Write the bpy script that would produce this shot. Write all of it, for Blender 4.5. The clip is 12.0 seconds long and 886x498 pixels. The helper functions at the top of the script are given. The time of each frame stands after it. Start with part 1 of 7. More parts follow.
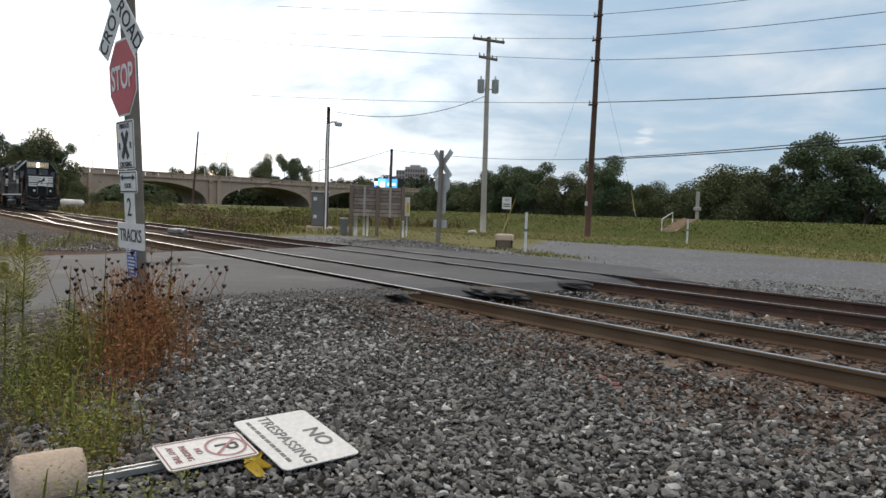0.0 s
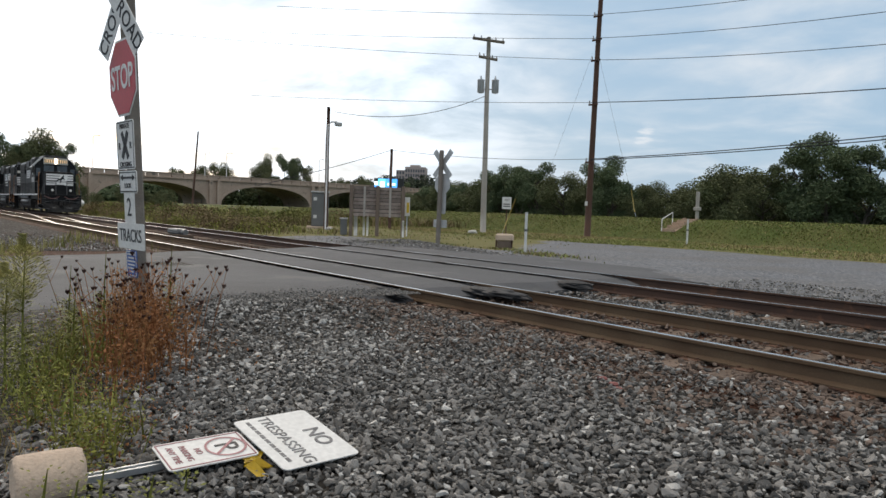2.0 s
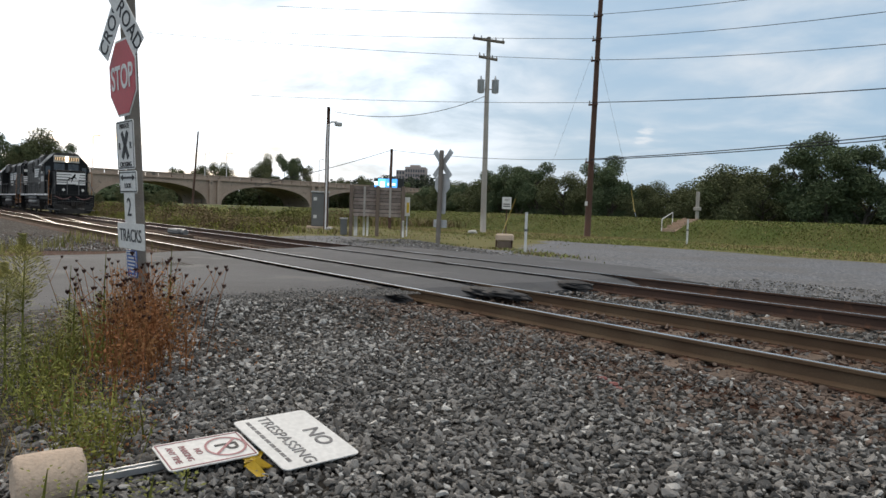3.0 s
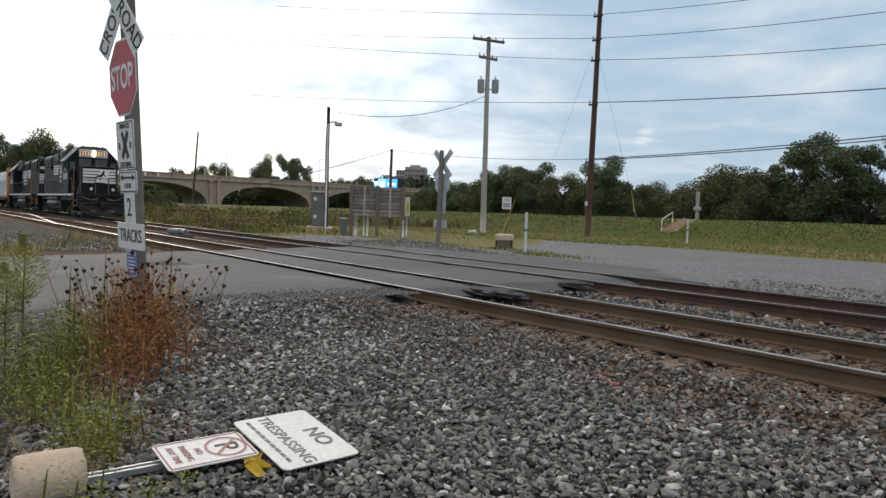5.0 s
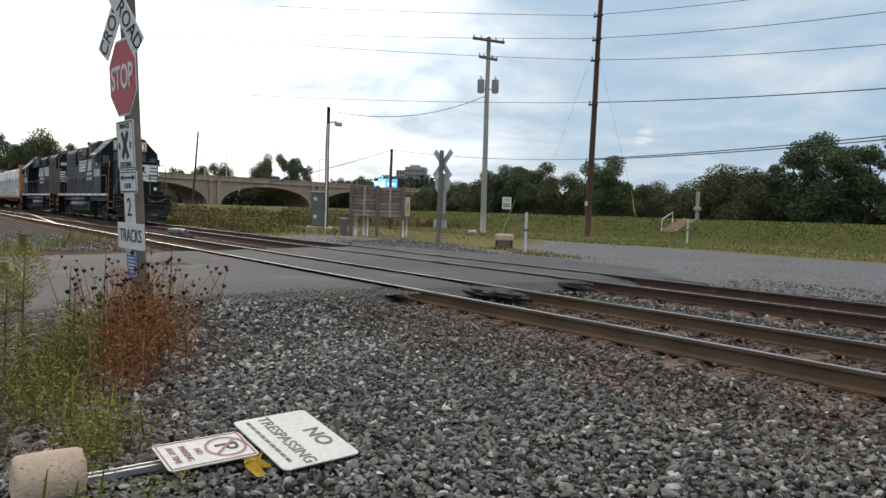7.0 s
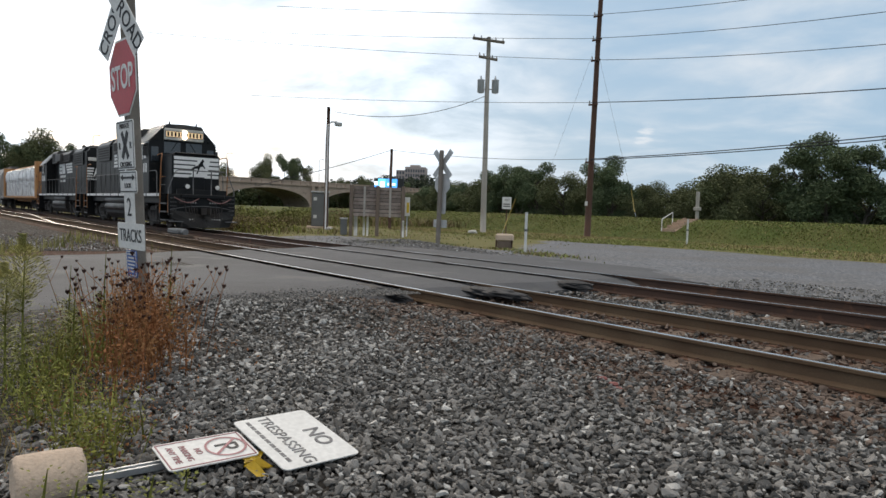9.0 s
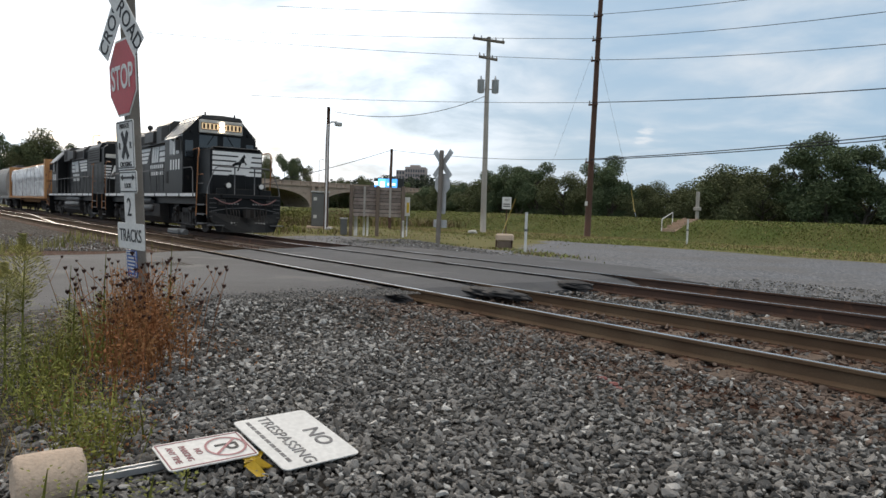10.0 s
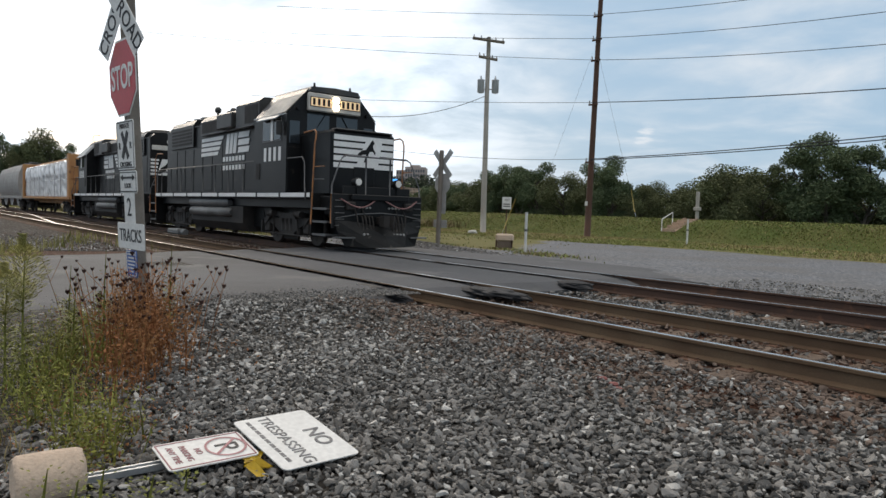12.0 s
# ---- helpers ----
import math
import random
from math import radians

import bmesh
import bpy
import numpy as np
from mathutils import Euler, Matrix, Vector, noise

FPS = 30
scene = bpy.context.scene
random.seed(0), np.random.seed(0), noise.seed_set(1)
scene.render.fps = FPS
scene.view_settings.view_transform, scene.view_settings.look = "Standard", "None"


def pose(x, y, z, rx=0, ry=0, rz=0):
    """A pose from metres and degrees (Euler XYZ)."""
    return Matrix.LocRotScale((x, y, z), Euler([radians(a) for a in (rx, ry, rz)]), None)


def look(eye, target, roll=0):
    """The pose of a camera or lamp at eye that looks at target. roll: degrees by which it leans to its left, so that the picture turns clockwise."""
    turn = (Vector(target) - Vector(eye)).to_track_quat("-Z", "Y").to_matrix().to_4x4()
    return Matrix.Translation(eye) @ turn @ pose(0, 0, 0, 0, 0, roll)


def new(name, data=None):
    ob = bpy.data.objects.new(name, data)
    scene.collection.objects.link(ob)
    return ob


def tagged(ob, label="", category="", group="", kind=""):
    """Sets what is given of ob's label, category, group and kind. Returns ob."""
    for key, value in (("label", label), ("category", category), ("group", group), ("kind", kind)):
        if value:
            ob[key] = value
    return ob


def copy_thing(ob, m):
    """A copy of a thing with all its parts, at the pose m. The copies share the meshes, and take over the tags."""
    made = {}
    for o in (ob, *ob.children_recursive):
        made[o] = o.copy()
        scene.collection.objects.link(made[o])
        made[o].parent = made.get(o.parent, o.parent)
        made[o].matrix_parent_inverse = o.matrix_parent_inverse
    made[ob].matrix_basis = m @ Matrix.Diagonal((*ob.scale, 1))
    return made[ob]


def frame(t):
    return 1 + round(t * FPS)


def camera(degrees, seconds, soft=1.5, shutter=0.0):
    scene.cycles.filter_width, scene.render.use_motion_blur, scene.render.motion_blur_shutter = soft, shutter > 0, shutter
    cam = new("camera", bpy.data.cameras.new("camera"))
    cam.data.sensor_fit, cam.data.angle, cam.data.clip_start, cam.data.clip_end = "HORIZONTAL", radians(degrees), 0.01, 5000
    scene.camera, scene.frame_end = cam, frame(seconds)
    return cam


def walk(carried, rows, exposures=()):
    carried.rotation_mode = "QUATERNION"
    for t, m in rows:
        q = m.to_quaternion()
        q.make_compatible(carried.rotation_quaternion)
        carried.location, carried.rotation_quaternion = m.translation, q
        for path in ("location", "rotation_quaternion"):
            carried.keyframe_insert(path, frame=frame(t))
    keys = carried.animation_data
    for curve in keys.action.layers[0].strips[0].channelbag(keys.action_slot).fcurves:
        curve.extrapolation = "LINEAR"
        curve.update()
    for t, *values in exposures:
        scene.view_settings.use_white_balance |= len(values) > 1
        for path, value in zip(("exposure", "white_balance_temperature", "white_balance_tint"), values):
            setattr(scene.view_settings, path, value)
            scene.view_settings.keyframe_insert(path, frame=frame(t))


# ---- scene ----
# World: x runs along the tracks in the train's direction, y away from the camera, z = 0 at the rail tops.
EYE = (0.0, 0.0, 1.16)
AIM = math.atan2(0.6153, -0.7883)          # compass of the view in the xy plane
PITCH = math.radians(-3.035)
cam = camera(64.5, 12.0, soft=1.5)
_view = Vector((math.cos(AIM) * math.cos(PITCH), math.sin(AIM) * math.cos(PITCH), math.sin(PITCH)))
STAND = look(EYE, Vector(EYE) + _view * 10, 1.845)
walk(cam, [(0.0, STAND), (12.0, STAND)], [(0.0, 0.0), (12.0, 0.0)])

SPEED = 4.79                                # train, metres a second
LENGTH = 12.0

# ---------------------------------------------------------------- light
SUN_AZ = math.radians(170)                  # direction of the hidden low sun in the xy plane
SUN_EL = math.radians(9)


def build_world():
    w = bpy.data.worlds.new("dusk_sky")
    scene.world = w
    w.use_nodes = True
    nt = w.node_tree
    nt.nodes.clear()
    N, L = nt.nodes.new, nt.links.new
    out = N("ShaderNodeOutputWorld")
    bg = N("ShaderNodeBackground")
    bg.inputs["Strength"].default_value = 0.1
    L(bg.outputs[0], out.inputs[0])
    sky = N("ShaderNodeTexSky")
    sky.sky_type = "NISHITA"
    sky.sun_disc = False
    sky.sun_elevation = SUN_EL
    sky.sun_rotation = math.pi / 2 - SUN_AZ
    sky.air_density, sky.dust_density = 1.0, 1.5
    tc = N("ShaderNodeTexCoord")
    sep = N("ShaderNodeSeparateXYZ")
    L(tc.outputs["Generated"], sep.inputs[0])

    def math_node(op, a, b=None):
        m = N("ShaderNodeMath")
        m.operation = op
        for i, v in enumerate((a, b)):
            if v is None:
                continue
            if isinstance(v, (int, float)):
                m.inputs[i].default_value = v
            else:
                L(v, m.inputs[i])
        return m.outputs[0]

    # cloud sheet: directions flattened onto a plane overhead
    up = math_node("ADD", math_node("MAXIMUM", sep.outputs[2], 0.0), 0.16)
    cx = math_node("DIVIDE", sep.outputs[0], up)
    cy = math_node("DIVIDE", sep.outputs[1], up)
    comb = N("ShaderNodeCombineXYZ")
    L(cx, comb.inputs[0])
    L(cy, comb.inputs[1])
    no = N("ShaderNodeTexNoise")
    L(comb.outputs[0], no.inputs["Vector"])
    no.inputs["Scale"].default_value = 1.35
    no.inputs["Detail"].default_value = 7
    no.inputs["Roughness"].default_value = 0.56
    no.inputs["Distortion"].default_value = 0.35
    # light through the cloud grows towards the hidden sun
    dot = N("ShaderNodeVectorMath")
    dot.operation = "DOT_PRODUCT"
    L(tc.outputs["Generated"], dot.inputs[0])
    dot.inputs[1].default_value = (math.cos(SUN_AZ) * math.cos(SUN_EL), math.sin(SUN_AZ) * math.cos(SUN_EL), math.sin(SUN_EL))
    near = N("ShaderNodeMapRange")
    near.interpolation_type = "SMOOTHSTEP"
    L(dot.outputs["Value"], near.inputs[0])
    near.inputs[1].default_value, near.inputs[2].default_value = 0.6, 0.99
    near.inputs[3].default_value, near.inputs[4].default_value = 0.0, 1.0
    dens = math_node("ADD", no.outputs[0], math_node("MULTIPLY", near.outputs[0], 0.13))
    mask = N("ShaderNodeMapRange")
    mask.interpolation_type = "SMOOTHSTEP"
    # a small thin place in the cloud where the light comes through
    thin = N("ShaderNodeVectorMath")
    thin.operation = "DOT_PRODUCT"
    L(tc.outputs["Generated"], thin.inputs[0])
    thin.inputs[1].default_value = (-0.5901, 0.7991, 0.1148)
    rag = math_node("ADD", thin.outputs["Value"], math_node("MULTIPLY", math_node("SUBTRACT", no.outputs[0], 0.5), 0.0012))
    hole = N("ShaderNodeMapRange")
    hole.interpolation_type = "SMOOTHSTEP"
    L(rag, hole.inputs[0])
    hole.inputs[1].default_value, hole.inputs[2].default_value = 0.99985, 1.0001
    hole.inputs[3].default_value, hole.inputs[4].default_value = 0.0, 0.5
    dens = math_node("ADD", dens, hole.outputs[0])
    L(dens, mask.inputs[0])
    mask.inputs[1].default_value, mask.inputs[2].default_value = 0.42, 0.76
    glow = N("ShaderNodeMapRange")
    L(math_node("POWER", near.outputs[0], 4.5), glow.inputs[0])
    glow.inputs[3].default_value, glow.inputs[4].default_value = 8.2, 17.0
    cloud = N("ShaderNodeVectorMath")
    cloud.operation = "SCALE"
    cloud.inputs[0].default_value = (0.9, 0.975, 1.05)
    L(glow.outputs[0], cloud.inputs["Scale"])
    haze = N("ShaderNodeMix")
    haze.data_type = "RGBA"
    haze.inputs[0].default_value = 0.8
    L(sky.outputs[0], haze.inputs[6])
    haze.inputs[7].default_value = (4.4, 6.2, 8.2, 1)
    mix = N("ShaderNodeMix")
    mix.data_type = "RGBA"
    L(mask.outputs[0], mix.inputs[0])
    L(haze.outputs[2], mix.inputs[6])
    L(cloud.outputs[0], mix.inputs[7])
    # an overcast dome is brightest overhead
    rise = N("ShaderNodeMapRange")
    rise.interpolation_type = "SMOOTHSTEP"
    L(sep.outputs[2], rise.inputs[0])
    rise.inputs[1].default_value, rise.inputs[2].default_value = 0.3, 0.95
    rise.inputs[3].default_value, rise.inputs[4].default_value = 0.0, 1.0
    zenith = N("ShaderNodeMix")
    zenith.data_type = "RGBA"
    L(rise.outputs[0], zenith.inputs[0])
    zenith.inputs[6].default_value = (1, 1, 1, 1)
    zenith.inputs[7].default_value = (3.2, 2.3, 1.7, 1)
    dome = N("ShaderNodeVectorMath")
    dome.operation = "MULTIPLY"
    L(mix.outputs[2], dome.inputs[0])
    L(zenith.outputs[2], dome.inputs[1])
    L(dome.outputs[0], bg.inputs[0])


build_world()
sun = new("sun", bpy.data.lights.new("sun", "SUN"))
sun.data.energy, sun.data.angle, sun.data.color = 1.2, radians(14), (1.0, 0.86, 0.7)
sun.matrix_world = look((0, 0, 0), (-math.cos(SUN_AZ), -math.sin(SUN_AZ), -math.tan(radians(20))))


# ---------------------------------------------------------------- materials
def mat(name, base, rough=0.8, metal=0.0, vary=None, scale=4.0, fine=60.0, bump=0.15, rust=None, rust_at=0.62, per=0.0, island=0.0, spec=0.4):
    """base, and vary at a coarse and a fine scale; rust: a stain colour; per / island: brightness spread between pieces."""
    m = bpy.data.materials.new(name)
    m.use_nodes = True
    nt = m.node_tree
    N, L = nt.nodes.new, nt.links.new
    p = nt.nodes["Principled BSDF"]
    p.inputs["Roughness"].default_value, p.inputs["Metallic"].default_value = rough, metal
    p.inputs["Specular IOR Level"].default_value = spec
    tc = N("ShaderNodeTexCoord")

    def noise_node(sc, detail=4.0):
        n = N("ShaderNodeTexNoise")
        L(tc.outputs["Object"], n.inputs["Vector"])
        n.inputs["Scale"].default_value, n.inputs["Detail"].default_value = sc, detail
        return n.outputs[0]

    def blend(fac, a, b, kind="MIX"):
        x = N("ShaderNodeMix")
        x.data_type, x.blend_type = "RGBA", kind
        if isinstance(fac, float):
            x.inputs[0].default_value = fac
        else:
            L(fac, x.inputs[0])
        for i, v in ((6, a), (7, b)):
            if isinstance(v, tuple):
                x.inputs[i].default_value = (*v[:3], 1)
            else:
                L(v, x.inputs[i])
        return x.outputs[2]

    def ramp(v, lo, hi):
        r = N("ShaderNodeMapRange")
        L(v, r.inputs[0])
        r.inputs[1].default_value, r.inputs[2].default_value = lo, hi
        return r.outputs[0]

    big, small = noise_node(scale), noise_node(fine, 6.0)
    vary = vary or tuple(c * 0.72 for c in base)
    col = blend(ramp(big, 0.35, 0.65), base, vary)
    col = blend(ramp(small, 0.3, 0.7), col, blend(0.5, col, tuple(c * 0.6 for c in base)))
    if rust:
        col = blend(ramp(noise_node(scale * 2.3, 8.0), rust_at, rust_at + 0.08), col, rust)
    for amount, node, socket in ((per, "ShaderNodeObjectInfo", "Random"), (island, "ShaderNodeNewGeometry", "Random Per Island")):
        if amount:
            g = N(node)
            r = N("ShaderNodeMapRange")
            L(g.outputs[socket], r.inputs[0])
            r.inputs[3].default_value, r.inputs[4].default_value = 1 - amount, 1 + amount
            v = N("ShaderNodeVectorMath")
            v.operation = "SCALE"
            L(col, v.inputs[0])
            L(r.outputs[0], v.inputs["Scale"])
            col = v.outputs[0]
    L(col, p.inputs["Base Color"])
    if bump:
        b = N("ShaderNodeBump")
        b.inputs["Strength"].default_value, b.inputs["Distance"].default_value = bump, 0.02
        L(small, b.inputs["Height"])
        L(b.outputs[0], p.inputs["Normal"])
    return m


def glow_mat(name, colour, strength):
    m = bpy.data.materials.new(name)
    m.use_nodes = True
    p = m.node_tree.nodes["Principled BSDF"]
    p.inputs["Base Color"].default_value = (*colour, 1)
    p.inputs["Emission Color"].default_value = (*colour, 1)
    p.inputs["Emission Strength"].default_value = strength
    return m


def stones_mat(name, base, pale, size, bump=0.8, light_share=0.14, spec=0.25):
    """Crushed stone by cells of the given size in metres, a few of them pale."""
    m = bpy.data.materials.new(name)
    m.use_nodes = True
    nt = m.node_tree
    N, L = nt.nodes.new, nt.links.new
    p = nt.nodes["Principled BSDF"]
    p.inputs["Roughness"].default_value = 0.9
    p.inputs["Specular IOR Level"].default_value = spec
    tc = N("ShaderNodeTexCoord")
    vo = N("ShaderNodeTexVoronoi")
    L(tc.outputs["Object"], vo.inputs["Vector"])
    vo.inputs["Scale"].default_value = 1 / size
    vo.inputs["Randomness"].default_value = 1.0
    sep = N("ShaderNodeSeparateColor")
    L(vo.outputs["Color"], sep.inputs[0])
    ramp = N("ShaderNodeValToRGB")
    L(sep.outputs[0], ramp.inputs[0])
    e = ramp.color_ramp.elements
    e[0].color, e[1].color = (*[c * 0.45 for c in base], 1), (*pale, 1)
    e[0].position, e[1].position = 0.0, 1.0
    k = e.new(1 - light_share)
    k.color = (*[c * 1.25 for c in base], 1)
    k = e.new(0.5)
    k.color = (*base, 1)
    big = N("ShaderNodeTexNoise")
    L(tc.outputs["Object"], big.inputs["Vector"])
    big.inputs["Scale"].default_value, big.inputs["Detail"].default_value = 0.45, 5
    dust = N("ShaderNodeMix")
    dust.data_type = "RGBA"
    mr = N("ShaderNodeMapRange")
    L(big.outputs[0], mr.inputs[0])
    mr.inputs[1].default_value, mr.inputs[2].default_value = 0.42, 0.7
    mr.inputs[4].default_value = 0.6
    L(mr.outputs[0], dust.inputs[0])
    L(ramp.outputs[0], dust.inputs[6])
    dust.inputs[7].default_value = (base[0] * 0.9, base[1] * 0.8, base[2] * 0.68, 1)
    L(dust.outputs[2], p.inputs["Base Color"])
    b = N("ShaderNodeBump")
    b.invert = True
    b.inputs["Strength"].default_value, b.inputs["Distance"].default_value = bump, size * 0.6
    L(vo.outputs["Distance"], b.inputs["Height"])
    L(b.outputs[0], p.inputs["Normal"])
    return m


M = {
    "asphalt": mat("asphalt", (0.088, 0.09, 0.097), 0.88, vary=(0.056, 0.058, 0.062), scale=0.35, fine=90, bump=0.35, rust=(0.1, 0.1, 0.101), rust_at=0.6),
    "patch": mat("fresh_asphalt", (0.035, 0.035, 0.037), 0.75, scale=2, fine=70, bump=0.6),
    "gravel_road": stones_mat("gravel_road", (0.13, 0.137, 0.15), (0.25, 0.255, 0.26), 0.05, 0.4),
    # base darkened to stand in for shade in the gaps between stones
    "ballast_bed": stones_mat("ballast_bed", (0.035, 0.033, 0.03), (0.3, 0.29, 0.27), 0.045, 1.0),
    "stone": mat("ballast_stone", (0.222, 0.213, 0.2), 0.9, vary=(0.145, 0.139, 0.131), scale=9, fine=130, bump=0.5, island=0.66, spec=0.25),
    "pale_stone": mat("pale_stone", (0.54, 0.53, 0.505), 0.88, vary=(0.32, 0.31, 0.29), scale=14, fine=130, bump=0.3, island=0.25),
    "brown_stone": mat("rusty_stone", (0.19, 0.145, 0.118), 0.94, vary=(0.13, 0.097, 0.079), scale=9, fine=130, bump=0.4, island=0.45, spec=0.2),
    "grass_ground": mat("grass_ground", (0.125, 0.125, 0.042), 0.95, vary=(0.175, 0.15, 0.063), scale=0.22, fine=9, bump=0.5, spec=0.1),
    # greener growth, also darkened to paint in the slope's and blades' shade
    "levee_ground": mat("levee_ground", (0.07, 0.092, 0.024), 0.95, vary=(0.105, 0.105, 0.035), scale=0.3, fine=7, bump=0.5, spec=0.1),
    "dirt": stones_mat("stony_dirt", (0.05, 0.045, 0.041), (0.17, 0.165, 0.16), 0.07, 0.9, 0.14, 0.05),
    "rusty_bed": stones_mat("rust_stained_bed", (0.075, 0.042, 0.031), (0.16, 0.12, 0.1), 0.05, 1.0, 0.06, 0.05),
    "rail_side": mat("rusty_rail_steel", (0.155, 0.108, 0.07), 0.9, vary=(0.105, 0.066, 0.043), scale=1.2, fine=60, bump=0.25, rust=(0.125, 0.066, 0.04), rust_at=0.66, spec=0.1),
    "far_rail": mat("red_rusted_rail", (0.085, 0.046, 0.031), 0.8, vary=(0.06, 0.034, 0.025), scale=1.6, fine=60, bump=0.25, rust=(0.12, 0.058, 0.034), rust_at=0.6),
    "rail_top": mat("polished_rail_head", (0.62, 0.61, 0.6), 0.24, 1.0, vary=(0.5, 0.48, 0.46), scale=3, fine=90, bump=0.03),
    "tie": mat("weathered_tie_wood", (0.165, 0.12, 0.09), 0.94, vary=(0.11, 0.078, 0.058), scale=5, fine=45, bump=0.7, per=0.3),
    "tie_plate": mat("rusty_plate", (0.13, 0.068, 0.042), 0.85, scale=12, fine=90, bump=0.3),
}


# ---------------------------------------------------------------- mesh helpers
def part(name, bm, material, parent=None, label="", smooth=False):
    me = bpy.data.meshes.new(name)
    bm.normal_update()
    bm.to_mesh(me)
    bm.free()
    if smooth:
        for p in me.polygons:
            p.use_smooth = True
    for m in material if isinstance(material, (list, tuple)) else (material,):
        me.materials.append(m)
    ob = new(name, me)
    if parent:
        ob.parent = parent
    if label:
        tagged(ob, label)
    return ob


def thing(name, m, label, category, group="", kind=""):
    ob = new(name)
    ob.empty_display_size = 0.2
    ob.matrix_basis = m
    return tagged(ob, label, category, group, kind)


def box(bm, x0, x1, y0, y1, z0, z1, m=None, bevel=0.0, mi=0):
    vs = [bm.verts.new((x, y, z)) for x in (x0, x1) for y in (y0, y1) for z in (z0, z1)]
    fs = [bm.faces.new([vs[i] for i in q]) for q in ((0, 1, 3, 2), (4, 6, 7, 5), (0, 4, 5, 1), (2, 3, 7, 6), (0, 2, 6, 4), (1, 5, 7, 3))]
    for f in fs:
        f.material_index = mi
    if bevel:
        r = bmesh.ops.bevel(bm, geom=list({e for f in fs for e in f.edges}), offset=bevel, segments=1, affect="EDGES", profile=0.7)
        vs = list({v for f in r["faces"] for v in f.verts} | {v for v in vs if v.is_valid})
        for f in r["faces"]:
            f.material_index = mi
    if m is not None:
        for v in vs:
            v.co = m @ v.co
    return vs


def boxbm(*a, **k):
    bm = bmesh.new()
    box(bm, *a, **k)
    return bm


def tube(bm, pts, radii, sides=8, cap=True, mi=0):
    """A round bar along pts with a radius at each."""
    rings = []
    pts = [Vector(p) for p in pts]
    if isinstance(radii, (int, float)):
        radii = [radii] * len(pts)
    for i, p in enumerate(pts):
        d = (pts[min(i + 1, len(pts) - 1)] - pts[max(i - 1, 0)]).normalized()
        ref = Vector((0, 0, 1)) if abs(d.z) < 0.9 else Vector((1, 0, 0))
        a = d.cross(ref).normalized()
        b = d.cross(a).normalized()
        rings.append([bm.verts.new(p + (a * math.cos(k * 2 * math.pi / sides) + b * math.sin(k * 2 * math.pi / sides)) * radii[i]) for k in range(sides)])
    for r0, r1 in zip(rings, rings[1:]):
        for k in range(sides):
            f = bm.faces.new((r0[k], r0[(k + 1) % sides], r1[(k + 1) % sides], r1[k]))
            f.smooth = sides > 5
            f.material_index = mi
    if cap:
        for r in (rings[0], rings[-1][::-1]):
            bm.faces.new(r).material_index = mi
    return bm


def tubebm(pts, radii, sides=8):
    return tube(bmesh.new(), pts, radii, sides)


def extrude_poly(bm, pts, axis, a, b, mi=0):
    """A closed outline of (u, v) pairs drawn out along an axis from a to b. axis 'x': (y, z); 'y': (x, z); 'z': (x, y)."""
    def put(u, v, w):
        return {"x": (w, u, v), "y": (u, w, v), "z": (u, v, w)}[axis]
    r0 = [bm.verts.new(put(u, v, a)) for u, v in pts]
    r1 = [bm.verts.new(put(u, v, b)) for u, v in pts]
    n = len(pts)
    fs = [bm.faces.new((r0[i], r0[(i + 1) % n], r1[(i + 1) % n], r1[i])) for i in range(n)]
    fs += [bm.faces.new(r0[::-1]), bm.faces.new(r1)]
    for f in fs:
        f.material_index = mi
    bmesh.ops.recalc_face_normals(bm, faces=fs)
    return bm


def polybm(pts, axis, a, b):
    return extrude_poly(bmesh.new(), pts, axis, a, b)


def smoothstep(a, b, v):
    v = min(1, max(0, (v - a) / (b - a)))
    return v * v * (3 - 2 * v)


# ---------------------------------------------------------------- ground
ROAD_X0, ROAD_X1 = -17.6, -8.35             # the road across the tracks
FAR_Y, NEAR_Y = 10.70, 6.86                 # track centres


def ground_z(x, y):
    """Height of the ground sheet: a low foreground, flat beds, a grassy levee, river flats beyond."""
    z = -0.22
    edge = 36.5 + 0.8 * math.sin(x * 0.07)
    if y > 12.5:
        z += 0.10 * smoothstep(12.5, 15, y)
    z += 1.26 * smoothstep(edge, edge + 4.6, y)
    if y > 52:
        z -= 2.0 * smoothstep(52, 62, y)
    if y < 6:
        z += 0.185 * smoothstep(-6.2, -8.1, x) * smoothstep(6, 4.5, y)
    if abs(y) < 60 and abs(x) < 90:
        z += 0.05 * noise.noise(Vector((x * 0.35, y * 0.35, 0))) * (1 if y > 13 or y < 5 else 0.4)
    return z


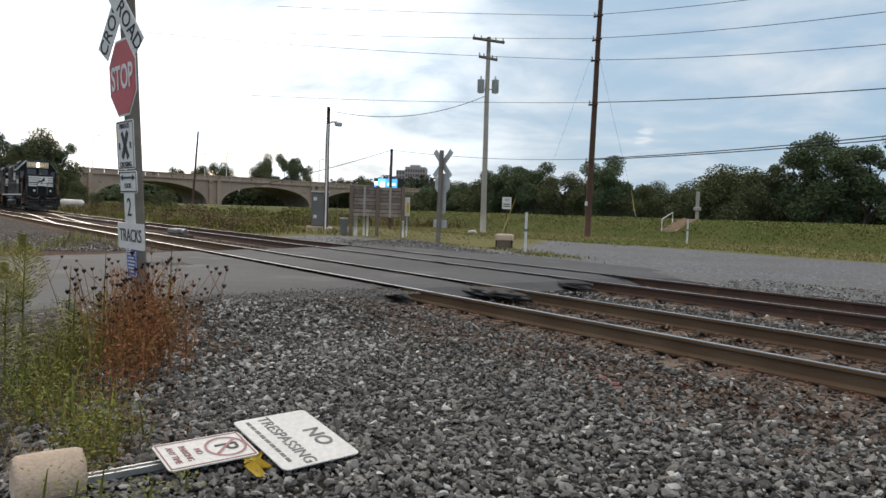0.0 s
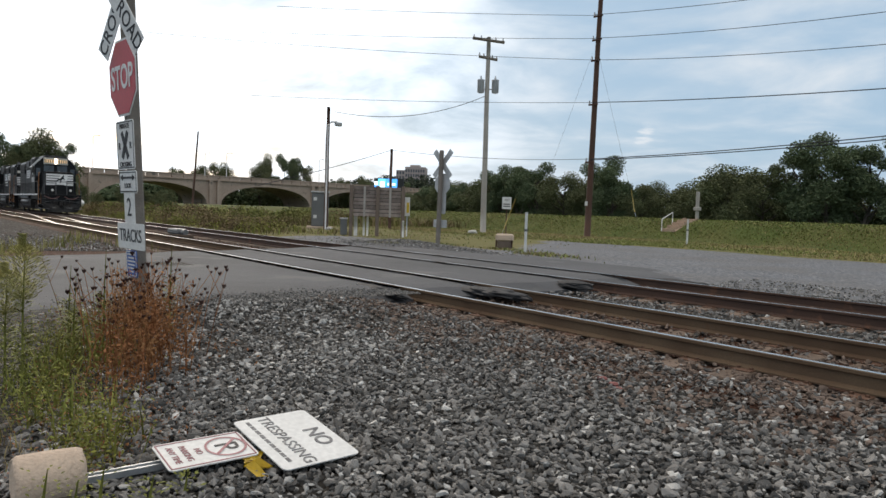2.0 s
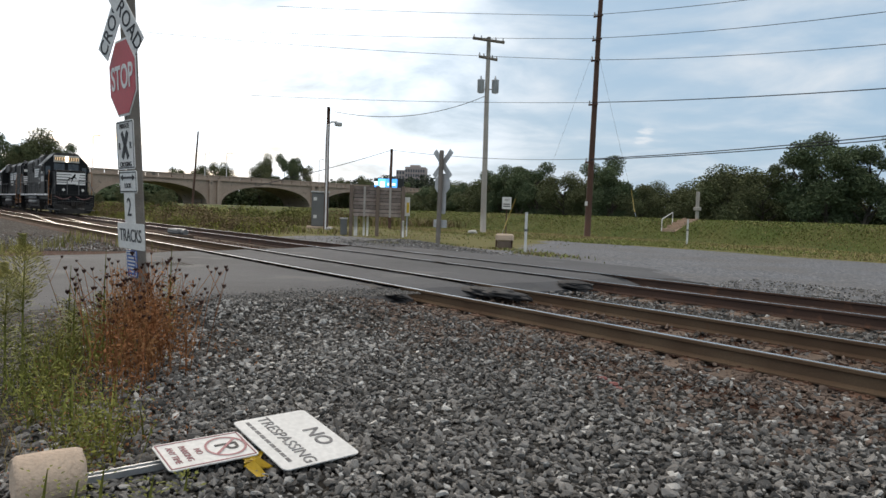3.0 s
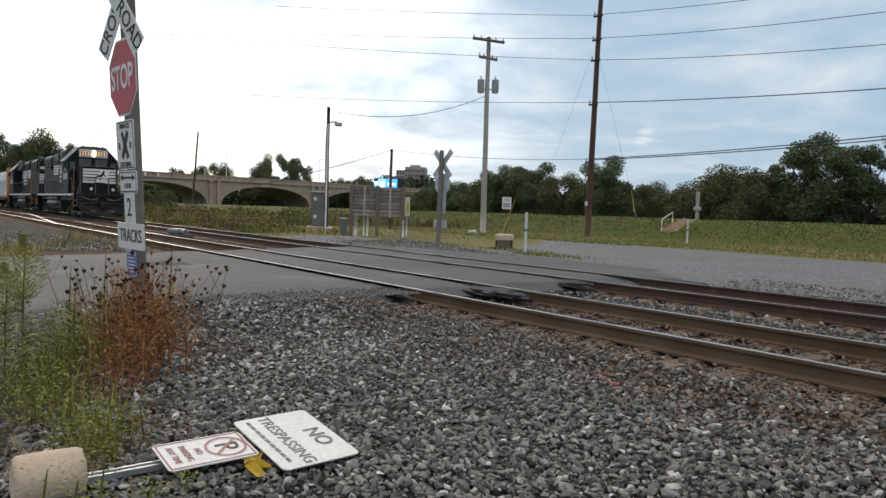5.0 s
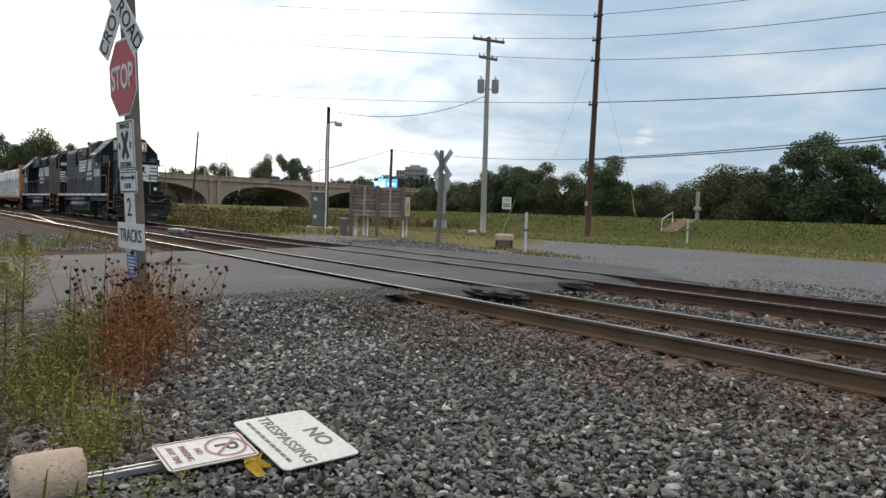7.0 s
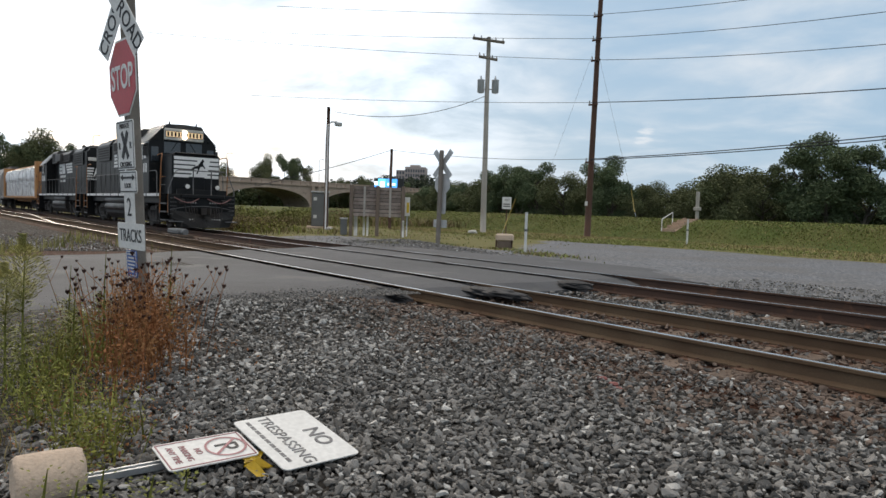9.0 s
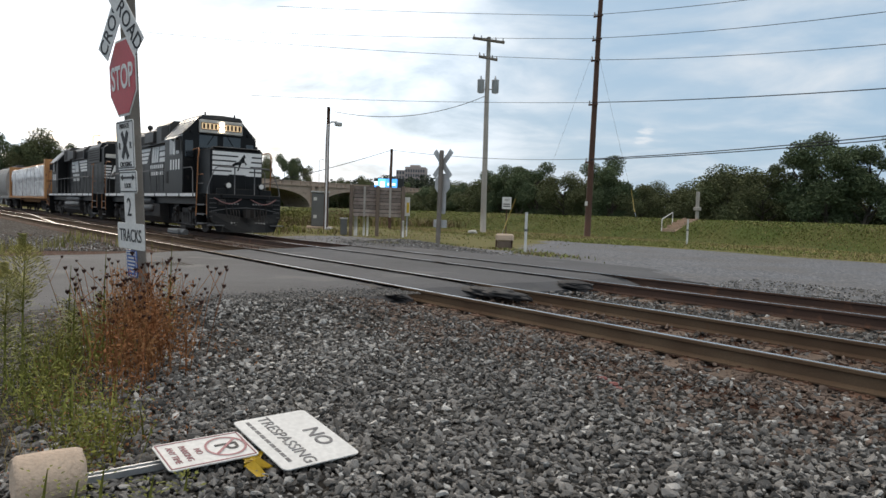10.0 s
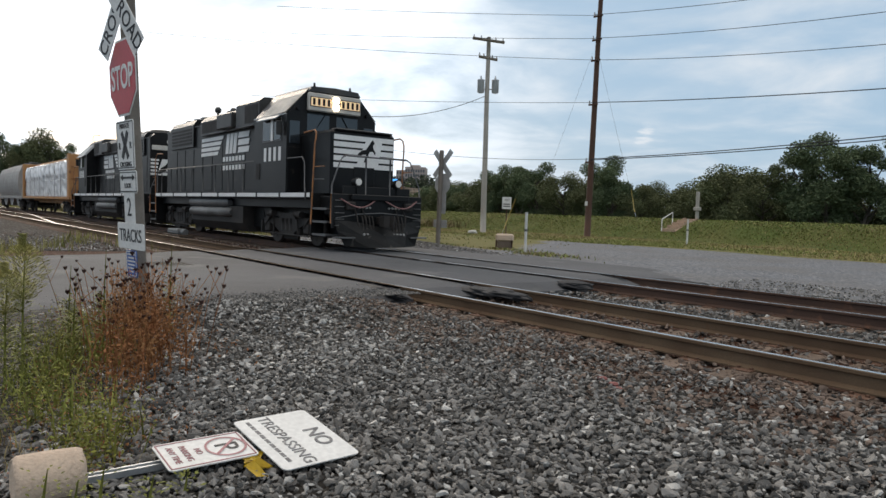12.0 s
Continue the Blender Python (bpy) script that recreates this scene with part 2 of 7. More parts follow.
def build_ground():
    def steps(lo, hi, fine_lo, fine_hi, fine, n):
        a = [lo + (fine_lo - lo) * (i / n) ** 0.45 for i in range(n)]
        a += list(np.arange(fine_lo, fine_hi, fine))
        a += [fine_hi + (hi - fine_hi) * (i / n) ** 2.2 for i in range(n + 1)]
        return a
    xs, ys = steps(-2500, 2500, -75, 25, 0.8, 16), steps(-2500, 2500, -3, 64, 0.5, 16)
    bm = bmesh.new()
    g = [[bm.verts.new((x, y, ground_z(x, y))) for y in ys] for x in xs]
    for i in range(len(xs) - 1):
        for j in range(len(ys) - 1):
            f = bm.faces.new((g[i][j], g[i + 1][j], g[i + 1][j + 1], g[i][j + 1]))
            f.smooth = True
            cx, cy = (xs[i] + xs[i + 1]) / 2, (ys[j] + ys[j + 1]) / 2
            wob = 0.7 * noise.noise(Vector((cx * 0.3, cy * 0.3, 3)))
            if cy > 36 + wob:
                f.material_index = 2
            elif cy > 13.4 + wob * 0.5 and not (-16.5 - 0.75 * max(0, cy - 15) + wob < cx and cy < 26.5 + wob) and not (-29.5 < cx and cy < 16.6 + wob):
                f.material_index = 1
            elif -30 < cx and 13.4 + wob * 0.5 < cy <= 26.5 + wob:
                f.material_index = 4
            elif cx < -18 and cy < 4.9 + wob * 0.6:
                f.material_index = 3
            elif (cx < -17 and cy < 12.6 + wob) or (cx > -9 and 5.2 + wob * 0.3 < cy < 8.4):
                f.material_index = 5
            else:
                f.material_index = 0
    tagged(part("ground", bm, [M["ballast_bed"], M["grass_ground"], M["levee_ground"], M["dirt"], M["gravel_road"], M["rusty_bed"]]), "gravel and grass ground with a low grassy levee", "ground", kind="structure")


build_ground()


def build_road():
    """The asphalt crossing with flangeway gaps beside each rail, worn uneven ends."""
    rng = random.Random(4)
    rails = [NEAR_Y - 0.75, NEAR_Y + 0.75, FAR_Y - 0.75, FAR_Y + 0.75]
    cuts = [-30.0]
    for r in rails:
        cuts += [r - 0.10, r + 0.09]
    cuts += [15.2]
    road = thing("road", pose(0, 0, 0), "grey worn asphalt road over the level crossing", "road", kind="structure")
    for a, b in zip(cuts[::2], cuts[1::2]):
        n = max(2, int((b - a) / 0.5)) if a > -20 else 56
        bm = bmesh.new()
        rows = []
        for j in range(n + 1):
            y = a + (b - a) * j / n
            x1 = ROAD_X1 + 0.25 * noise.noise(Vector((y * 1.3, 0, 7))) + 0.14 * noise.noise(Vector((y * 5.3, 2, 7)))
            if y < 1.5:
                x1 += 0.2 * (1.5 - max(y, 0))
            x0 = -16.0 - 0.32 * min(max(y, 0), 12) + 0.3 * noise.noise(Vector((y, 4, 1)))
            if y > 11.6:
                x1 += 0.35 * smoothstep(11.2, 12.4, y) - 2.2 * smoothstep(12.6, 15, y)
            z = -0.012 - 0.16 * smoothstep(2.0, -9.0, y) * 0.6 - (0.10 * smoothstep(11.7, 15.2, y) if y > 11.7 else 0)
            m = 26
            rows.append([bm.verts.new((x0 + (x1 - x0) * i / m, y, z + 0.012 * noise.noise(Vector((i * 0.9, y * 1.4, 0))) - {0: 0.05, m - 1: 0.022, m: 0.13}.get(i, 0))) for i in range(m + 1)])
        for r0, r1 in zip(rows, rows[1:]):
            for i in range(len(r0) - 1):
                bm.faces.new((r0[i], r0[i + 1], r1[i + 1], r1[i]))
        edge = [e for e in bm.edges if e.is_boundary]
        ex = bmesh.ops.extrude_edge_only(bm, edges=edge)
        for v in [g for g in ex["geom"] if isinstance(g, bmesh.types.BMVert)]:
            v.co.z -= 0.22
        bmesh.ops.recalc_face_normals(bm, faces=bm.faces[:])
        part("asphalt_strip", bm, M["asphalt"], road)
    # tar seal along the rails
    for r in rails:
        n = 40
        bm = bmesh.new()
        ed = [[], []]
        for i in range(n + 1):
            x = -16.6 - 0.32 * r * 0.9 + (8.0 + 0.29 * r) * i / n
            w = 0.13 + 0.05 * noise.noise(Vector((x * 1.1, r, 0))) + 0.03 * noise.noise(Vector((x * 5, r, 0)))
            ed[0].append(bm.verts.new((x, r - 0.105 - w, 0.004)))
            ed[1].append(bm.verts.new((x, r - 0.105, 0.004)))
        for i in range(n):
            bm.faces.new((ed[0][i], ed[0][i + 1], ed[1][i + 1], ed[1][i]))
        bmesh.ops.solidify(bm, geom=bm.faces[:], thickness=0.02)
        part("tar_seal", bm, M["patch"], road, "black tar seal along the rail")
    # dark cold-patch lumps where the paving has been mended beside the rails
    for cx, cy, lx, ly, seed in ((-8.0, 7.28, 0.75, 0.22, 1), (-8.35, 9.5, 0.4, 0.2, 2), (-7.7, 11.75, 0.7, 0.16, 3), (-8.9, 5.72, 0.7, 0.14, 5)):
        bm = bmesh.new()
        bmesh.ops.create_icosphere(bm, subdivisions=4, radius=1)
        for v in bm.verts:
            k = 1 + 0.35 * noise.noise(v.co * 2.2 + Vector((seed, 0, 0))) + 0.22 * noise.noise(v.co * 7 + Vector((seed, 3, 0)))
            v.co = Vector((cx + v.co.x * lx * k, cy + v.co.y * ly * k, -0.07 + max(v.co.z, -0.5) * 0.075 * k))
        part("asphalt_patch", bm, M["patch"], road, "black lumpy cold asphalt patch", smooth=True)


def rail_outline(y):
    s = [(-0.07, -0.172), (0.07, -0.172), (0.07, -0.16), (0.012, -0.135), (0.009, -0.045), (0.036, -0.034), (0.037, -0.008), (0.030, 0.0), (-0.030, 0.0), (-0.037, -0.008), (-0.036, -0.034), (-0.009, -0.045), (-0.012, -0.135), (-0.07, -0.16)]
    return [(y + a, z) for a, z in s]


def build_track(name, yc, label, xa, xb):
    t = thing(name, pose(0, yc, 0), label, "railway track", "tracks", "structure")
    for side in (-0.75, 0.75):
        bm = polybm(rail_outline(side), "x", xa, xb)
        for f in bm.faces:
            if f.normal.z > 0.7 and f.calc_center_median().z > -0.01:
                f.material_index = 1
        part("rail", bm, [M["rail_side"] if yc < 8 else M["far_rail"], M["rail_top"]], t, "rusty steel rail with a polished head")
    return t


def build_ties(t, yc, seed):
    """Wooden ties, steel plates and spikes, where they lie open beside the paving."""
    rng = random.Random(seed)
    tie = boxbm(-0.115, 0.115, -1.3, 1.3, -0.36, -0.178, bevel=0.012)
    tie_me = bpy.data.meshes.new("tie")
    tie.to_mesh(tie_me)
    tie.free()
    tie_me.materials.append(M["tie"])
    bm = boxbm(-0.09, 0.09, -0.17, 0.17, -0.178, -0.166, bevel=0.004)
    for sx in (-0.06, 0.06):
        for sy in (-0.085, 0.085):
            box(bm, sx - 0.012, sx + 0.012, sy - 0.02, sy + 0.012, -0.17, -0.148)
    pl_me = bpy.data.meshes.new("tie_plate")
    bm.to_mesh(pl_me)
    bm.free()
    pl_me.materials.append(M["tie_plate"])
    x = -62.0
    while x < 14:
        if not (-17.5 < x < -8.6):
            o = new("tie", tie_me)
            o.parent = t
            o.matrix_basis = pose(x, rng.uniform(-0.06, 0.06), rng.uniform(-0.012, 0.004), 0, rng.uniform(-0.5, 0.5), rng.uniform(-1.6, 1.6))
            if -9 < x < 4:
                for s in (-0.75, 0.75):
                    p = new("tie_plate", pl_me)
                    p.parent = o
                    p.matrix_basis = pose(0, s, 0.0)
        x += 0.51 + rng.uniform(-0.03, 0.03)


build_road()
TRACKS = [build_track("near_track", NEAR_Y, "nearer railway track with rusty rails, polished heads", -400, 60),
          build_track("far_track", FAR_Y, "farther railway track carrying the freight train", -400, 60)]
build_ties(TRACKS[0], NEAR_Y, 5)
build_ties(TRACKS[1], FAR_Y, 8)


def build_crossover():
    """Rails that lead from one track over to the other, well beyond the road."""
    t = thing("crossover_track", pose(-61.5, 8.78, -0.004, 0, 0, -4.67), "rusty crossover rails linking the two tracks", "railway track", "tracks", "structure")
    for side in (-0.75, 0.75):
        bm = polybm(rail_outline(side), "x", -23.5, 23.5)
        for f in bm.faces:
            if f.normal.z > 0.7 and f.calc_center_median().z > -0.01:
                f.material_index = 1
        part("rail", bm, [M["rail_side"], M["rail_top"]], t, "rusty steel rail with a polished head")


build_crossover()


# ---------------------------------------------------------------- ballast
def stone_templates(rng, n):
    out = []
    for _ in range(n):
        bm = bmesh.new()
        bmesh.ops.create_icosphere(bm, subdivisions=1, radius=1)
        for v in bm.verts:
            v.co *= rng.uniform(0.66, 1.2)
        for _k in range(8):
            # a flat broken face
            d = Vector((rng.gauss(0, 1), rng.gauss(0, 1), rng.gauss(0, 1))).normalized()
            cut = rng.uniform(0.28, 0.58)
            for v in bm.verts:
                h = v.co.dot(d) - cut
                if h > 0:
                    v.co -= d * h
        out.append((np.array([v.co[:] for v in bm.verts]), [[v.index for v in f.verts] for f in bm.faces]))
        bm.free()
    return out


def scatter_stones(name, label, spots, material, seed, size=(0.012, 0.031)):
    """Loose crushed stones at the spots (x, y, z), joined into one mesh."""
    rng = random.Random(seed)
    temps = stone_templates(rng, 14)
    vs, fs, base = [], [], 0
    for x, y, z in spots:
        co, faces = temps[rng.randrange(len(temps))]
        s = rng.uniform(*size)
        if rng.random() < 0.12:
            s *= 1.45
        # most lie flat, a few on edge
        tip = 0.32 if rng.random() < 0.8 else 0.9
        m = np.array(Euler((rng.gauss(0, tip), rng.gauss(0, tip), rng.uniform(0, 6.3))).to_matrix()) * s
        m = m @ np.diag((rng.uniform(1.1, 1.8), rng.uniform(0.9, 1.3), rng.uniform(0.5, 0.85)))
        vs.append(co @ m.T + np.array((x, y, z + s * 0.3)))
        fs += [[i + base for i in f] for f in faces]
        base += len(co)
    me = bpy.data.meshes.new(name)
    me.from_pydata(np.concatenate(vs).tolist(), [], fs)
    me.materials.append(material)
    return tagged(new(name, me), label, "gravel", kind="stuff")


def build_ballast():
    rng = random.Random(11)
    grey, pale, brown, grit = [], [], [], []

    def drop(x, y, z, brownness=0.0, paleness=0.06):
        r = rng.random()
        if r < brownness:
            brown.append((x, y, z))
        elif rng.random() < paleness:
            pale.append((x, y, z))
        else:
            grey.append((x, y, z))

    # the foreground bank, thinning with distance from where one stands
    for _ in range(92000):
        x, y = rng.uniform(-9.3, 2.5), rng.uniform(0.2, 5.95)
        d = math.hypot(x, y)
        if d < 1.6 or rng.random() > min(1.0, 3.6 / d) or y < -0.28 * x - 0.75 or (x < -5 and y < 1.2):
            continue
        if x < -8.2 - 0.1 * max(0, 3 - y) + 0.45 * noise.noise(Vector((y * 1.7, x, 0))) + rng.uniform(-0.45, 0.2):
            continue
        z = ground_z(x, y) + rng.uniform(-0.012, 0.022) + 0.01 + 0.015 * noise.noise(Vector((x * 1.2, y * 1.2, 0)))
        drop(x, y, z, 0.75 * smoothstep(3.6, 5.6, y + 0.5 * noise.noise(Vector((x, y, 9)))), 0.07 + 0.2 * smoothstep(-3.6, -6.4, x) * smoothstep(4.8, 3.2, y))
    # cribs and shoulders of the two tracks
    for yc in (NEAR_Y, FAR_Y):
        for _ in range(10000):
            x, y = rng.uniform(-8.2, 5.5), yc + rng.uniform(-1.9, 1.9)
            if min(abs(y - yc - 0.75), abs(y - yc + 0.75)) < 0.09:
                continue
            low = -0.182 if abs(y - yc) < 0.75 else -0.2 + 0.05 * smoothstep(1.2, 1.7, abs(y - yc))
            drop(x, y, low + rng.uniform(-0.015, 0.02), (0.8 if yc < 8 else 0.4) if abs(y - yc) < 1.3 else 0.12)
    for _ in range(5000):
        # the heap beside the crossing on the far side
        x, y = rng.gauss(-20.5, 2.6), rng.gauss(14.4, 0.7)
        if 12.3 < y:
            drop(x, y, ground_z(x, y) + 0.22 * math.exp(-((x + 20.5) / 3) ** 2 - ((y - 14.4) / 0.9) ** 2))
    # grit thrown over the edge of the paving
    for _ in range(5200):
        x, y = -8.05 - abs(rng.gauss(0, 0.5)), rng.uniform(1.4, 5.9)
        grit.append((x + 0.1 * max(0, 2.5 - y), y, -0.018))
    for _ in range(5000):
        x, y = rng.uniform(-8.0, 8.0), rng.uniform(12.2, 15.2)
        drop(x, y, ground_z(x, y) + 0.02)
    for _ in range(2600):
        # the stony bank across the road
        x, y = -18.2 - abs(rng.gauss(0, 3.6)), rng.gauss(3.2, 0.9)
        if y < 4.9:
            drop(x, y, ground_z(x, y) + 0.01, 0.35, 0.3)
    for _ in range(2500):
        x, y = rng.uniform(-32.0, -18.6), rng.uniform(FAR_Y - 5.0, FAR_Y + 1.9)
        if min(abs(abs(y - FAR_Y) - 0.75), abs(abs(y - NEAR_Y) - 0.75)) > 0.12:
            drop(x, y, -0.2, 0.5)
    scatter_stones("ballast", "dark grey crushed stone ballast beside the tracks", grey, M["stone"], 1)
    scatter_stones("pale_ballast", "scattered whitish stones among the ballast", pale, M["pale_stone"], 2)
    scatter_stones("road_grit", "fine grit strewn along the road edge", grit, M["stone"], 4, (0.006, 0.018))
    scatter_stones("rusty_ballast", "brown rust-stained ballast along the rails", brown, M["brown_stone"], 3, (0.014, 0.034))


build_ballast()


# ---------------------------------------------------------------- the train
M.update({
    "black": mat("grimy_black_paint", (0.007, 0.0075, 0.0085), 0.4, vary=(0.014, 0.0135, 0.013), scale=1.2, fine=25, bump=0.05, rust=(0.03, 0.026, 0.022), rust_at=0.66, spec=0.2),
    # greyer than the body black; roof parts and small fittings
    "black_top": mat("greyer_black_paint", (0.03, 0.031, 0.033), 0.5, vary=(0.07, 0.066, 0.06), scale=1.2, fine=25, bump=0.06),
    "under": mat("greasy_running_gear", (0.02, 0.018, 0.017), 0.75, vary=(0.036, 0.03, 0.026), scale=3, fine=35, bump=0.3),
    "white": mat("dull_white_paint", (0.86, 0.86, 0.84), 0.5, vary=(0.78, 0.77, 0.75), scale=2.5, fine=40, bump=0.03),
    "plow": mat("scraped_plow_steel", (0.035, 0.034, 0.033), 0.55, vary=(0.02, 0.019, 0.018), scale=2.5, fine=30, bump=0.2, rust=(0.1, 0.09, 0.08), rust_at=0.62),
    "metal_tip": mat("pale_hose_fitting", (0.4, 0.39, 0.37), 0.5, scale=9, fine=40, bump=0.1),
    # pale awning metal; on the cab shoulder it paints in the sky's reflection
    "silver": mat("pale_awning_and_sky_sheen", (0.42, 0.45, 0.46), 0.5, 0.0, scale=3, fine=40, bump=0.03),
    "board": mat("number_board_face", (0.62, 0.60, 0.55), 0.5, scale=3, fine=40, bump=0.02),
    "amber": glow_mat("lit_number_glass", (1.0, 0.7, 0.4), 0.4),
    "lamp": glow_mat("lit_headlight", (1.0, 0.82, 0.6), 9.0),
    "ditch": glow_mat("ditch_light_lens", (0.5, 0.5, 0.48), 0.15),
    "dark_glass": mat("dark_cab_glass", (0.02, 0.025, 0.03), 0.06, scale=1, fine=5, bump=0.0, spec=0.8),
    "orange": mat("orange_handrail_paint", (0.4, 0.17, 0.055), 0.65, vary=(0.2, 0.1, 0.06), scale=4, fine=30, bump=0.05),
    "grey_rail": mat("worn_grey_handrail", (0.13, 0.13, 0.13), 0.55, scale=4, fine=30, bump=0.05),
    "reservoir": mat("dusty_reservoir_paint", (0.16, 0.16, 0.158), 0.5, vary=(0.08, 0.078, 0.075), scale=1.5, fine=20, bump=0.05),
    "hose": mat("faded_red_hose", (0.3, 0.16, 0.15), 0.6, scale=5, fine=40, bump=0.1),
    "wheel_steel": mat("worn_wheel_steel", (0.07, 0.058, 0.05), 0.6, 0.3, scale=5, fine=40, bump=0.1),
    "car_orange": mat("faded_orange_car_paint", (0.5, 0.27, 0.11), 0.65, vary=(0.42, 0.2, 0.08), scale=1.2, fine=20, bump=0.1, rust=(0.2, 0.09, 0.05), rust_at=0.62),
    "wrap": mat("white_lumber_wrap", (0.8, 0.8, 0.8), 0.22, vary=(0.7, 0.71, 0.73), scale=1.4, fine=12, bump=0.35),
    "hopper": mat("grey_hopper_paint", (0.36, 0.35, 0.33), 0.6, vary=(0.28, 0.26, 0.24), scale=0.8, fine=15, bump=0.08, rust=(0.2, 0.15, 0.12), rust_at=0.63),
})
TRAIN, WHEELS = [], []


def arch_outline(hw, z0, zs, ztop, hw_top):
    """A hood section: upright sides, chamfered shoulders, a slightly crowned roof."""
    return [(-hw, z0), (hw, z0), (hw, zs), (hw_top, ztop - 0.04), (0, ztop), (-hw_top, ztop - 0.04), (-hw, zs)]


def wheelset(parent, x, r=0.508):
    bm = bmesh.new()
    tube(bm, [(0, -0.9, 0), (0, 0.9, 0)], 0.09, 10)
    for s in (-1, 1):
        y = s * 0.75
        tube(bm, [(0, y - 0.065, 0), (0, y - 0.06, 0), (0, y + 0.06, 0), (0, y + 0.065, 0)], [r - 0.03, r, r, r - 0.03], 28)
        tube(bm, [(0, y + s * 0.06, 0), (0, y + s * 0.2, 0)], [0.17, 0.12], 12)
        for k in range(6):
            a = k * math.pi / 3
            tube(bm, [(0.3 * math.cos(a), y + s * 0.05, 0.3 * math.sin(a)), (0.3 * math.cos(a), y + s * 0.075, 0.3 * math.sin(a))], 0.05, 8)
    w = part("wheelset", bm, M["wheel_steel"], parent, "steel wheels on one axle")
    w.matrix_basis = pose(x, 0, r)
    return w


def truck(parent, xc, base=2.74, r=0.508, name="truck"):
    """A two-axle bogie: cast side frames with journal boxes, springs and brake gear."""
    bm = bmesh.new()
    h = base / 2
    for s in (-1, 1):
        y = s * 1.06
        prof = [(-h - 0.35, 0.62), (-h - 0.3, 0.8), (-h + 0.3, 0.86), (-0.55, 0.78), (-0.45, 0.98), (0.45, 0.98), (0.55, 0.78), (h - 0.3, 0.86), (h + 0.3, 0.8), (h + 0.35, 0.62), (h - 0.28, 0.62), (0.6, 0.42), (0.42, 0.28), (-0.42, 0.28), (-0.6, 0.42), (-h + 0.28, 0.62)]
        extrude_poly(bm, prof, "y", y - 0.08, y + 0.08)
        for ax in (-h, h):
            box(bm, ax - 0.17, ax + 0.17, y - 0.13, y + 0.13, 0.36, 0.68, bevel=0.03)
            tube(bm, [(ax + 0.33, y + s * 0.1, 0.95), (ax - 0.1, y + s * 0.14, 0.55)], 0.035, 8)
            box(bm, ax - 0.62, ax - 0.53, y - 0.06, y + 0.06, 0.3, 0.72)
        for sx in (-0.28, 0, 0.28):
            tube(bm, [(sx, y + s * 0.02, 0.44), (sx, y + s * 0.02, 0.8)], 0.1, 10)
        tube(bm, [(-h - 0.2, y + s * 0.12, 0.32), (h + 0.2, y + s * 0.12, 0.3)], 0.025, 6)
        # brake beams, cylinders, hangers and sand pipes
        box(bm, -0.5, 0.5, y - s * 0.1 - 0.04, y - s * 0.1 + 0.04, 0.16, 0.34, bevel=0.01)
        for ax in (-h, h):
            tube(bm, [(ax * 0.55, y + s * 0.16, 0.95), (ax * 0.85, y + s * 0.16, 0.93)], 0.1, 10)
            tube(bm, [(ax * 0.6, y + s * 0.14, 0.9), (ax * 0.62, y + s * 0.12, 0.25)], 0.03, 6)
            tube(bm, [(ax * 1.34, y + s * 0.05, 1.05), (ax * 1.38, y - s * 0.1, 0.5), (ax * 1.3, y - s * 0.28, 0.14)], 0.022, 6)
    box(bm, -0.35, 0.35, -1.0, 1.0, 0.6, 0.98, bevel=0.03)
    t = part(name, bm, M["under"], parent, "dark cast bogie side frames")
    t.matrix_basis = pose(xc, 0, 0)
    for ax in (-h, h):
        wheelset(t, ax, r)
    return t


def coupler(parent, x, s):
    bm = bmesh.new()
    box(bm, min(x, x + s * 0.45), max(x, x + s * 0.45), -0.1, 0.1, 0.74, 0.96, bevel=0.02)
    extrude_poly(bm, [(x + s * 0.4, -0.2), (x + s * 0.62, -0.19), (x + s * 0.66, -0.04), (x + s * 0.5, 0.02), (x + s * 0.62, 0.13), (x + s * 0.55, 0.2), (x + s * 0.4, 0.16)], "z", 0.68, 1.0)
    return part("coupler", bm, M["under"], parent, "heavy knuckle coupler")


def digits(parent, x, y, z, w, h, axis, material, label):
    """Four plain blocks where the road number stands."""
    for i in range(4):
        a = (i - 1.5) * w / 4
        bw = w * 0.062
        if axis == "side":
            bm = boxbm(x + a - bw, x + a + bw, y - 0.006, y + 0.006, z - h / 2, z + h / 2)
        else:
            bm = boxbm(x - 0.006, x + 0.006, y + a - bw, y + a + bw, z - h / 2, z + h / 2)
        part("number_bar", bm, material, parent)


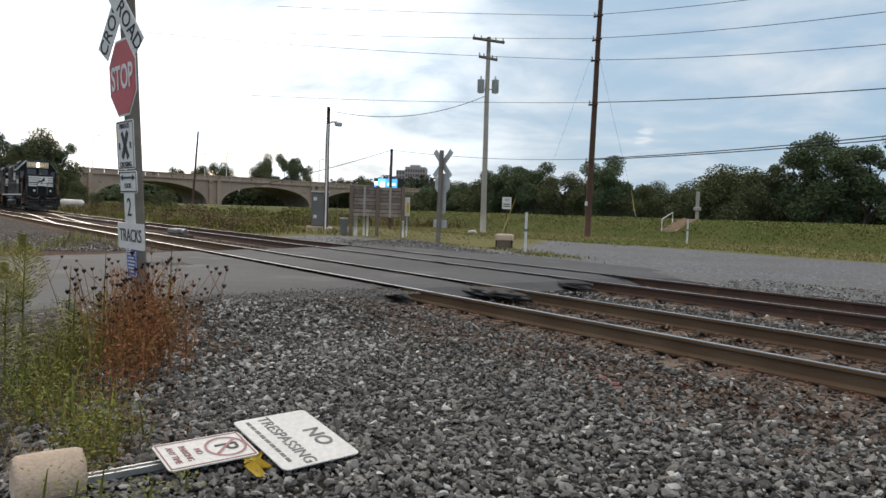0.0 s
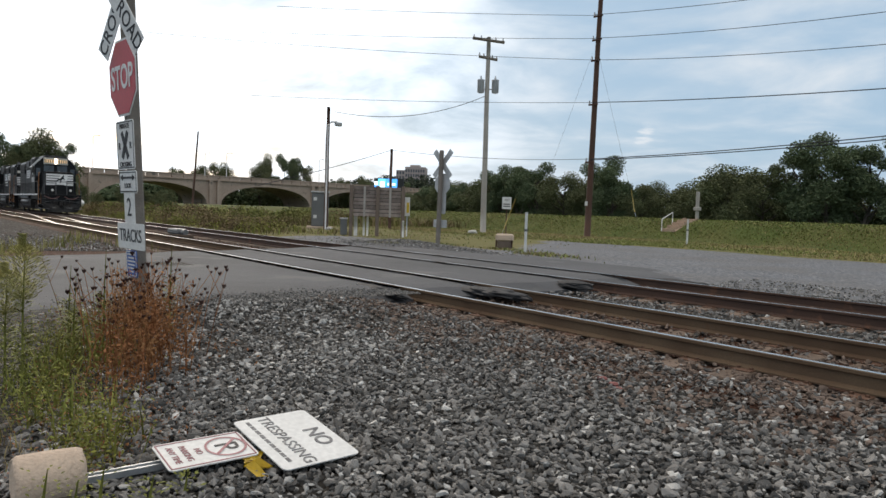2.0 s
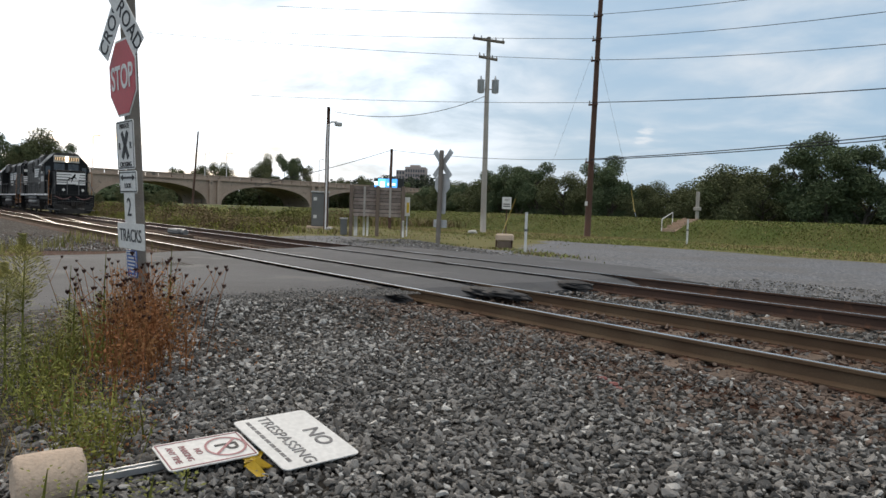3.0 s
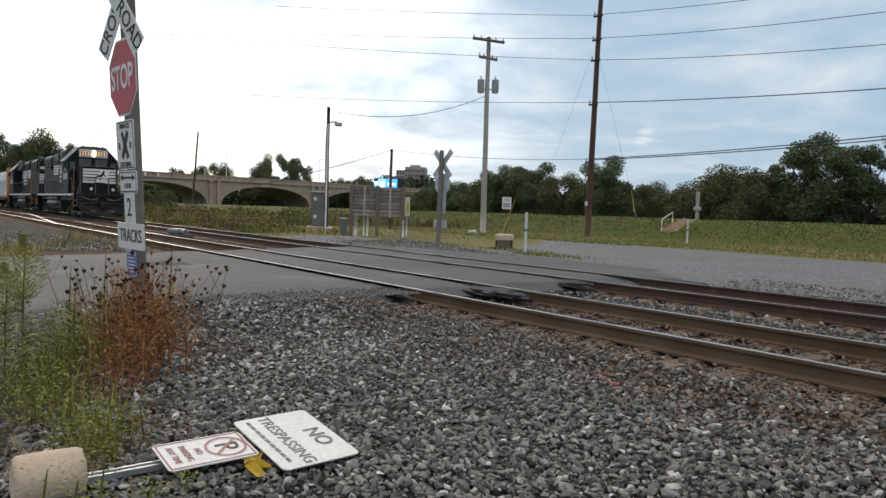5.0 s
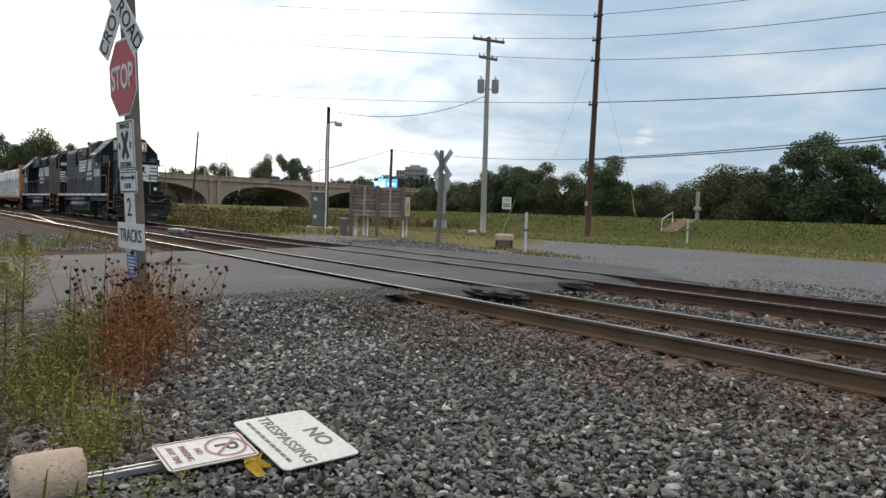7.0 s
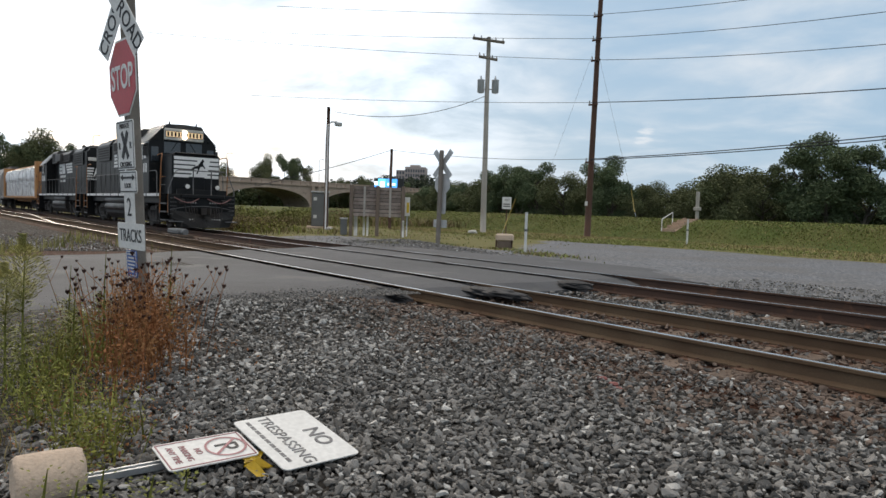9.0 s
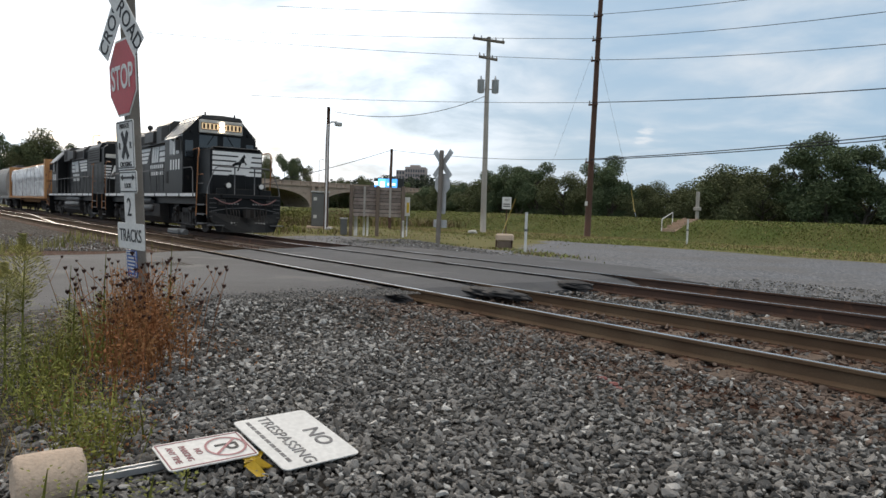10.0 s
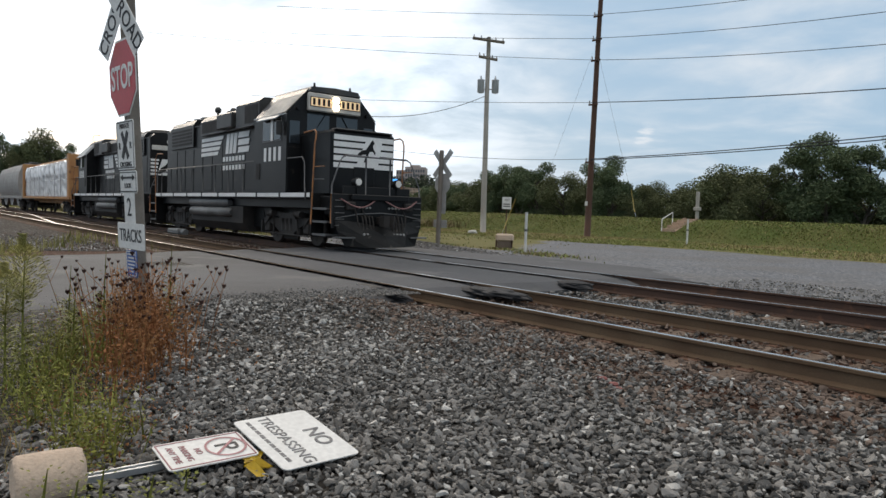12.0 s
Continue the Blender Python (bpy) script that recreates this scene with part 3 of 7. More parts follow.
def locomotive():
    lo = thing("locomotive", pose(0, 0, 0), "black diesel locomotive with white nose stripes, headlights lit", "locomotive", "coupled locomotives")
    # underframe, walkways and ends
    bm = boxbm(-16.6, -0.6, -1.2, 1.2, 1.12, 1.5, bevel=0.03)
    box(bm, -16.05, -1.2, -1.52, 1.52, 1.42, 1.585, bevel=0.015)
    box(bm, -12.2, -5.0, -0.95, 0.95, 0.45, 1.13)
    # added filler behind the wheels that blocks light showing under the frame
    box(bm, -16.6, -0.5, -0.63, 0.63, 0.28, 1.13)
    frame_part = part("underframe", bm, M["black"], lo)
    for s in (-1, 1):
        part("sill_stripe", boxbm(-16.0, -1.2, s * 1.522 - 0.004, s * 1.522 + 0.004, 1.455, 1.575), M["white"], frame_part, "broken white sill stripe")
        for k in range(9):
            x = -15.2 + k * 1.72
            part("stanchion_bracket", boxbm(x - 0.05, x + 0.05, s * 1.525 - 0.012, s * 1.525 + 0.012, 1.4, 1.62), M["black"], frame_part)
    # front and rear platforms with pilots and steps
    for end, x0, sg in (("front", 0.0, 1), ("rear", -17.2, -1)):
        bm = boxbm(x0 - sg * 1.2 if sg > 0 else x0, x0 if sg > 0 else x0 + 1.2, -1.0, 1.0, 1.30, 1.5, bevel=0.02)
        box(bm, x0 - 0.05, x0 + 0.05, -1.47, 1.47, 0.62, 1.56, bevel=0.02)
        part("pilot", bm, M["black"], lo, "black end plate")
        if sg > 0:
            bm = bmesh.new()
            vs = [[(0.06, -1.42, 0.86), (0.2, -0.75, 0.8), (0.24, 0, 0.66), (0.2, 0.75, 0.8), (0.06, 1.42, 0.86)], [(0.12, -1.36, 0.55), (0.36, -0.72, 0.45), (0.44, 0, 0.42), (0.36, 0.72, 0.45), (0.12, 1.36, 0.55)], [(0.2, -1.16, 0.14), (0.5, -0.6, 0.12), (0.6, 0, 0.12), (0.5, 0.6, 0.12), (0.2, 1.16, 0.14)]]
            g = [[bm.verts.new(p) for p in r] for r in vs]
            fs = [bm.faces.new((g[j][i], g[j][i + 1], g[j + 1][i + 1], g[j + 1][i])) for j in range(2) for i in range(4)]
            bmesh.ops.solidify(bm, geom=fs, thickness=0.04)
            part("plow", bm, M["plow"], lo, "dented steel snowplow pilot")
        else:
            part("plow", boxbm(x0 - 0.04, x0 + 0.04, -1.4, 1.4, 0.2, 0.7, bevel=0.01), M["under"], lo)
        for s in (-1, 1):
            for k, z in enumerate((0.42, 0.78, 1.14)):
                part("step", boxbm(min(x0 - sg * 1.1, x0 - sg * 0.25), max(x0 - sg * 1.1, x0 - sg * 0.25), s * 1.28 - 0.2, s * 1.28 + 0.2, z - 0.02, z + 0.02), M["grey_rail"], lo)
                part("step_edge", boxbm(min(x0 - sg * 1.08, x0 - sg * 0.3), max(x0 - sg * 1.08, x0 - sg * 0.3), s * 1.485 - 0.006, s * 1.485 + 0.006, z - 0.03, z + 0.03), M["grey_rail"], lo, "worn grey step edge")
            part("step_side", boxbm(x0 - sg * 1.15 - 0.02, x0 - sg * 1.15 + 0.02, s * 1.3 - 0.2, s * 1.3 + 0.2, 0.36, 1.45), M["black"], lo)
            x = x0 - sg * 1.0
            bend = [(x - sg * (0.14 - 0.03 * k), s * 1.5, 0.7 + 0.45 * k) for k in range(6)] + [(x + sg * 0.03, s * 1.48, 3.12), (x, s * 1.46, 3.26), (x - sg * 0.12, s * 1.44, 3.33), (x - sg * 0.8, s * 1.42, 3.3)]
            part("grab_rail", tubebm(bend, 0.024, 8), M["orange"], lo, "orange step handrail")
            part("grab_rail", tubebm([(x0 - sg * 0.06, s * 1.46, 0.75), (x0 - sg * 0.06, s * 1.46, 1.55)], 0.024, 8), M["orange"], lo, "orange lower grab rail")
            part("end_handrail", tubebm([(x0 - sg * 0.06, s * 1.46, 1.5), (x0 - sg * 0.07, s * 1.44, 1.8), (x0 - sg * 0.1, s * 1.2, 2.42), (x0 - sg * 0.1, s * 1.12, 2.55), (x0 - sg * 0.1, s * 0.98, 2.62), (x0 - sg * 0.1, s * 0.3, 2.62)], 0.02, 8), M["grey_rail"], lo, "bent grey end handrail")
            for z in (1.95, 2.3):
                part("grab_rung", tubebm([(x - sg * 0.05, s * 1.49, z), (x + sg * 0.5, s * 1.46, z)], 0.016, 6), M["orange"] if z > 2 else M["grey_rail"], lo)
            for k in range(2):
                yy = s * (0.55 + 0.25 * k)
                part("air_hose", tubebm([(x0 + sg * 0.06, yy, 1.15), (x0 + sg * 0.2, yy, 0.95), (x0 + sg * 0.24, yy - s * 0.05, 0.62), (x0 + sg * 0.2, yy - s * 0.1, 0.45)], 0.025, 6), M["under"], lo)
        pts = [(x0 + sg * (0.1 + 0.1 * math.sin(u * math.pi)), -1.25 + u * 1.1, 1.42 - 0.22 * math.sin(u * math.pi)) for u in [i / 8 for i in range(9)]]
        part("jumper_cable", tubebm(pts, 0.022, 6), M["hose"], lo, "faded red hanging jumper hose")
        part("jumper_cable", tubebm([(a, -b, c) for a, b, c in pts], 0.022, 6), M["hose"], lo, "faded red hanging jumper hose")
        coupler(lo, x0, sg)
    # clutter on the leading pilot
    part("anticlimber", boxbm(0.0, 0.16, -0.95, 0.95, 1.4, 1.56, bevel=0.02), M["black"], lo)
    part("uncoupling_lever", tubebm([(0.1, -1.4, 0.9), (0.14, -0.7, 1.02), (0.16, 0, 1.06), (0.14, 0.7, 1.02), (0.1, 1.4, 0.9)], 0.016, 6), M["grey_rail"], lo)
    for s in (-1, 1):
        part("receptacle_box", boxbm(0.04, 0.16, s * 0.95 - 0.14, s * 0.95 + 0.14, 1.12, 1.36, bevel=0.03), M["under"], lo)
        part("footboard", boxbm(0.06, 0.34, s * 1.2 - 0.28, s * 1.2 + 0.28, 0.36, 0.4), M["grey_rail"], lo)
        for k in range(4):
            yy = s * (0.32 + 0.11 * k)
            part("angle_cock", tubebm([(0.05, yy, 0.98), (0.22, yy, 0.95), (0.28, yy, 0.78), (0.3, yy, 0.5)], 0.02, 6), M["under"], lo)
            part("glad_hand", boxbm(0.29, 0.37, yy - 0.035, yy + 0.035, 0.4, 0.5, bevel=0.012), M["metal_tip"], lo, "pale hose coupling")
            part("pipe_cap", tubebm([(0.05, yy, 1.2), (0.1, yy, 1.2)], 0.03, 8), M["metal_tip"], lo)
        for k in range(5):
            part("grab_iron", tubebm([(0.05, s * 1.4, 0.7 + k * 0.17), (0.11, s * 1.4, 0.7 + k * 0.17), (0.11, s * 1.15, 0.7 + k * 0.17), (0.05, s * 1.15, 0.7 + k * 0.17)], 0.012, 5), M["grey_rail"], lo)
        part("class_lamp", tubebm([(-2.72, s * 1.2, 4.12), (-2.62, s * 1.2, 4.12)], 0.06, 10), M["black"], lo)
    # low nose
    bm = boxbm(-2.74, -0.82, -1.07, 1.07, 1.5, 3.38, bevel=0.08)
    nose = part("nose", bm, M["black"], lo, "low black nose with white stripes")
    xf = -0.816
    for k in range(5):
        z = 2.32 + k * 0.196
        part("stripe", boxbm(xf - 0.004, xf + 0.004, -1.0, -0.16 + 0.07 * k, z, z + 0.14), M["white"], nose)
        part("stripe", boxbm(xf - 0.004, xf + 0.004, 0.44 + 0.03 * k, 1.0, z, z + 0.14), M["white"], nose)
    part("emblem_field", polybm([(-0.3, 2.32), (0.46, 2.32), (0.62, 3.244), (0.1, 3.244)], "x", xf - 0.004, xf + 0.003), M["white"], nose, "white emblem field")
    part("emblem", polybm([(-0.2, 2.62), (-0.08, 2.72), (0.06, 2.74), (0.02, 2.6), (-0.02, 2.5), (0.05, 2.52), (0.1, 2.66), (0.17, 2.82), (0.28, 2.84), (0.36, 2.74), (0.38, 2.8), (0.3, 2.92), (0.28, 3.0), (0.34, 3.08), (0.27, 3.18), (0.18, 3.06), (0.06, 2.88), (-0.1, 2.84), (-0.22, 2.74)], "x", xf, xf + 0.008), M["black"], nose, "plain dark emblem shape")
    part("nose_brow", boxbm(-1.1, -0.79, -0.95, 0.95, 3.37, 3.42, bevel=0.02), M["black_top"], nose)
    part("nose_lamp", tubebm([(-1.5, 0.05, 3.38), (-1.5, 0.05, 3.5)], [0.09, 0.06], 10), M["metal_tip"], nose, "small pale beacon on the nose")
    part("nose_door", boxbm(-0.84, -0.80, -0.35, 0.35, 1.56, 2.36, bevel=0.01), M["black"], nose)
    # cab
    bm = polybm(arch_outline(1.54, 1.585, 3.93, 4.78, 0.86), "x", -5.1, -2.72)
    cab = part("cab", bm, M["black"], lo, "black cab with chamfered roof")
    bm = polybm([(-0.9, 4.66), (0.9, 4.66), (0.8, 4.8), (0, 4.84), (-0.8, 4.8)], "x", -5.15, -2.6)
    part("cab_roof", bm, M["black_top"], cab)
    for s in (-1, 1):
        # pale plate over the roof chamfer, coloured as if reflecting the sky
        bm = bmesh.new()
        vs = [bm.verts.new(p) for p in ((-4.5, s * 1.60, 3.90), (-2.74, s * 1.575, 3.98), (-2.74, s * 0.98, 4.60), (-4.5, s * 1.05, 4.56))]
        f = bm.faces.new(vs if s > 0 else vs[::-1])
        bmesh.ops.solidify(bm, geom=[f], thickness=0.03)
        part("sunshade", bm, M["silver"], cab, "pale cab shoulder with the sky's reflection put in its colour")
        part("awning", polybm([(s * 1.55, 3.9), (s * 1.74, 3.78), (s * 1.74, 3.81), (s * 1.55, 3.94)], "x", -4.5, -3.1), M["silver"], cab)
        w = part("side_window", boxbm(-4.42, -3.05, s * 1.535 - 0.02, s * 1.535 + 0.02, 3.14, 3.86), M["grey_rail"], cab, "side window in a pale frame")
        for a, b in ((-4.37, -3.78), (-3.7, -3.1)):
            part("pane", boxbm(a, b, s * 1.558 - 0.006, s * 1.558 + 0.006, 3.19, 3.81), M["dark_glass"], w)
        part("window_sash", boxbm(-3.76, -3.6, s * 1.575 - 0.012, s * 1.575 + 0.012, 3.16, 3.84), M["white"], w, "pale sliding window sash")
        part("mirror", boxbm(-3.02, -2.98, s * 1.66 - 0.09, s * 1.66 + 0.09, 3.3, 3.72, bevel=0.01), M["black_top"], cab)
        part("cab_vent", boxbm(-4.9, -4.6, s * 1.545 - 0.012, s * 1.545 + 0.012, 2.0, 2.5), M["under"], cab)
        part("drip_edge", boxbm(-5.08, -2.74, s * 1.555 - 0.02, s * 1.555 + 0.02, 3.9, 3.94), M["silver"], cab)
        part("door_window", boxbm(-2.735, -2.70, s * 1.28 - 0.17, s * 1.28 + 0.17, 3.05, 3.75, bevel=0.02), M["dark_glass"], cab)
        part("cab_door", boxbm(-2.73, -2.69, s * 1.27 - 0.24, s * 1.27 + 0.24, 1.62, 2.95, bevel=0.01), M["black"], cab)
        part("windshield", boxbm(-2.735, -2.70, s * 0.5 - 0.38, s * 0.5 + 0.38, 3.46, 4.0, bevel=0.015), M["dark_glass"], cab)
        part("wiper", tubebm([(-2.68, s * 0.3, 3.98), (-2.68, s * 0.55, 3.6)], 0.012, 5), M["black"], cab)
        digits(cab, -3.7, s * 1.542, 2.76, 1.4, 0.42, "side", M["white"], "")
        part("antenna", tubebm([(-2.8, s * 0.62, 4.7), (-2.8, s * 0.62, 4.95)], [0.05, 0.03], 8), M["black_top"], cab)
    nb = part("number_board", boxbm(-2.74, -2.56, -0.9, 0.9, 4.07, 4.62, bevel=0.03), M["board"], cab, "pale number board box")
    for s in (-1, 1):
        fr = part("number_glass", boxbm(-2.565, -2.55, s * 0.5 - 0.37, s * 0.5 + 0.37, 4.2, 4.5, bevel=0.006), M["black"], nb)
        part("lit_face", boxbm(-2.552, -2.545, s * 0.5 - 0.34, s * 0.5 + 0.34, 4.225, 4.475), M["amber"], nb, "amber lit number glass")
        digits(nb, -2.54, s * 0.5, 4.35, 0.66, 0.2, "front", M["black"], "")
    for z in (4.24, 4.46):
        part("headlight", tubebm([(-2.6, 0.0, z), (-2.5, 0.0, z), (-2.48, 0.0, z)], [0.1, 0.1, 0.085], 16), M["lamp"], nb, "lit round headlight")
    for s in (-1, 1):
        d = part("ditch_light", tubebm([(-0.25, s * 0.66, 1.9), (0.0, s * 0.66, 1.9), (0.02, s * 0.66, 1.9)], [0.1, 0.13, 0.12], 14), M["black"], lo, "round ditch light")
        part("lens", tubebm([(0.02, s * 0.66, 1.9), (0.035, s * 0.66, 1.9)], [0.1, 0.085], 14), M["ditch"], d)
        part("lamp_bracket", boxbm(-0.2, 0.0, s * 0.66 - 0.05, s * 0.66 + 0.05, 1.5, 1.8), M["black"], d)
    part("end_rail", tubebm([(-0.05, -1.0, 2.6), (-0.05, 1.0, 2.6)], 0.025, 6), M["grey_rail"], lo)
    for y in (-0.4, 0.4):
        part("end_post", tubebm([(-0.05, y, 1.5), (-0.05, y, 2.6)], 0.025, 6), M["grey_rail"], lo)
    part("platform_plate", boxbm(-0.1, -0.04, -1.1, 1.1, 1.5, 1.78, bevel=0.01), M["black"], lo)
    # long hood
    hood = part("long_hood", polybm(arch_outline(0.93, 1.585, 4.3, 4.56, 0.7), "x", -16.35, -5.1), M["black"], lo, "long black engine hood")
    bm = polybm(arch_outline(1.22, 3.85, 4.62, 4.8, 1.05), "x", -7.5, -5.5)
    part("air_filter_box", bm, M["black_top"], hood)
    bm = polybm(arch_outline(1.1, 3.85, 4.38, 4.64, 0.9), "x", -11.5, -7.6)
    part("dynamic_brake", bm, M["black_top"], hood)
    part("radiator_housing", polybm(arch_outline(1.02, 3.5, 4.4, 4.66, 0.85), "x", -15.6, -12.6), M["black"], hood)
    for s in (-1, 1):
        for k in range(5):
            part("louvre", boxbm(-15.4, -12.8, s * 1.02 - 0.015, s * 1.02 + 0.015, 3.62 + k * 0.14, 3.70 + k * 0.14), M["under"], hood)
        for k in range(9):
            x = -15.9 + k * 1.08
            part("hood_door", boxbm(x, x + 1.0, s * 0.935 - 0.012, s * 0.935 + 0.012, 1.7, 3.4, bevel=0.01), M["black"], hood)
            part("latch", boxbm(x + 0.86, x + 0.92, s * 0.955 - 0.012, s * 0.955 + 0.012, 2.45, 2.6), M["grey_rail"], hood)
        part("filter_grille", boxbm(-6.7, -5.6, s * 1.22 - 0.012, s * 1.22 + 0.012, 3.95, 4.55), M["under"], hood)
        part("blower_box", boxbm(-9.2, -7.75, min(s * 1.1, s * 1.3), max(s * 1.1, s * 1.3), 3.92, 4.46, bevel=0.03), M["black_top"], hood, "boxed blower duct")
        part("roof_edge", boxbm(-16.3, -11.6, s * 0.94 - 0.03, s * 0.94 + 0.03, 4.29, 4.33), M["grey_rail"], hood, "dusty roof edge")
        part("brake_grille", boxbm(-11.3, -9.35, s * 1.1 - 0.012, s * 1.1 + 0.012, 3.93, 4.34), M["under"], hood)
        ys = s * 0.956
        for k in range(4):
            z = 3.05 + k * 0.19
            part("stripe", polybm([(-11.8 + 0.02 * k, z), (-9.98 + 0.17 * k, z), (-9.86 + 0.17 * k, z + 0.135), (-11.78 + 0.02 * k, z + 0.135)], "y", ys - 0.006, ys + 0.006), M["white"], hood)
        # plain white shapes where the road's lettering stands
        for pts in [[(a, 3.05), (a + 0.29, 3.05), (a + 0.43, 3.78), (a + 0.14, 3.78)] for a in (-9.15, -8.79, -8.43)] + [[(-7.96, b), (-6.98, b), (-6.9, b + 0.2), (-7.88, b + 0.2)] for b in (3.05, 3.315, 3.58)]:
            part("emblem", polybm(pts, "y", ys - 0.006, ys + 0.006), M["white"], hood, "plain white emblem shape")
        for z in (2.74, 2.42):
            for k in range(7):
                x = -9.4 + k * 0.31
                part("lettering_bar", boxbm(x, x + 0.2, ys - 0.006, ys + 0.006, z + 0.03, z + 0.2), M["white"], hood)
    for x in (-15.0, -14.0, -13.1, -8.6, -10.1):
        bm = tubebm([(x, 0, 4.5), (x, 0, 4.78), (x, 0, 4.8)], [0.55, 0.55, 0.5], 20)
        part("roof_fan", bm, M["black_top"], hood, "round roof fan housing")
    part("exhaust_stack", boxbm(-12.1, -11.5, -0.25, 0.25, 4.5, 4.85, bevel=0.05), M["under"], hood)
    bm = bmesh.new()
    for y in (-0.42, 0.1):
        bmesh.ops.create_icosphere(bm, subdivisions=2, radius=0.14, matrix=Matrix.Translation((-11.2 + y * 0.6, y, 4.95)))
        tube(bm, [(-11.2 + y * 0.6, y, 4.5), (-11.2 + y * 0.6, y, 4.95)], 0.05, 6)
    part("horn", bm, M["black_top"], hood)
    # rear hood end
    part("rear_headlight", tubebm([(-16.3, 0, 4.15), (-16.42, 0, 4.15)], 0.14, 14), M["ditch"], hood)
    part("rear_number_board", boxbm(-16.42, -16.3, -0.85, 0.85, 3.72, 3.95, bevel=0.02), M["board"], hood)
    for k in range(5):
        z = 2.5 + k * 0.172
        part("stripe", boxbm(-16.362, -16.352, -0.9, 0.1 - 0.06 * k, z, z + 0.1), M["white"], hood)
        part("stripe", boxbm(-16.362, -16.352, 0.62 - 0.03 * k, 0.9, z, z + 0.1), M["white"], hood)
    part("emblem_field", polybm([(0.12, 2.5), (-0.1, 3.29), (0.36, 3.29), (0.6, 2.5)], "x", -16.364, -16.353), M["white"], hood)
    part("emblem", polybm([(0.5, 2.55), (0.2, 2.7), (0.1, 2.9), (-0.05, 3.2), (0.02, 3.25), (0.2, 3.0), (0.42, 2.85), (0.55, 2.6)], "x", -16.37, -16.36), M["black"], hood)
    # walkway handrails
    for s in (-1, 1):
        part("side_handrail", tubebm([(-1.55, s * 1.5, 1.6), (-1.6, s * 1.5, 2.45), (-1.75, s * 1.5, 2.6), (-15.7, s * 1.5, 2.6), (-15.85, s * 1.5, 2.45), (-15.9, s * 1.5, 1.6)], 0.02, 6), M["grey_rail"], lo, "thin grey walkway handrail")
        for k in range(8):
            x = -15.2 + k * 1.3
            part("stanchion", tubebm([(x, s * 1.5, 1.55), (x, s * 1.5, 2.6)], 0.018, 6), M["grey_rail"], lo)
    # tanks
    tank = part("fuel_tank", polybm([(-1.35, 0.55), (-1.1, 0.26), (1.1, 0.26), (1.35, 0.55), (1.35, 1.12), (-1.35, 1.12)], "x", -11.7, -6.4), M["under"], lo, "dark fuel tank under the frame")
    for s in (-1, 1):
        part("air_reservoir", tubebm([(-11.6, s * 1.34, 0.9), (-11.5, s * 1.34, 0.9), (-7.5, s * 1.34, 0.9), (-7.4, s * 1.34, 0.9)], [0.1, 0.17, 0.17, 0.1], 14), M["reservoir"], tank, "dusty grey lower air cylinder")
        part("air_reservoir", tubebm([(-11.8, s * 1.3, 1.24), (-11.7, s * 1.3, 1.24), (-7.8, s * 1.3, 1.24), (-7.7, s * 1.3, 1.24)], [0.1, 0.16, 0.16, 0.1], 14), M["grey_rail"], tank, "grey air reservoir cylinder")
    truck(lo, -3.42)
    truck(lo, -13.78)
    return lo


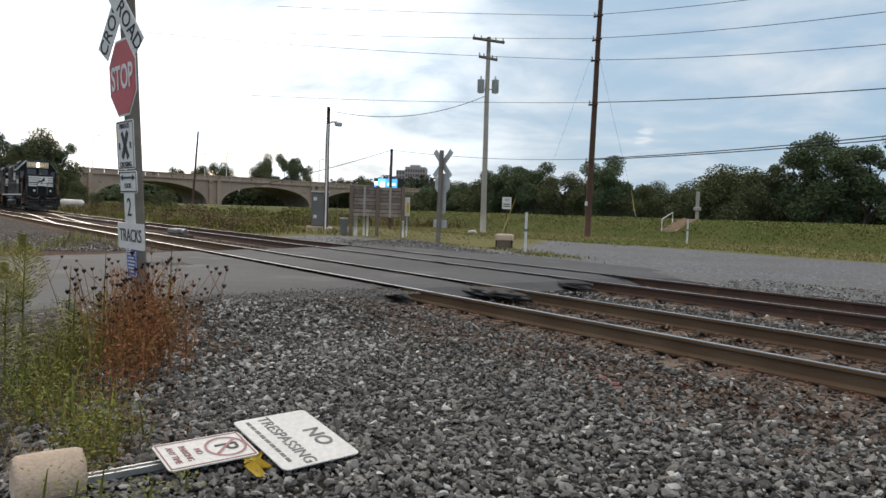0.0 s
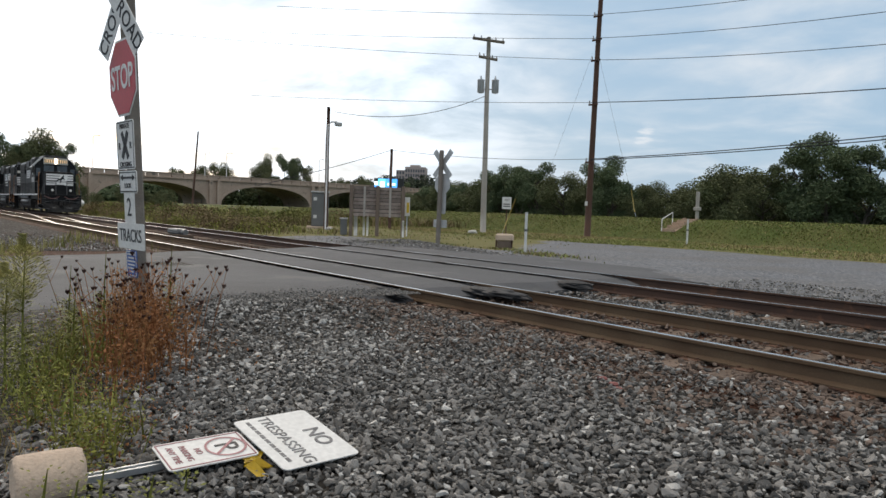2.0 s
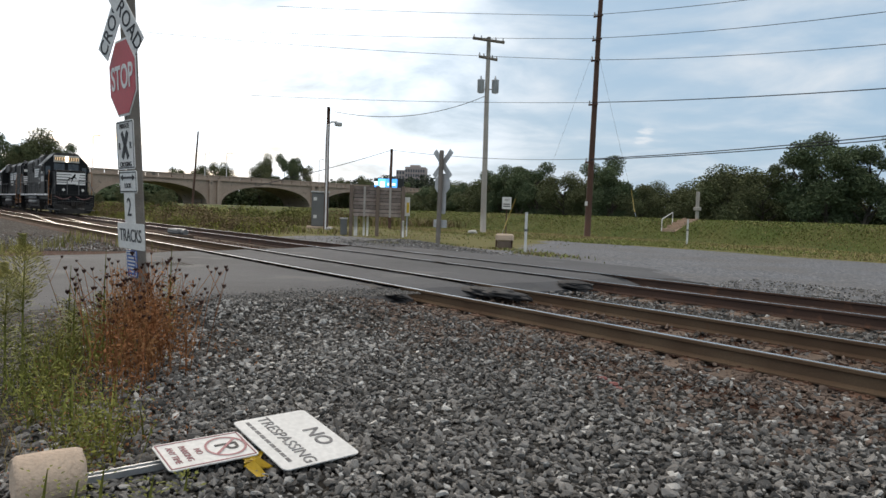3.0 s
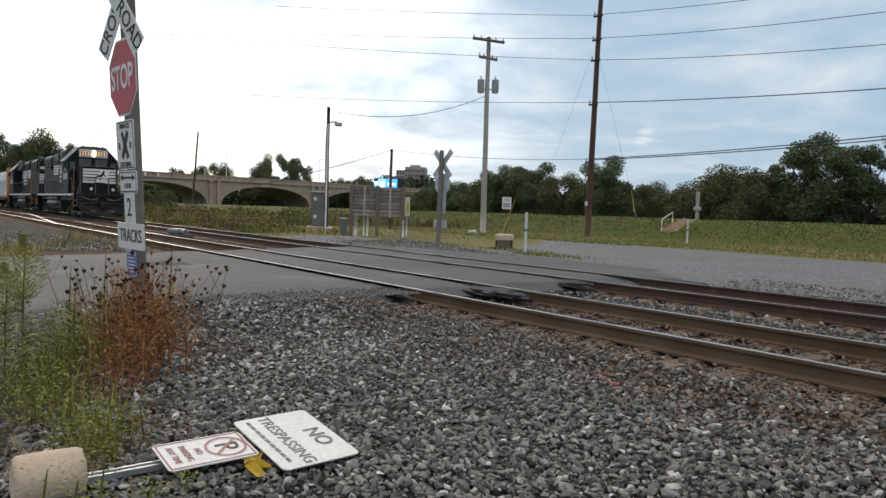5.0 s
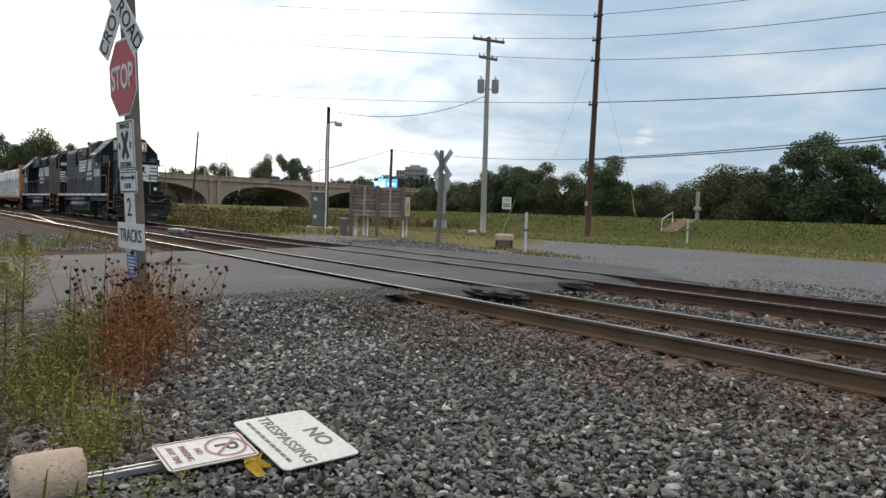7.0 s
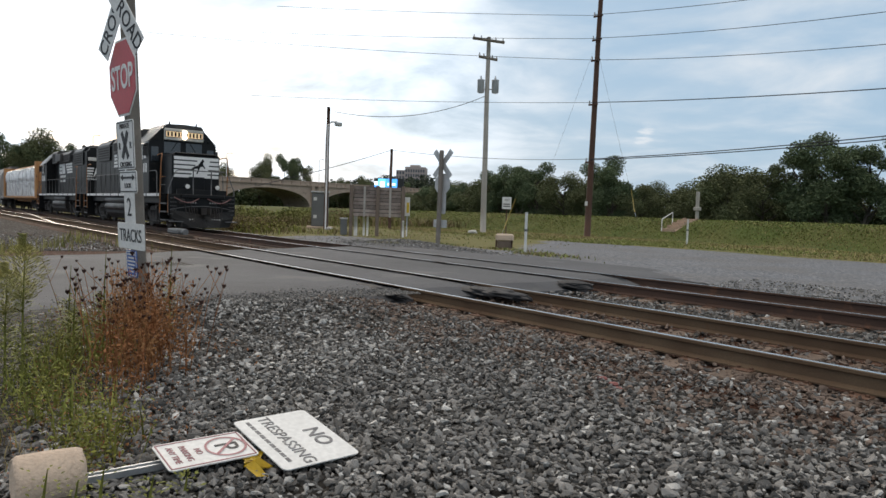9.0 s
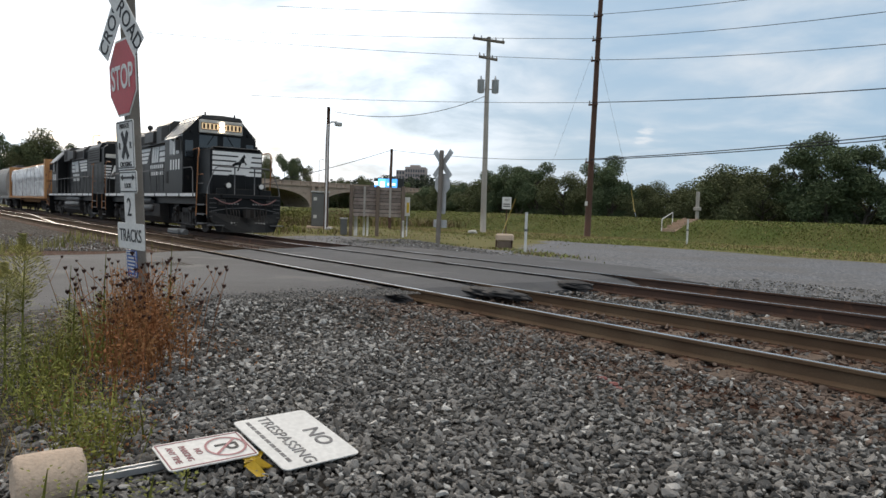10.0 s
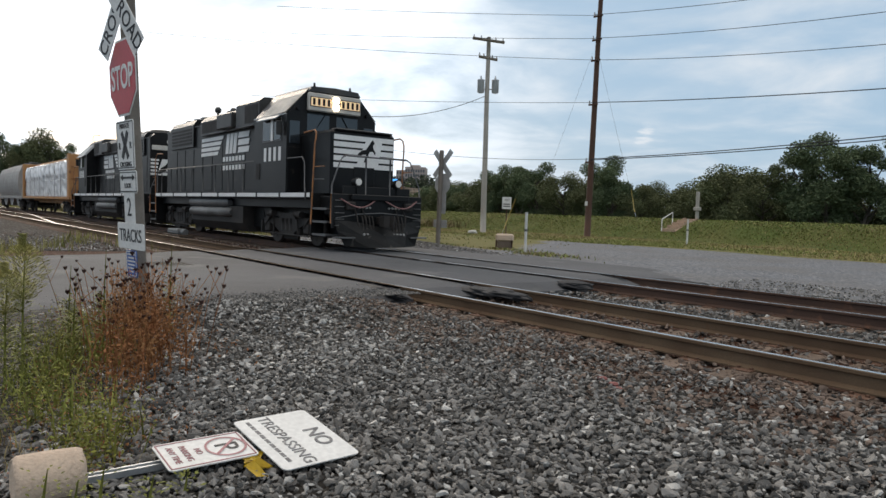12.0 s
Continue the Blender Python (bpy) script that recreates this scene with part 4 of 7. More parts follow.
def centerbeam_car():
    """A centre-beam flat car, origin at its leading end, loaded with wrapped lumber on both sides."""
    c = thing("lumber_flat_car", pose(0, 0, 0), "orange centre-beam flat car loaded with white wrapped lumber", "freight car", "freight cars")
    L = 22.0
    bm = boxbm(-L, 0, -0.45, 0.45, 0.85, 1.25, bevel=0.03)
    box(bm, -L, 0, -1.42, 1.42, 1.18, 1.34, bevel=0.02)
    part("deck", bm, M["car_orange"], c)
    for x in (-0.3, -L + 0.3):
        b = part("bulkhead", boxbm(x - 0.12, x + 0.12, -1.42, 1.42, 1.3, 4.3, bevel=0.02), M["car_orange"], c, "tall orange end bulkhead")
        for y in (-1.36, -0.7, 0, 0.7, 1.36):
            part("rib", boxbm(x - 0.28, x + 0.28, y - 0.07, y + 0.07, 1.3, 4.3), M["car_orange"], b)
        for z in (1.9, 2.7, 3.5):
            part("rib", boxbm(x - 0.2, x + 0.2, -1.42, 1.42, z - 0.06, z + 0.06), M["car_orange"], b)
    part("center_beam", boxbm(-L + 0.3, -0.3, -0.09, 0.09, 1.3, 4.2), M["car_orange"], c)
    part("top_chord", boxbm(-L + 0.3, -0.3, -0.42, 0.42, 4.05, 4.28, bevel=0.03), M["car_orange"], c)
    rng = random.Random(3)
    for s in (-1, 1):
        x = -1.0
        while x > -L + 3:
            ln = 2.45
            for z0, z1 in ((1.36, 2.62), (2.63, 3.92)):
                bm = boxbm(x - ln, x - 0.005, min(s * 0.12, s * 1.33), max(s * 0.12, s * 1.33), z0, z1, bevel=0.03)
                bmesh.ops.subdivide_edges(bm, edges=[e for e in bm.edges if e.calc_length() > 0.5], cuts=9, use_grid_fill=True)
                off = rng.uniform(0, 50)
                for v in bm.verts:
                    if abs(v.co.y) > 0.5 and z0 > 2:
                        sag = smoothstep(2.7, 3.2, v.co.z) * (1 - smoothstep(3.3, 3.9, v.co.z))
                        v.co.y += s * 0.13 * sag * abs(math.sin(v.co.x * 2.1 + v.co.z * 1.2 + off)) ** 2
                        v.co.z -= 0.06 * abs(math.sin(v.co.x * 2.1 + off))
                    if abs(v.co.y) > 0.5:
                        v.co += Vector((0, s * 0.055, -0.03)) * noise.noise(Vector((v.co.x * 1.3 + v.co.z, v.co.y, v.co.z * 2.4)) + Vector((off, 0, 0)))
                part("wrapped_load", bm, M["wrap"], c)
            x -= ln + 0.005
        for k in range(9):
            xx = -1.2 - k * 2.4
            part("strap", tubebm([(xx, s * 0.15, 4.1), (xx + 0.5, s * 1.39, 3.6), (xx + 0.5, s * 1.4, 1.35)], 0.012, 5), M["grey_rail"], c)
    truck(c, -2.2, 1.78, 0.46)
    truck(c, -L + 2.2, 1.78, 0.46)
    coupler(c, 0.0, 1)
    coupler(c, -L, -1)
    return c


def hopper_car():
    """A curved-side covered hopper, origin at its leading end."""
    c = thing("covered_hopper", pose(0, 0, 0), "grey curved-side covered hopper freight car", "freight car", "freight cars")
    L = 18.5
    prof = [(-1.2, 1.35)] + [(-1.25 - 0.28 * math.sin(u * math.pi), 1.35 + 2.75 * u) for u in [i / 8 for i in range(1, 8)]] + [(-1.1, 4.25), (-0.5, 4.5), (0.5, 4.5), (1.1, 4.25)] + [(1.25 + 0.28 * math.sin(u * math.pi), 1.35 + 2.75 * u) for u in [i / 8 for i in range(7, 0, -1)]] + [(1.2, 1.35)]
    part("body", polybm(prof, "x", -L + 1.2, -1.2), M["hopper"], c, "grey curved steel body")
    part("side_sill", boxbm(-L, 0, -1.35, 1.35, 1.1, 1.36, bevel=0.03), M["hopper"], c)
    part("running_board", boxbm(-L + 1, -1, -0.4, 0.4, 4.55, 4.6), M["grey_rail"], c)
    for k in range(5):
        x = -3.0 - k * 3.1
        part("hatch", tubebm([(x, 0, 4.45), (x, 0, 4.72)], 0.38, 14), M["hopper"], c)
    for k in range(3):
        x = -4.2 - k * 5.0
        bm = bmesh.new()
        extrude_poly(bm, [(x - 2.0, 1.2), (x - 0.4, 0.4), (x + 0.4, 0.4), (x + 2.0, 1.2)], "y", -1.1, 1.1)
        part("discharge_gate", bm, M["hopper"], c)
    for x in (-0.25, -L + 0.25):
        for y in (-1.2, 1.2):
            part("end_post", tubebm([(x, y, 1.2), (x - 0.8 if x > -5 else x + 0.8, y, 4.2)], 0.04, 6), M["hopper"], c)
    truck(c, -1.9, 1.78, 0.46)
    truck(c, -L + 1.9, 1.78, 0.46)
    coupler(c, 0.0, 1)
    return c


def build_train():
    lead = locomotive()
    second = copy_thing(lead, pose(0, 0, 0))
    second["label"] = "second black locomotive coupled long hood first"
    car, hopper = centerbeam_car(), hopper_car()
    for ob, x12, flip in ((lead, -16.73, 0), (second, -52.24, 180), (car, -53.45, 0), (hopper, -76.6, 0)):
        TRAIN.append((ob, x12, flip))
        for o in ob.children_recursive:
            if o.name.startswith("wheelset"):
                WHEELS.append((o, o.location.x, o.location.z, -1 if flip else 1))


build_train()


# ---------------------------------------------------------------- trackside things
M.update({
    "grey_wood": mat("weathered_grey_wood", (0.25, 0.222, 0.19), 0.9, vary=(0.17, 0.15, 0.13), scale=3, fine=50, bump=0.5),
    "brown_pole": mat("creosoted_pole_wood", (0.1, 0.052, 0.036), 0.88, vary=(0.075, 0.045, 0.034), scale=1.5, fine=40, bump=0.5),
    "pale_pole": mat("pale_weathered_pole", (0.44, 0.41, 0.37), 0.9, vary=(0.35, 0.33, 0.3), scale=1.5, fine=40, bump=0.4),
    "sign_white": mat("sun_faded_sign_white", (0.74, 0.74, 0.72), 0.5, vary=(0.66, 0.66, 0.64), scale=4, fine=30, bump=0.03, rust=(0.4, 0.38, 0.34), rust_at=0.68),
    "sign_red": mat("faded_stop_red", (0.5, 0.045, 0.06), 0.5, vary=(0.42, 0.04, 0.05), scale=4, fine=30, bump=0.03),
    "sign_blue": mat("blue_sign_paint", (0.035, 0.12, 0.42), 0.5, scale=4, fine=30, bump=0.03),
    "sign_black": mat("sign_black", (0.03, 0.03, 0.032), 0.6, scale=4, fine=30, bump=0.0),
    "sign_maroon": mat("faded_maroon_print", (0.42, 0.2, 0.21), 0.6, scale=4, fine=30, bump=0.0),
    "print_grey": mat("worn_grey_print", (0.09, 0.09, 0.095), 0.6, vary=(0.26, 0.26, 0.26), scale=30, fine=90, bump=0.0),
    "metal_back": mat("dull_sign_back", (0.55, 0.56, 0.56), 0.5, 0.3, scale=4, fine=30, bump=0.03),
    "galvanised": mat("galvanised_steel", (0.42, 0.44, 0.46), 0.42, 0.7, vary=(0.32, 0.34, 0.36), scale=14, fine=60, bump=0.06),
    "concrete": mat("rough_concrete", (0.6, 0.47, 0.36), 0.92, vary=(0.5, 0.39, 0.3), scale=5, fine=60, bump=0.5),
    "bridge": mat("stained_bridge_concrete", (0.44, 0.345, 0.28), 0.92, vary=(0.34, 0.26, 0.21), scale=0.22, fine=2.5, bump=0.1, rust=(0.14, 0.125, 0.11), rust_at=0.6),
    "yellow": mat("yellow_plastic_ribbon", (0.75, 0.52, 0.02), 0.45, scale=8, fine=40, bump=0.1),
    "dull_yellow": mat("faded_yellow_guard", (0.42, 0.32, 0.08), 0.6, scale=4, fine=30, bump=0.03),
    "plank": mat("silvered_plank", (0.34, 0.285, 0.255), 0.9, vary=(0.22, 0.175, 0.15), scale=4, fine=40, bump=0.4, per=0.32, rust=(0.09, 0.07, 0.06), rust_at=0.63),
    "post_wood": mat("brown_treated_post", (0.2, 0.155, 0.125), 0.9, vary=(0.15, 0.115, 0.092), scale=3, fine=50, bump=0.5),
    "wire": mat("black_cable", (0.03, 0.03, 0.035), 0.7, scale=1, fine=9, bump=0.0),
    "white_post": mat("white_marker_post", (0.75, 0.75, 0.73), 0.5, scale=4, fine=30, bump=0.03),
    "iron_grey": mat("grey_cabinet_paint", (0.17, 0.175, 0.175), 0.55, vary=(0.135, 0.14, 0.14), scale=1.5, fine=30, bump=0.05),
    "transformer": mat("grey_transformer_paint", (0.5, 0.52, 0.54), 0.5, scale=2, fine=30, bump=0.03),
    "new_wood": mat("bare_step_wood", (0.5, 0.36, 0.26), 0.85, scale=4, fine=40, bump=0.2),
    "tank": mat("white_tank_paint", (0.75, 0.75, 0.74), 0.45, scale=1, fine=20, bump=0.02),
    "red_dirt": mat("red_paint_mark", (0.26, 0.1, 0.09), 0.85, scale=9, fine=60, bump=0.3),
})


def letters(text, size, m, material, parent, name="lettering", narrow=1.0, bold=0.0):
    """Flat words in the built-in font as a mesh; m places the middle of the words, x along them and y up."""
    cu = bpy.data.curves.new(name, "FONT")
    cu.body, cu.size, cu.align_x, cu.align_y, cu.extrude, cu.offset = text, size, "CENTER", "CENTER", 0.002, bold
    ob = bpy.data.objects.new(name, cu)
    scene.collection.objects.link(ob)
    me = bpy.data.meshes.new_from_object(ob.evaluated_get(bpy.context.evaluated_depsgraph_get()))
    bpy.data.objects.remove(ob)
    me.materials.clear()
    me.materials.append(material)
    me.transform(m @ Matrix.Diagonal((narrow, 1, 1, 1)))
    o = new(name, me)
    o.parent = parent
    return o


def upright(x, y, z):
    """A frame on a sign face that looks towards -y."""
    return pose(x, y, z, 90, 0, 0)


def panel_outline(w, h, r):
    out = []
    for cx, cz, a0 in ((w / 2 - r, h / 2 - r, 0), (-w / 2 + r, h / 2 - r, 90), (-w / 2 + r, -h / 2 + r, 180), (w / 2 - r, -h / 2 + r, 270)):
        out += [(cx + r * math.cos(radians(a0 + k * 30)), cz + r * math.sin(radians(a0 + k * 30))) for k in range(4)]
    return out


def panel(parent, name, x, z, w, h, y, material, label="", r=0.03, border=None):
    o = part(name, polybm([(x + a, z + b) for a, b in panel_outline(w, h, r)], "y", y - 0.004, y + 0.004), material, parent, label)
    if border:
        for a, b, c, d in ((-w / 2 + 0.012, w / 2 - 0.012, h / 2 - 0.022, h / 2 - 0.012), (-w / 2 + 0.012, w / 2 - 0.012, -h / 2 + 0.012, -h / 2 + 0.022), (-w / 2 + 0.012, -w / 2 + 0.02, -h / 2 + 0.012, h / 2 - 0.012), (w / 2 - 0.02, w / 2 - 0.012, -h / 2 + 0.012, h / 2 - 0.012)):
            part("border", boxbm(x + a, x + b, y - 0.007, y - 0.004, z + c, z + d), border, o)
    return o


def octagon(r, x, z):
    return [(x + r / math.cos(math.pi / 8) * math.cos(math.pi / 8 + k * math.pi / 4), z + r / math.cos(math.pi / 8) * math.sin(math.pi / 8 + k * math.pi / 4)) for k in range(8)]


def crossbuck(parent, z, y, front=True):
    """Two crossed blades; the words only on the side that is read."""
    for i, (ang, words) in enumerate(((52, ("CROS", "SING")), (-52, ("RAIL", "ROAD")))):
        m = pose(0.06, y - 0.012 * i, z, 0, 0, 9) @ pose(0, 0, 0, 0, -ang, 0)
        bm = boxbm(-0.61, 0.61, -0.004, 0.004, -0.115, 0.115, m=m)
        b = part("blade", bm, M["sign_white"] if front else M["metal_back"], parent, "white crossbuck blade" if front else "")
        if front:
            for k, wd in enumerate(words):
                letters(wd, 0.225, m @ pose((-0.33, 0.33)[k], -0.0065, 0, 90, 0, 0), M["sign_black"], b, narrow=0.95)


def crossing_sign_post():
    s = thing("crossing_sign_post", pose(-7.8, 2.07, -0.25, 3.0, 0, 5), "weathered wooden post carrying crossbuck, stop and track signs", "road sign")
    post = bmesh.new()
    box(post, -0.065, 0.065, -0.075, 0.055, 0, 4.1, bevel=0.02)
    part("post", post, M["grey_wood"], s, "cracked grey wooden post")
    crossbuck(s, 3.42, -0.11)
    st = part("stop_sign", polybm(octagon(0.385, 0.01, 2.68), "y", -0.094, -0.088), M["sign_white"], s, "faded red octagonal stop sign")
    part("red_face", polybm(octagon(0.362, 0.01, 2.68), "y", -0.099, -0.094), M["sign_red"], st)
    letters("STOP", 0.335, upright(0.01, -0.1015, 2.675), M["sign_white"], st, narrow=0.78, bold=0.006)
    p = panel(s, "private_crossing_sign", 0.0, 2.0, 0.5, 0.5, -0.09, M["sign_white"], "white private crossing sign with black cross", border=M["sign_black"])
    for a in (-32, 32):
        part("cross_bar", boxbm(-0.03, 0.03, -0.1, -0.095, -0.155, 0.155, m=pose(0, 0, 2.0, 0, a, 0)), M["sign_black"], p)
    letters("PRIVATE", 0.075, upright(0, -0.0965, 2.19), M["sign_black"], p)
    letters("CROSSING", 0.07, upright(0, -0.0965, 1.80), M["sign_black"], p)
    for dx in (-0.16, 0.16):
        letters("R", 0.1, upright(dx, -0.0965, 1.99), M["sign_black"], p)
    q = panel(s, "arrow_panel", 0.03, 1.62, 0.5, 0.23, -0.09, M["sign_white"], border=M["sign_black"])
    part("arrow", boxbm(-0.16, 0.22, -0.1, -0.095, 1.655, 1.675), M["sign_black"], q)
    for e, d_ in ((-0.17, 1), (0.23, -1)):
        part("arrow_head", polybm([(e, 1.665), (e + d_ * 0.06, 1.695), (e + d_ * 0.06, 1.635)], "y", -0.1, -0.095), M["sign_black"], q)
    letters("LOOK", 0.07, upright(0.03, -0.0965, 1.58), M["sign_black"], q)
    t = panel(s, "two_panel", 0.04, 1.35, 0.29, 0.33, -0.09, M["sign_white"], r=0.02)
    letters("2", 0.27, upright(0.04, -0.0965, 1.35), M["sign_black"], t)
    t = panel(s, "tracks_panel", 0.05, 1.06, 0.76, 0.27, -0.095, M["sign_white"], r=0.02)
    letters("TRACKS", 0.19, upright(0.05, -0.1015, 1.06), M["sign_black"], t, narrow=0.9)
    b = panel(s, "blue_notice", 0.03, 0.77, 0.3, 0.28, -0.09, M["sign_blue"], "blue emergency notice with white print", border=M["sign_white"])
    for k in range(6):
        w = (0.2, 0.16, 0.22, 0.18, 0.2, 0.1)[k]
        part("word_bar", boxbm(0.03 - w / 2, 0.03 + w / 2, -0.099, -0.095, 0.86 - k * 0.036, 0.875 - k * 0.036), M["sign_white"], b)


def far_crossbuck():
    s = thing("far_crossbuck", pose(-20.0, 15.36, -0.15, 0, 1.0, 8), "grey back of a crossbuck and stop sign on a post", "road sign")
    part("post", boxbm(-0.07, 0.07, -0.07, 0.07, 0, 3.5, bevel=0.025), M["grey_wood"], s, "grey wooden post")
    for a in (-42, 42):
        part("blade", boxbm(-0.105, 0.105, 0.072, 0.08, -0.62, 0.62, m=pose(0, 0.01 if a > 0 else 0, 3.02, 0, a, 0)), M["metal_back"], s)
    part("stop_sign", polybm(octagon(0.37, 0.03, 2.3), "y", 0.072, 0.078), M["metal_back"], s)
    panel(s, "sign_panel", 0.03, 1.6, 0.42, 0.72, 0.074, M["metal_back"])
    panel(s, "tracks_panel", 0.0, 0.88, 0.66, 0.28, 0.074, M["metal_back"])
    part("bolt", tubebm([(0, 0.09, 3.02), (0, -0.12, 3.02)], 0.02, 6), M["galvanised"], s)


def fallen_sign():
    s = thing("fallen_sign_post", pose(-3.53, 0.03, -0.2), "galvanised sign post lying on gravel with concrete footing", "sign post")
    bm = bmesh.new()
    n, rings = 22, []
    for y, r in ((0.365, 0.108), (0.385, 0.122), (0.50, 0.124), (0.62, 0.119), (0.645, 0.108)):
        rings.append([bm.verts.new((r * math.cos(k * 2 * math.pi / n) * (1 + 0.05 * noise.noise(Vector((k, y * 9, 0)))), y + 0.01 * noise.noise(Vector((k * 0.7, 5, y))), 0.10 + r * math.sin(k * 2 * math.pi / n))) for k in range(n)])
    for r0, r1 in zip(rings, rings[1:]):
        for k in range(n):
            bm.faces.new((r0[k], r0[(k + 1) % n], r1[(k + 1) % n], r1[k])).smooth = True
    bm.faces.new(rings[0][::-1])
    bm.faces.new(rings[-1])
    bmesh.ops.recalc_face_normals(bm, faces=bm.faces[:])
    part("footing", bm, M["concrete"], s, "pale round concrete footing")
    part("pole", polybm([(-0.045, 0.045), (-0.045, 0.075), (-0.03, 0.075), (-0.027, 0.051), (0.0, 0.051), (0.003, 0.075), (0.018, 0.075), (0.018, 0.045)], "y", 0.62, 1.5), M["galvanised"], s, "galvanised steel channel post")
    b = thing("no_parking_sign", pose(-3.53, 1.25, -0.106, -0.2, 7.9, 1.3), "white no-parking sign with red circle, lying on gravel", "sign", "fallen signs")
    part("plate", polybm(panel_outline(0.30, 0.46, 0.025), "z", -0.003, 0.003), M["sign_white"], b)
    for a, c, d, e in ((-0.138, 0.138, 0.212, 0.218), (-0.138, 0.138, -0.218, -0.212), (-0.138, -0.132, -0.218, 0.218), (0.132, 0.138, -0.218, 0.218)):
        part("border", boxbm(a, c, d, e, 0.003, 0.006), M["sign_maroon"], b)
    bm = bmesh.new()
    ring = [[bm.verts.new((r * math.cos(k * math.pi / 16), 0.105 + r * math.sin(k * math.pi / 16), 0.0065)) for k in range(32)] for r in (0.095, 0.108)]
    for k in range(32):
        bm.faces.new((ring[0][k], ring[0][(k + 1) % 32], ring[1][(k + 1) % 32], ring[1][k]))
    box(bm, -0.095, 0.095, -0.007, 0.007, 0.0055, 0.0075, m=pose(0, 0.105, 0, 0, 0, -45))
    part("ban_ring", bm, M["sign_maroon"], b)
    letters("P", 0.17, pose(0, 0.105, 0.004), M["sign_black"], b)
    for k, w in enumerate(("NO", "PARKING", "ANY TIME")):
        letters(w, 0.046, pose(0, -0.04 - 0.062 * k, 0.004), M["sign_maroon"], b, narrow=0.9)
    b = thing("no_trespassing_sign", pose(-3.47, 1.72, -0.104, 0, 8.3, 2.9), "dirty white no-trespassing sign lying on the ballast", "sign", "fallen signs")
    part("plate", polybm(panel_outline(0.62, 0.45, 0.03), "z", -0.003, 0.003), M["sign_white"], b)
    letters("NO", 0.135, pose(0.04, 0.12, 0.004), M["print_grey"], b, bold=0.002)
    letters("TRESPASSING", 0.1, pose(0.0, -0.06, 0.004), M["print_grey"], b, narrow=0.98)
    for k in range(9):
        part("word_bar", boxbm(-0.27 + k * 0.058, -0.225 + k * 0.058, -0.165, -0.145, 0.003, 0.005), M["print_grey"], b)
    rng = random.Random(2)
    bm = bmesh.new()
    for k in range(5):
        a = rng.uniform(-0.5, 0.5)
        pts = [(-3.44 + rng.uniform(-0.05, 0.05), 1.38 + 0.03 * k, -0.135), (-3.34 + rng.uniform(-0.04, 0.05), 1.40 + 0.07 * a, -0.14), (-3.25 + rng.uniform(-0.05, 0.06), 1.42 + 0.12 * a, -0.17 + 0.02 * a)]
        for p0, p1 in zip(pts, pts[1:]):
            q = [bm.verts.new((p0[0], p0[1] - 0.03, p0[2])), bm.verts.new((p0[0], p0[1] + 0.03, p0[2] + 0.012)), bm.verts.new((p1[0], p1[1] + 0.03, p1[2])), bm.verts.new((p1[0], p1[1] - 0.03, p1[2] + 0.01))]
            bm.faces.new(q)
    bmesh.ops.solidify(bm, geom=bm.faces[:], thickness=0.002)
    tagged(part("yellow_ribbon", bm, M["yellow"]), "crumpled yellow plastic ribbon under the fallen signs", "ribbon")


def utility_pole(name, x, y, h, r0, r1, material, label, lean=(0, 0)):
    p = thing(name, pose(x, y, ground_z(x, y) - 0.2, lean[0], lean[1], 0), label, "utility pole", "utility poles")
    bm = bmesh.new()
    tube(bm, [(0.01 * math.sin(k), 0.01 * math.cos(k * 1.7), h * k / 8) for k in range(9)], [r0 + (r1 - r0) * k / 8 for k in range(9)], 14)
    part("pole", bm, material, p)
    return p


def insulator(parent, x, y, z, up=1):
    part("insulator", tubebm([(x, y, z), (x, y, z + up * 0.08), (x, y, z + up * 0.1), (x, y, z + up * 0.22)], [0.03, 0.07, 0.05, 0.03], 8), M["transformer"], parent)


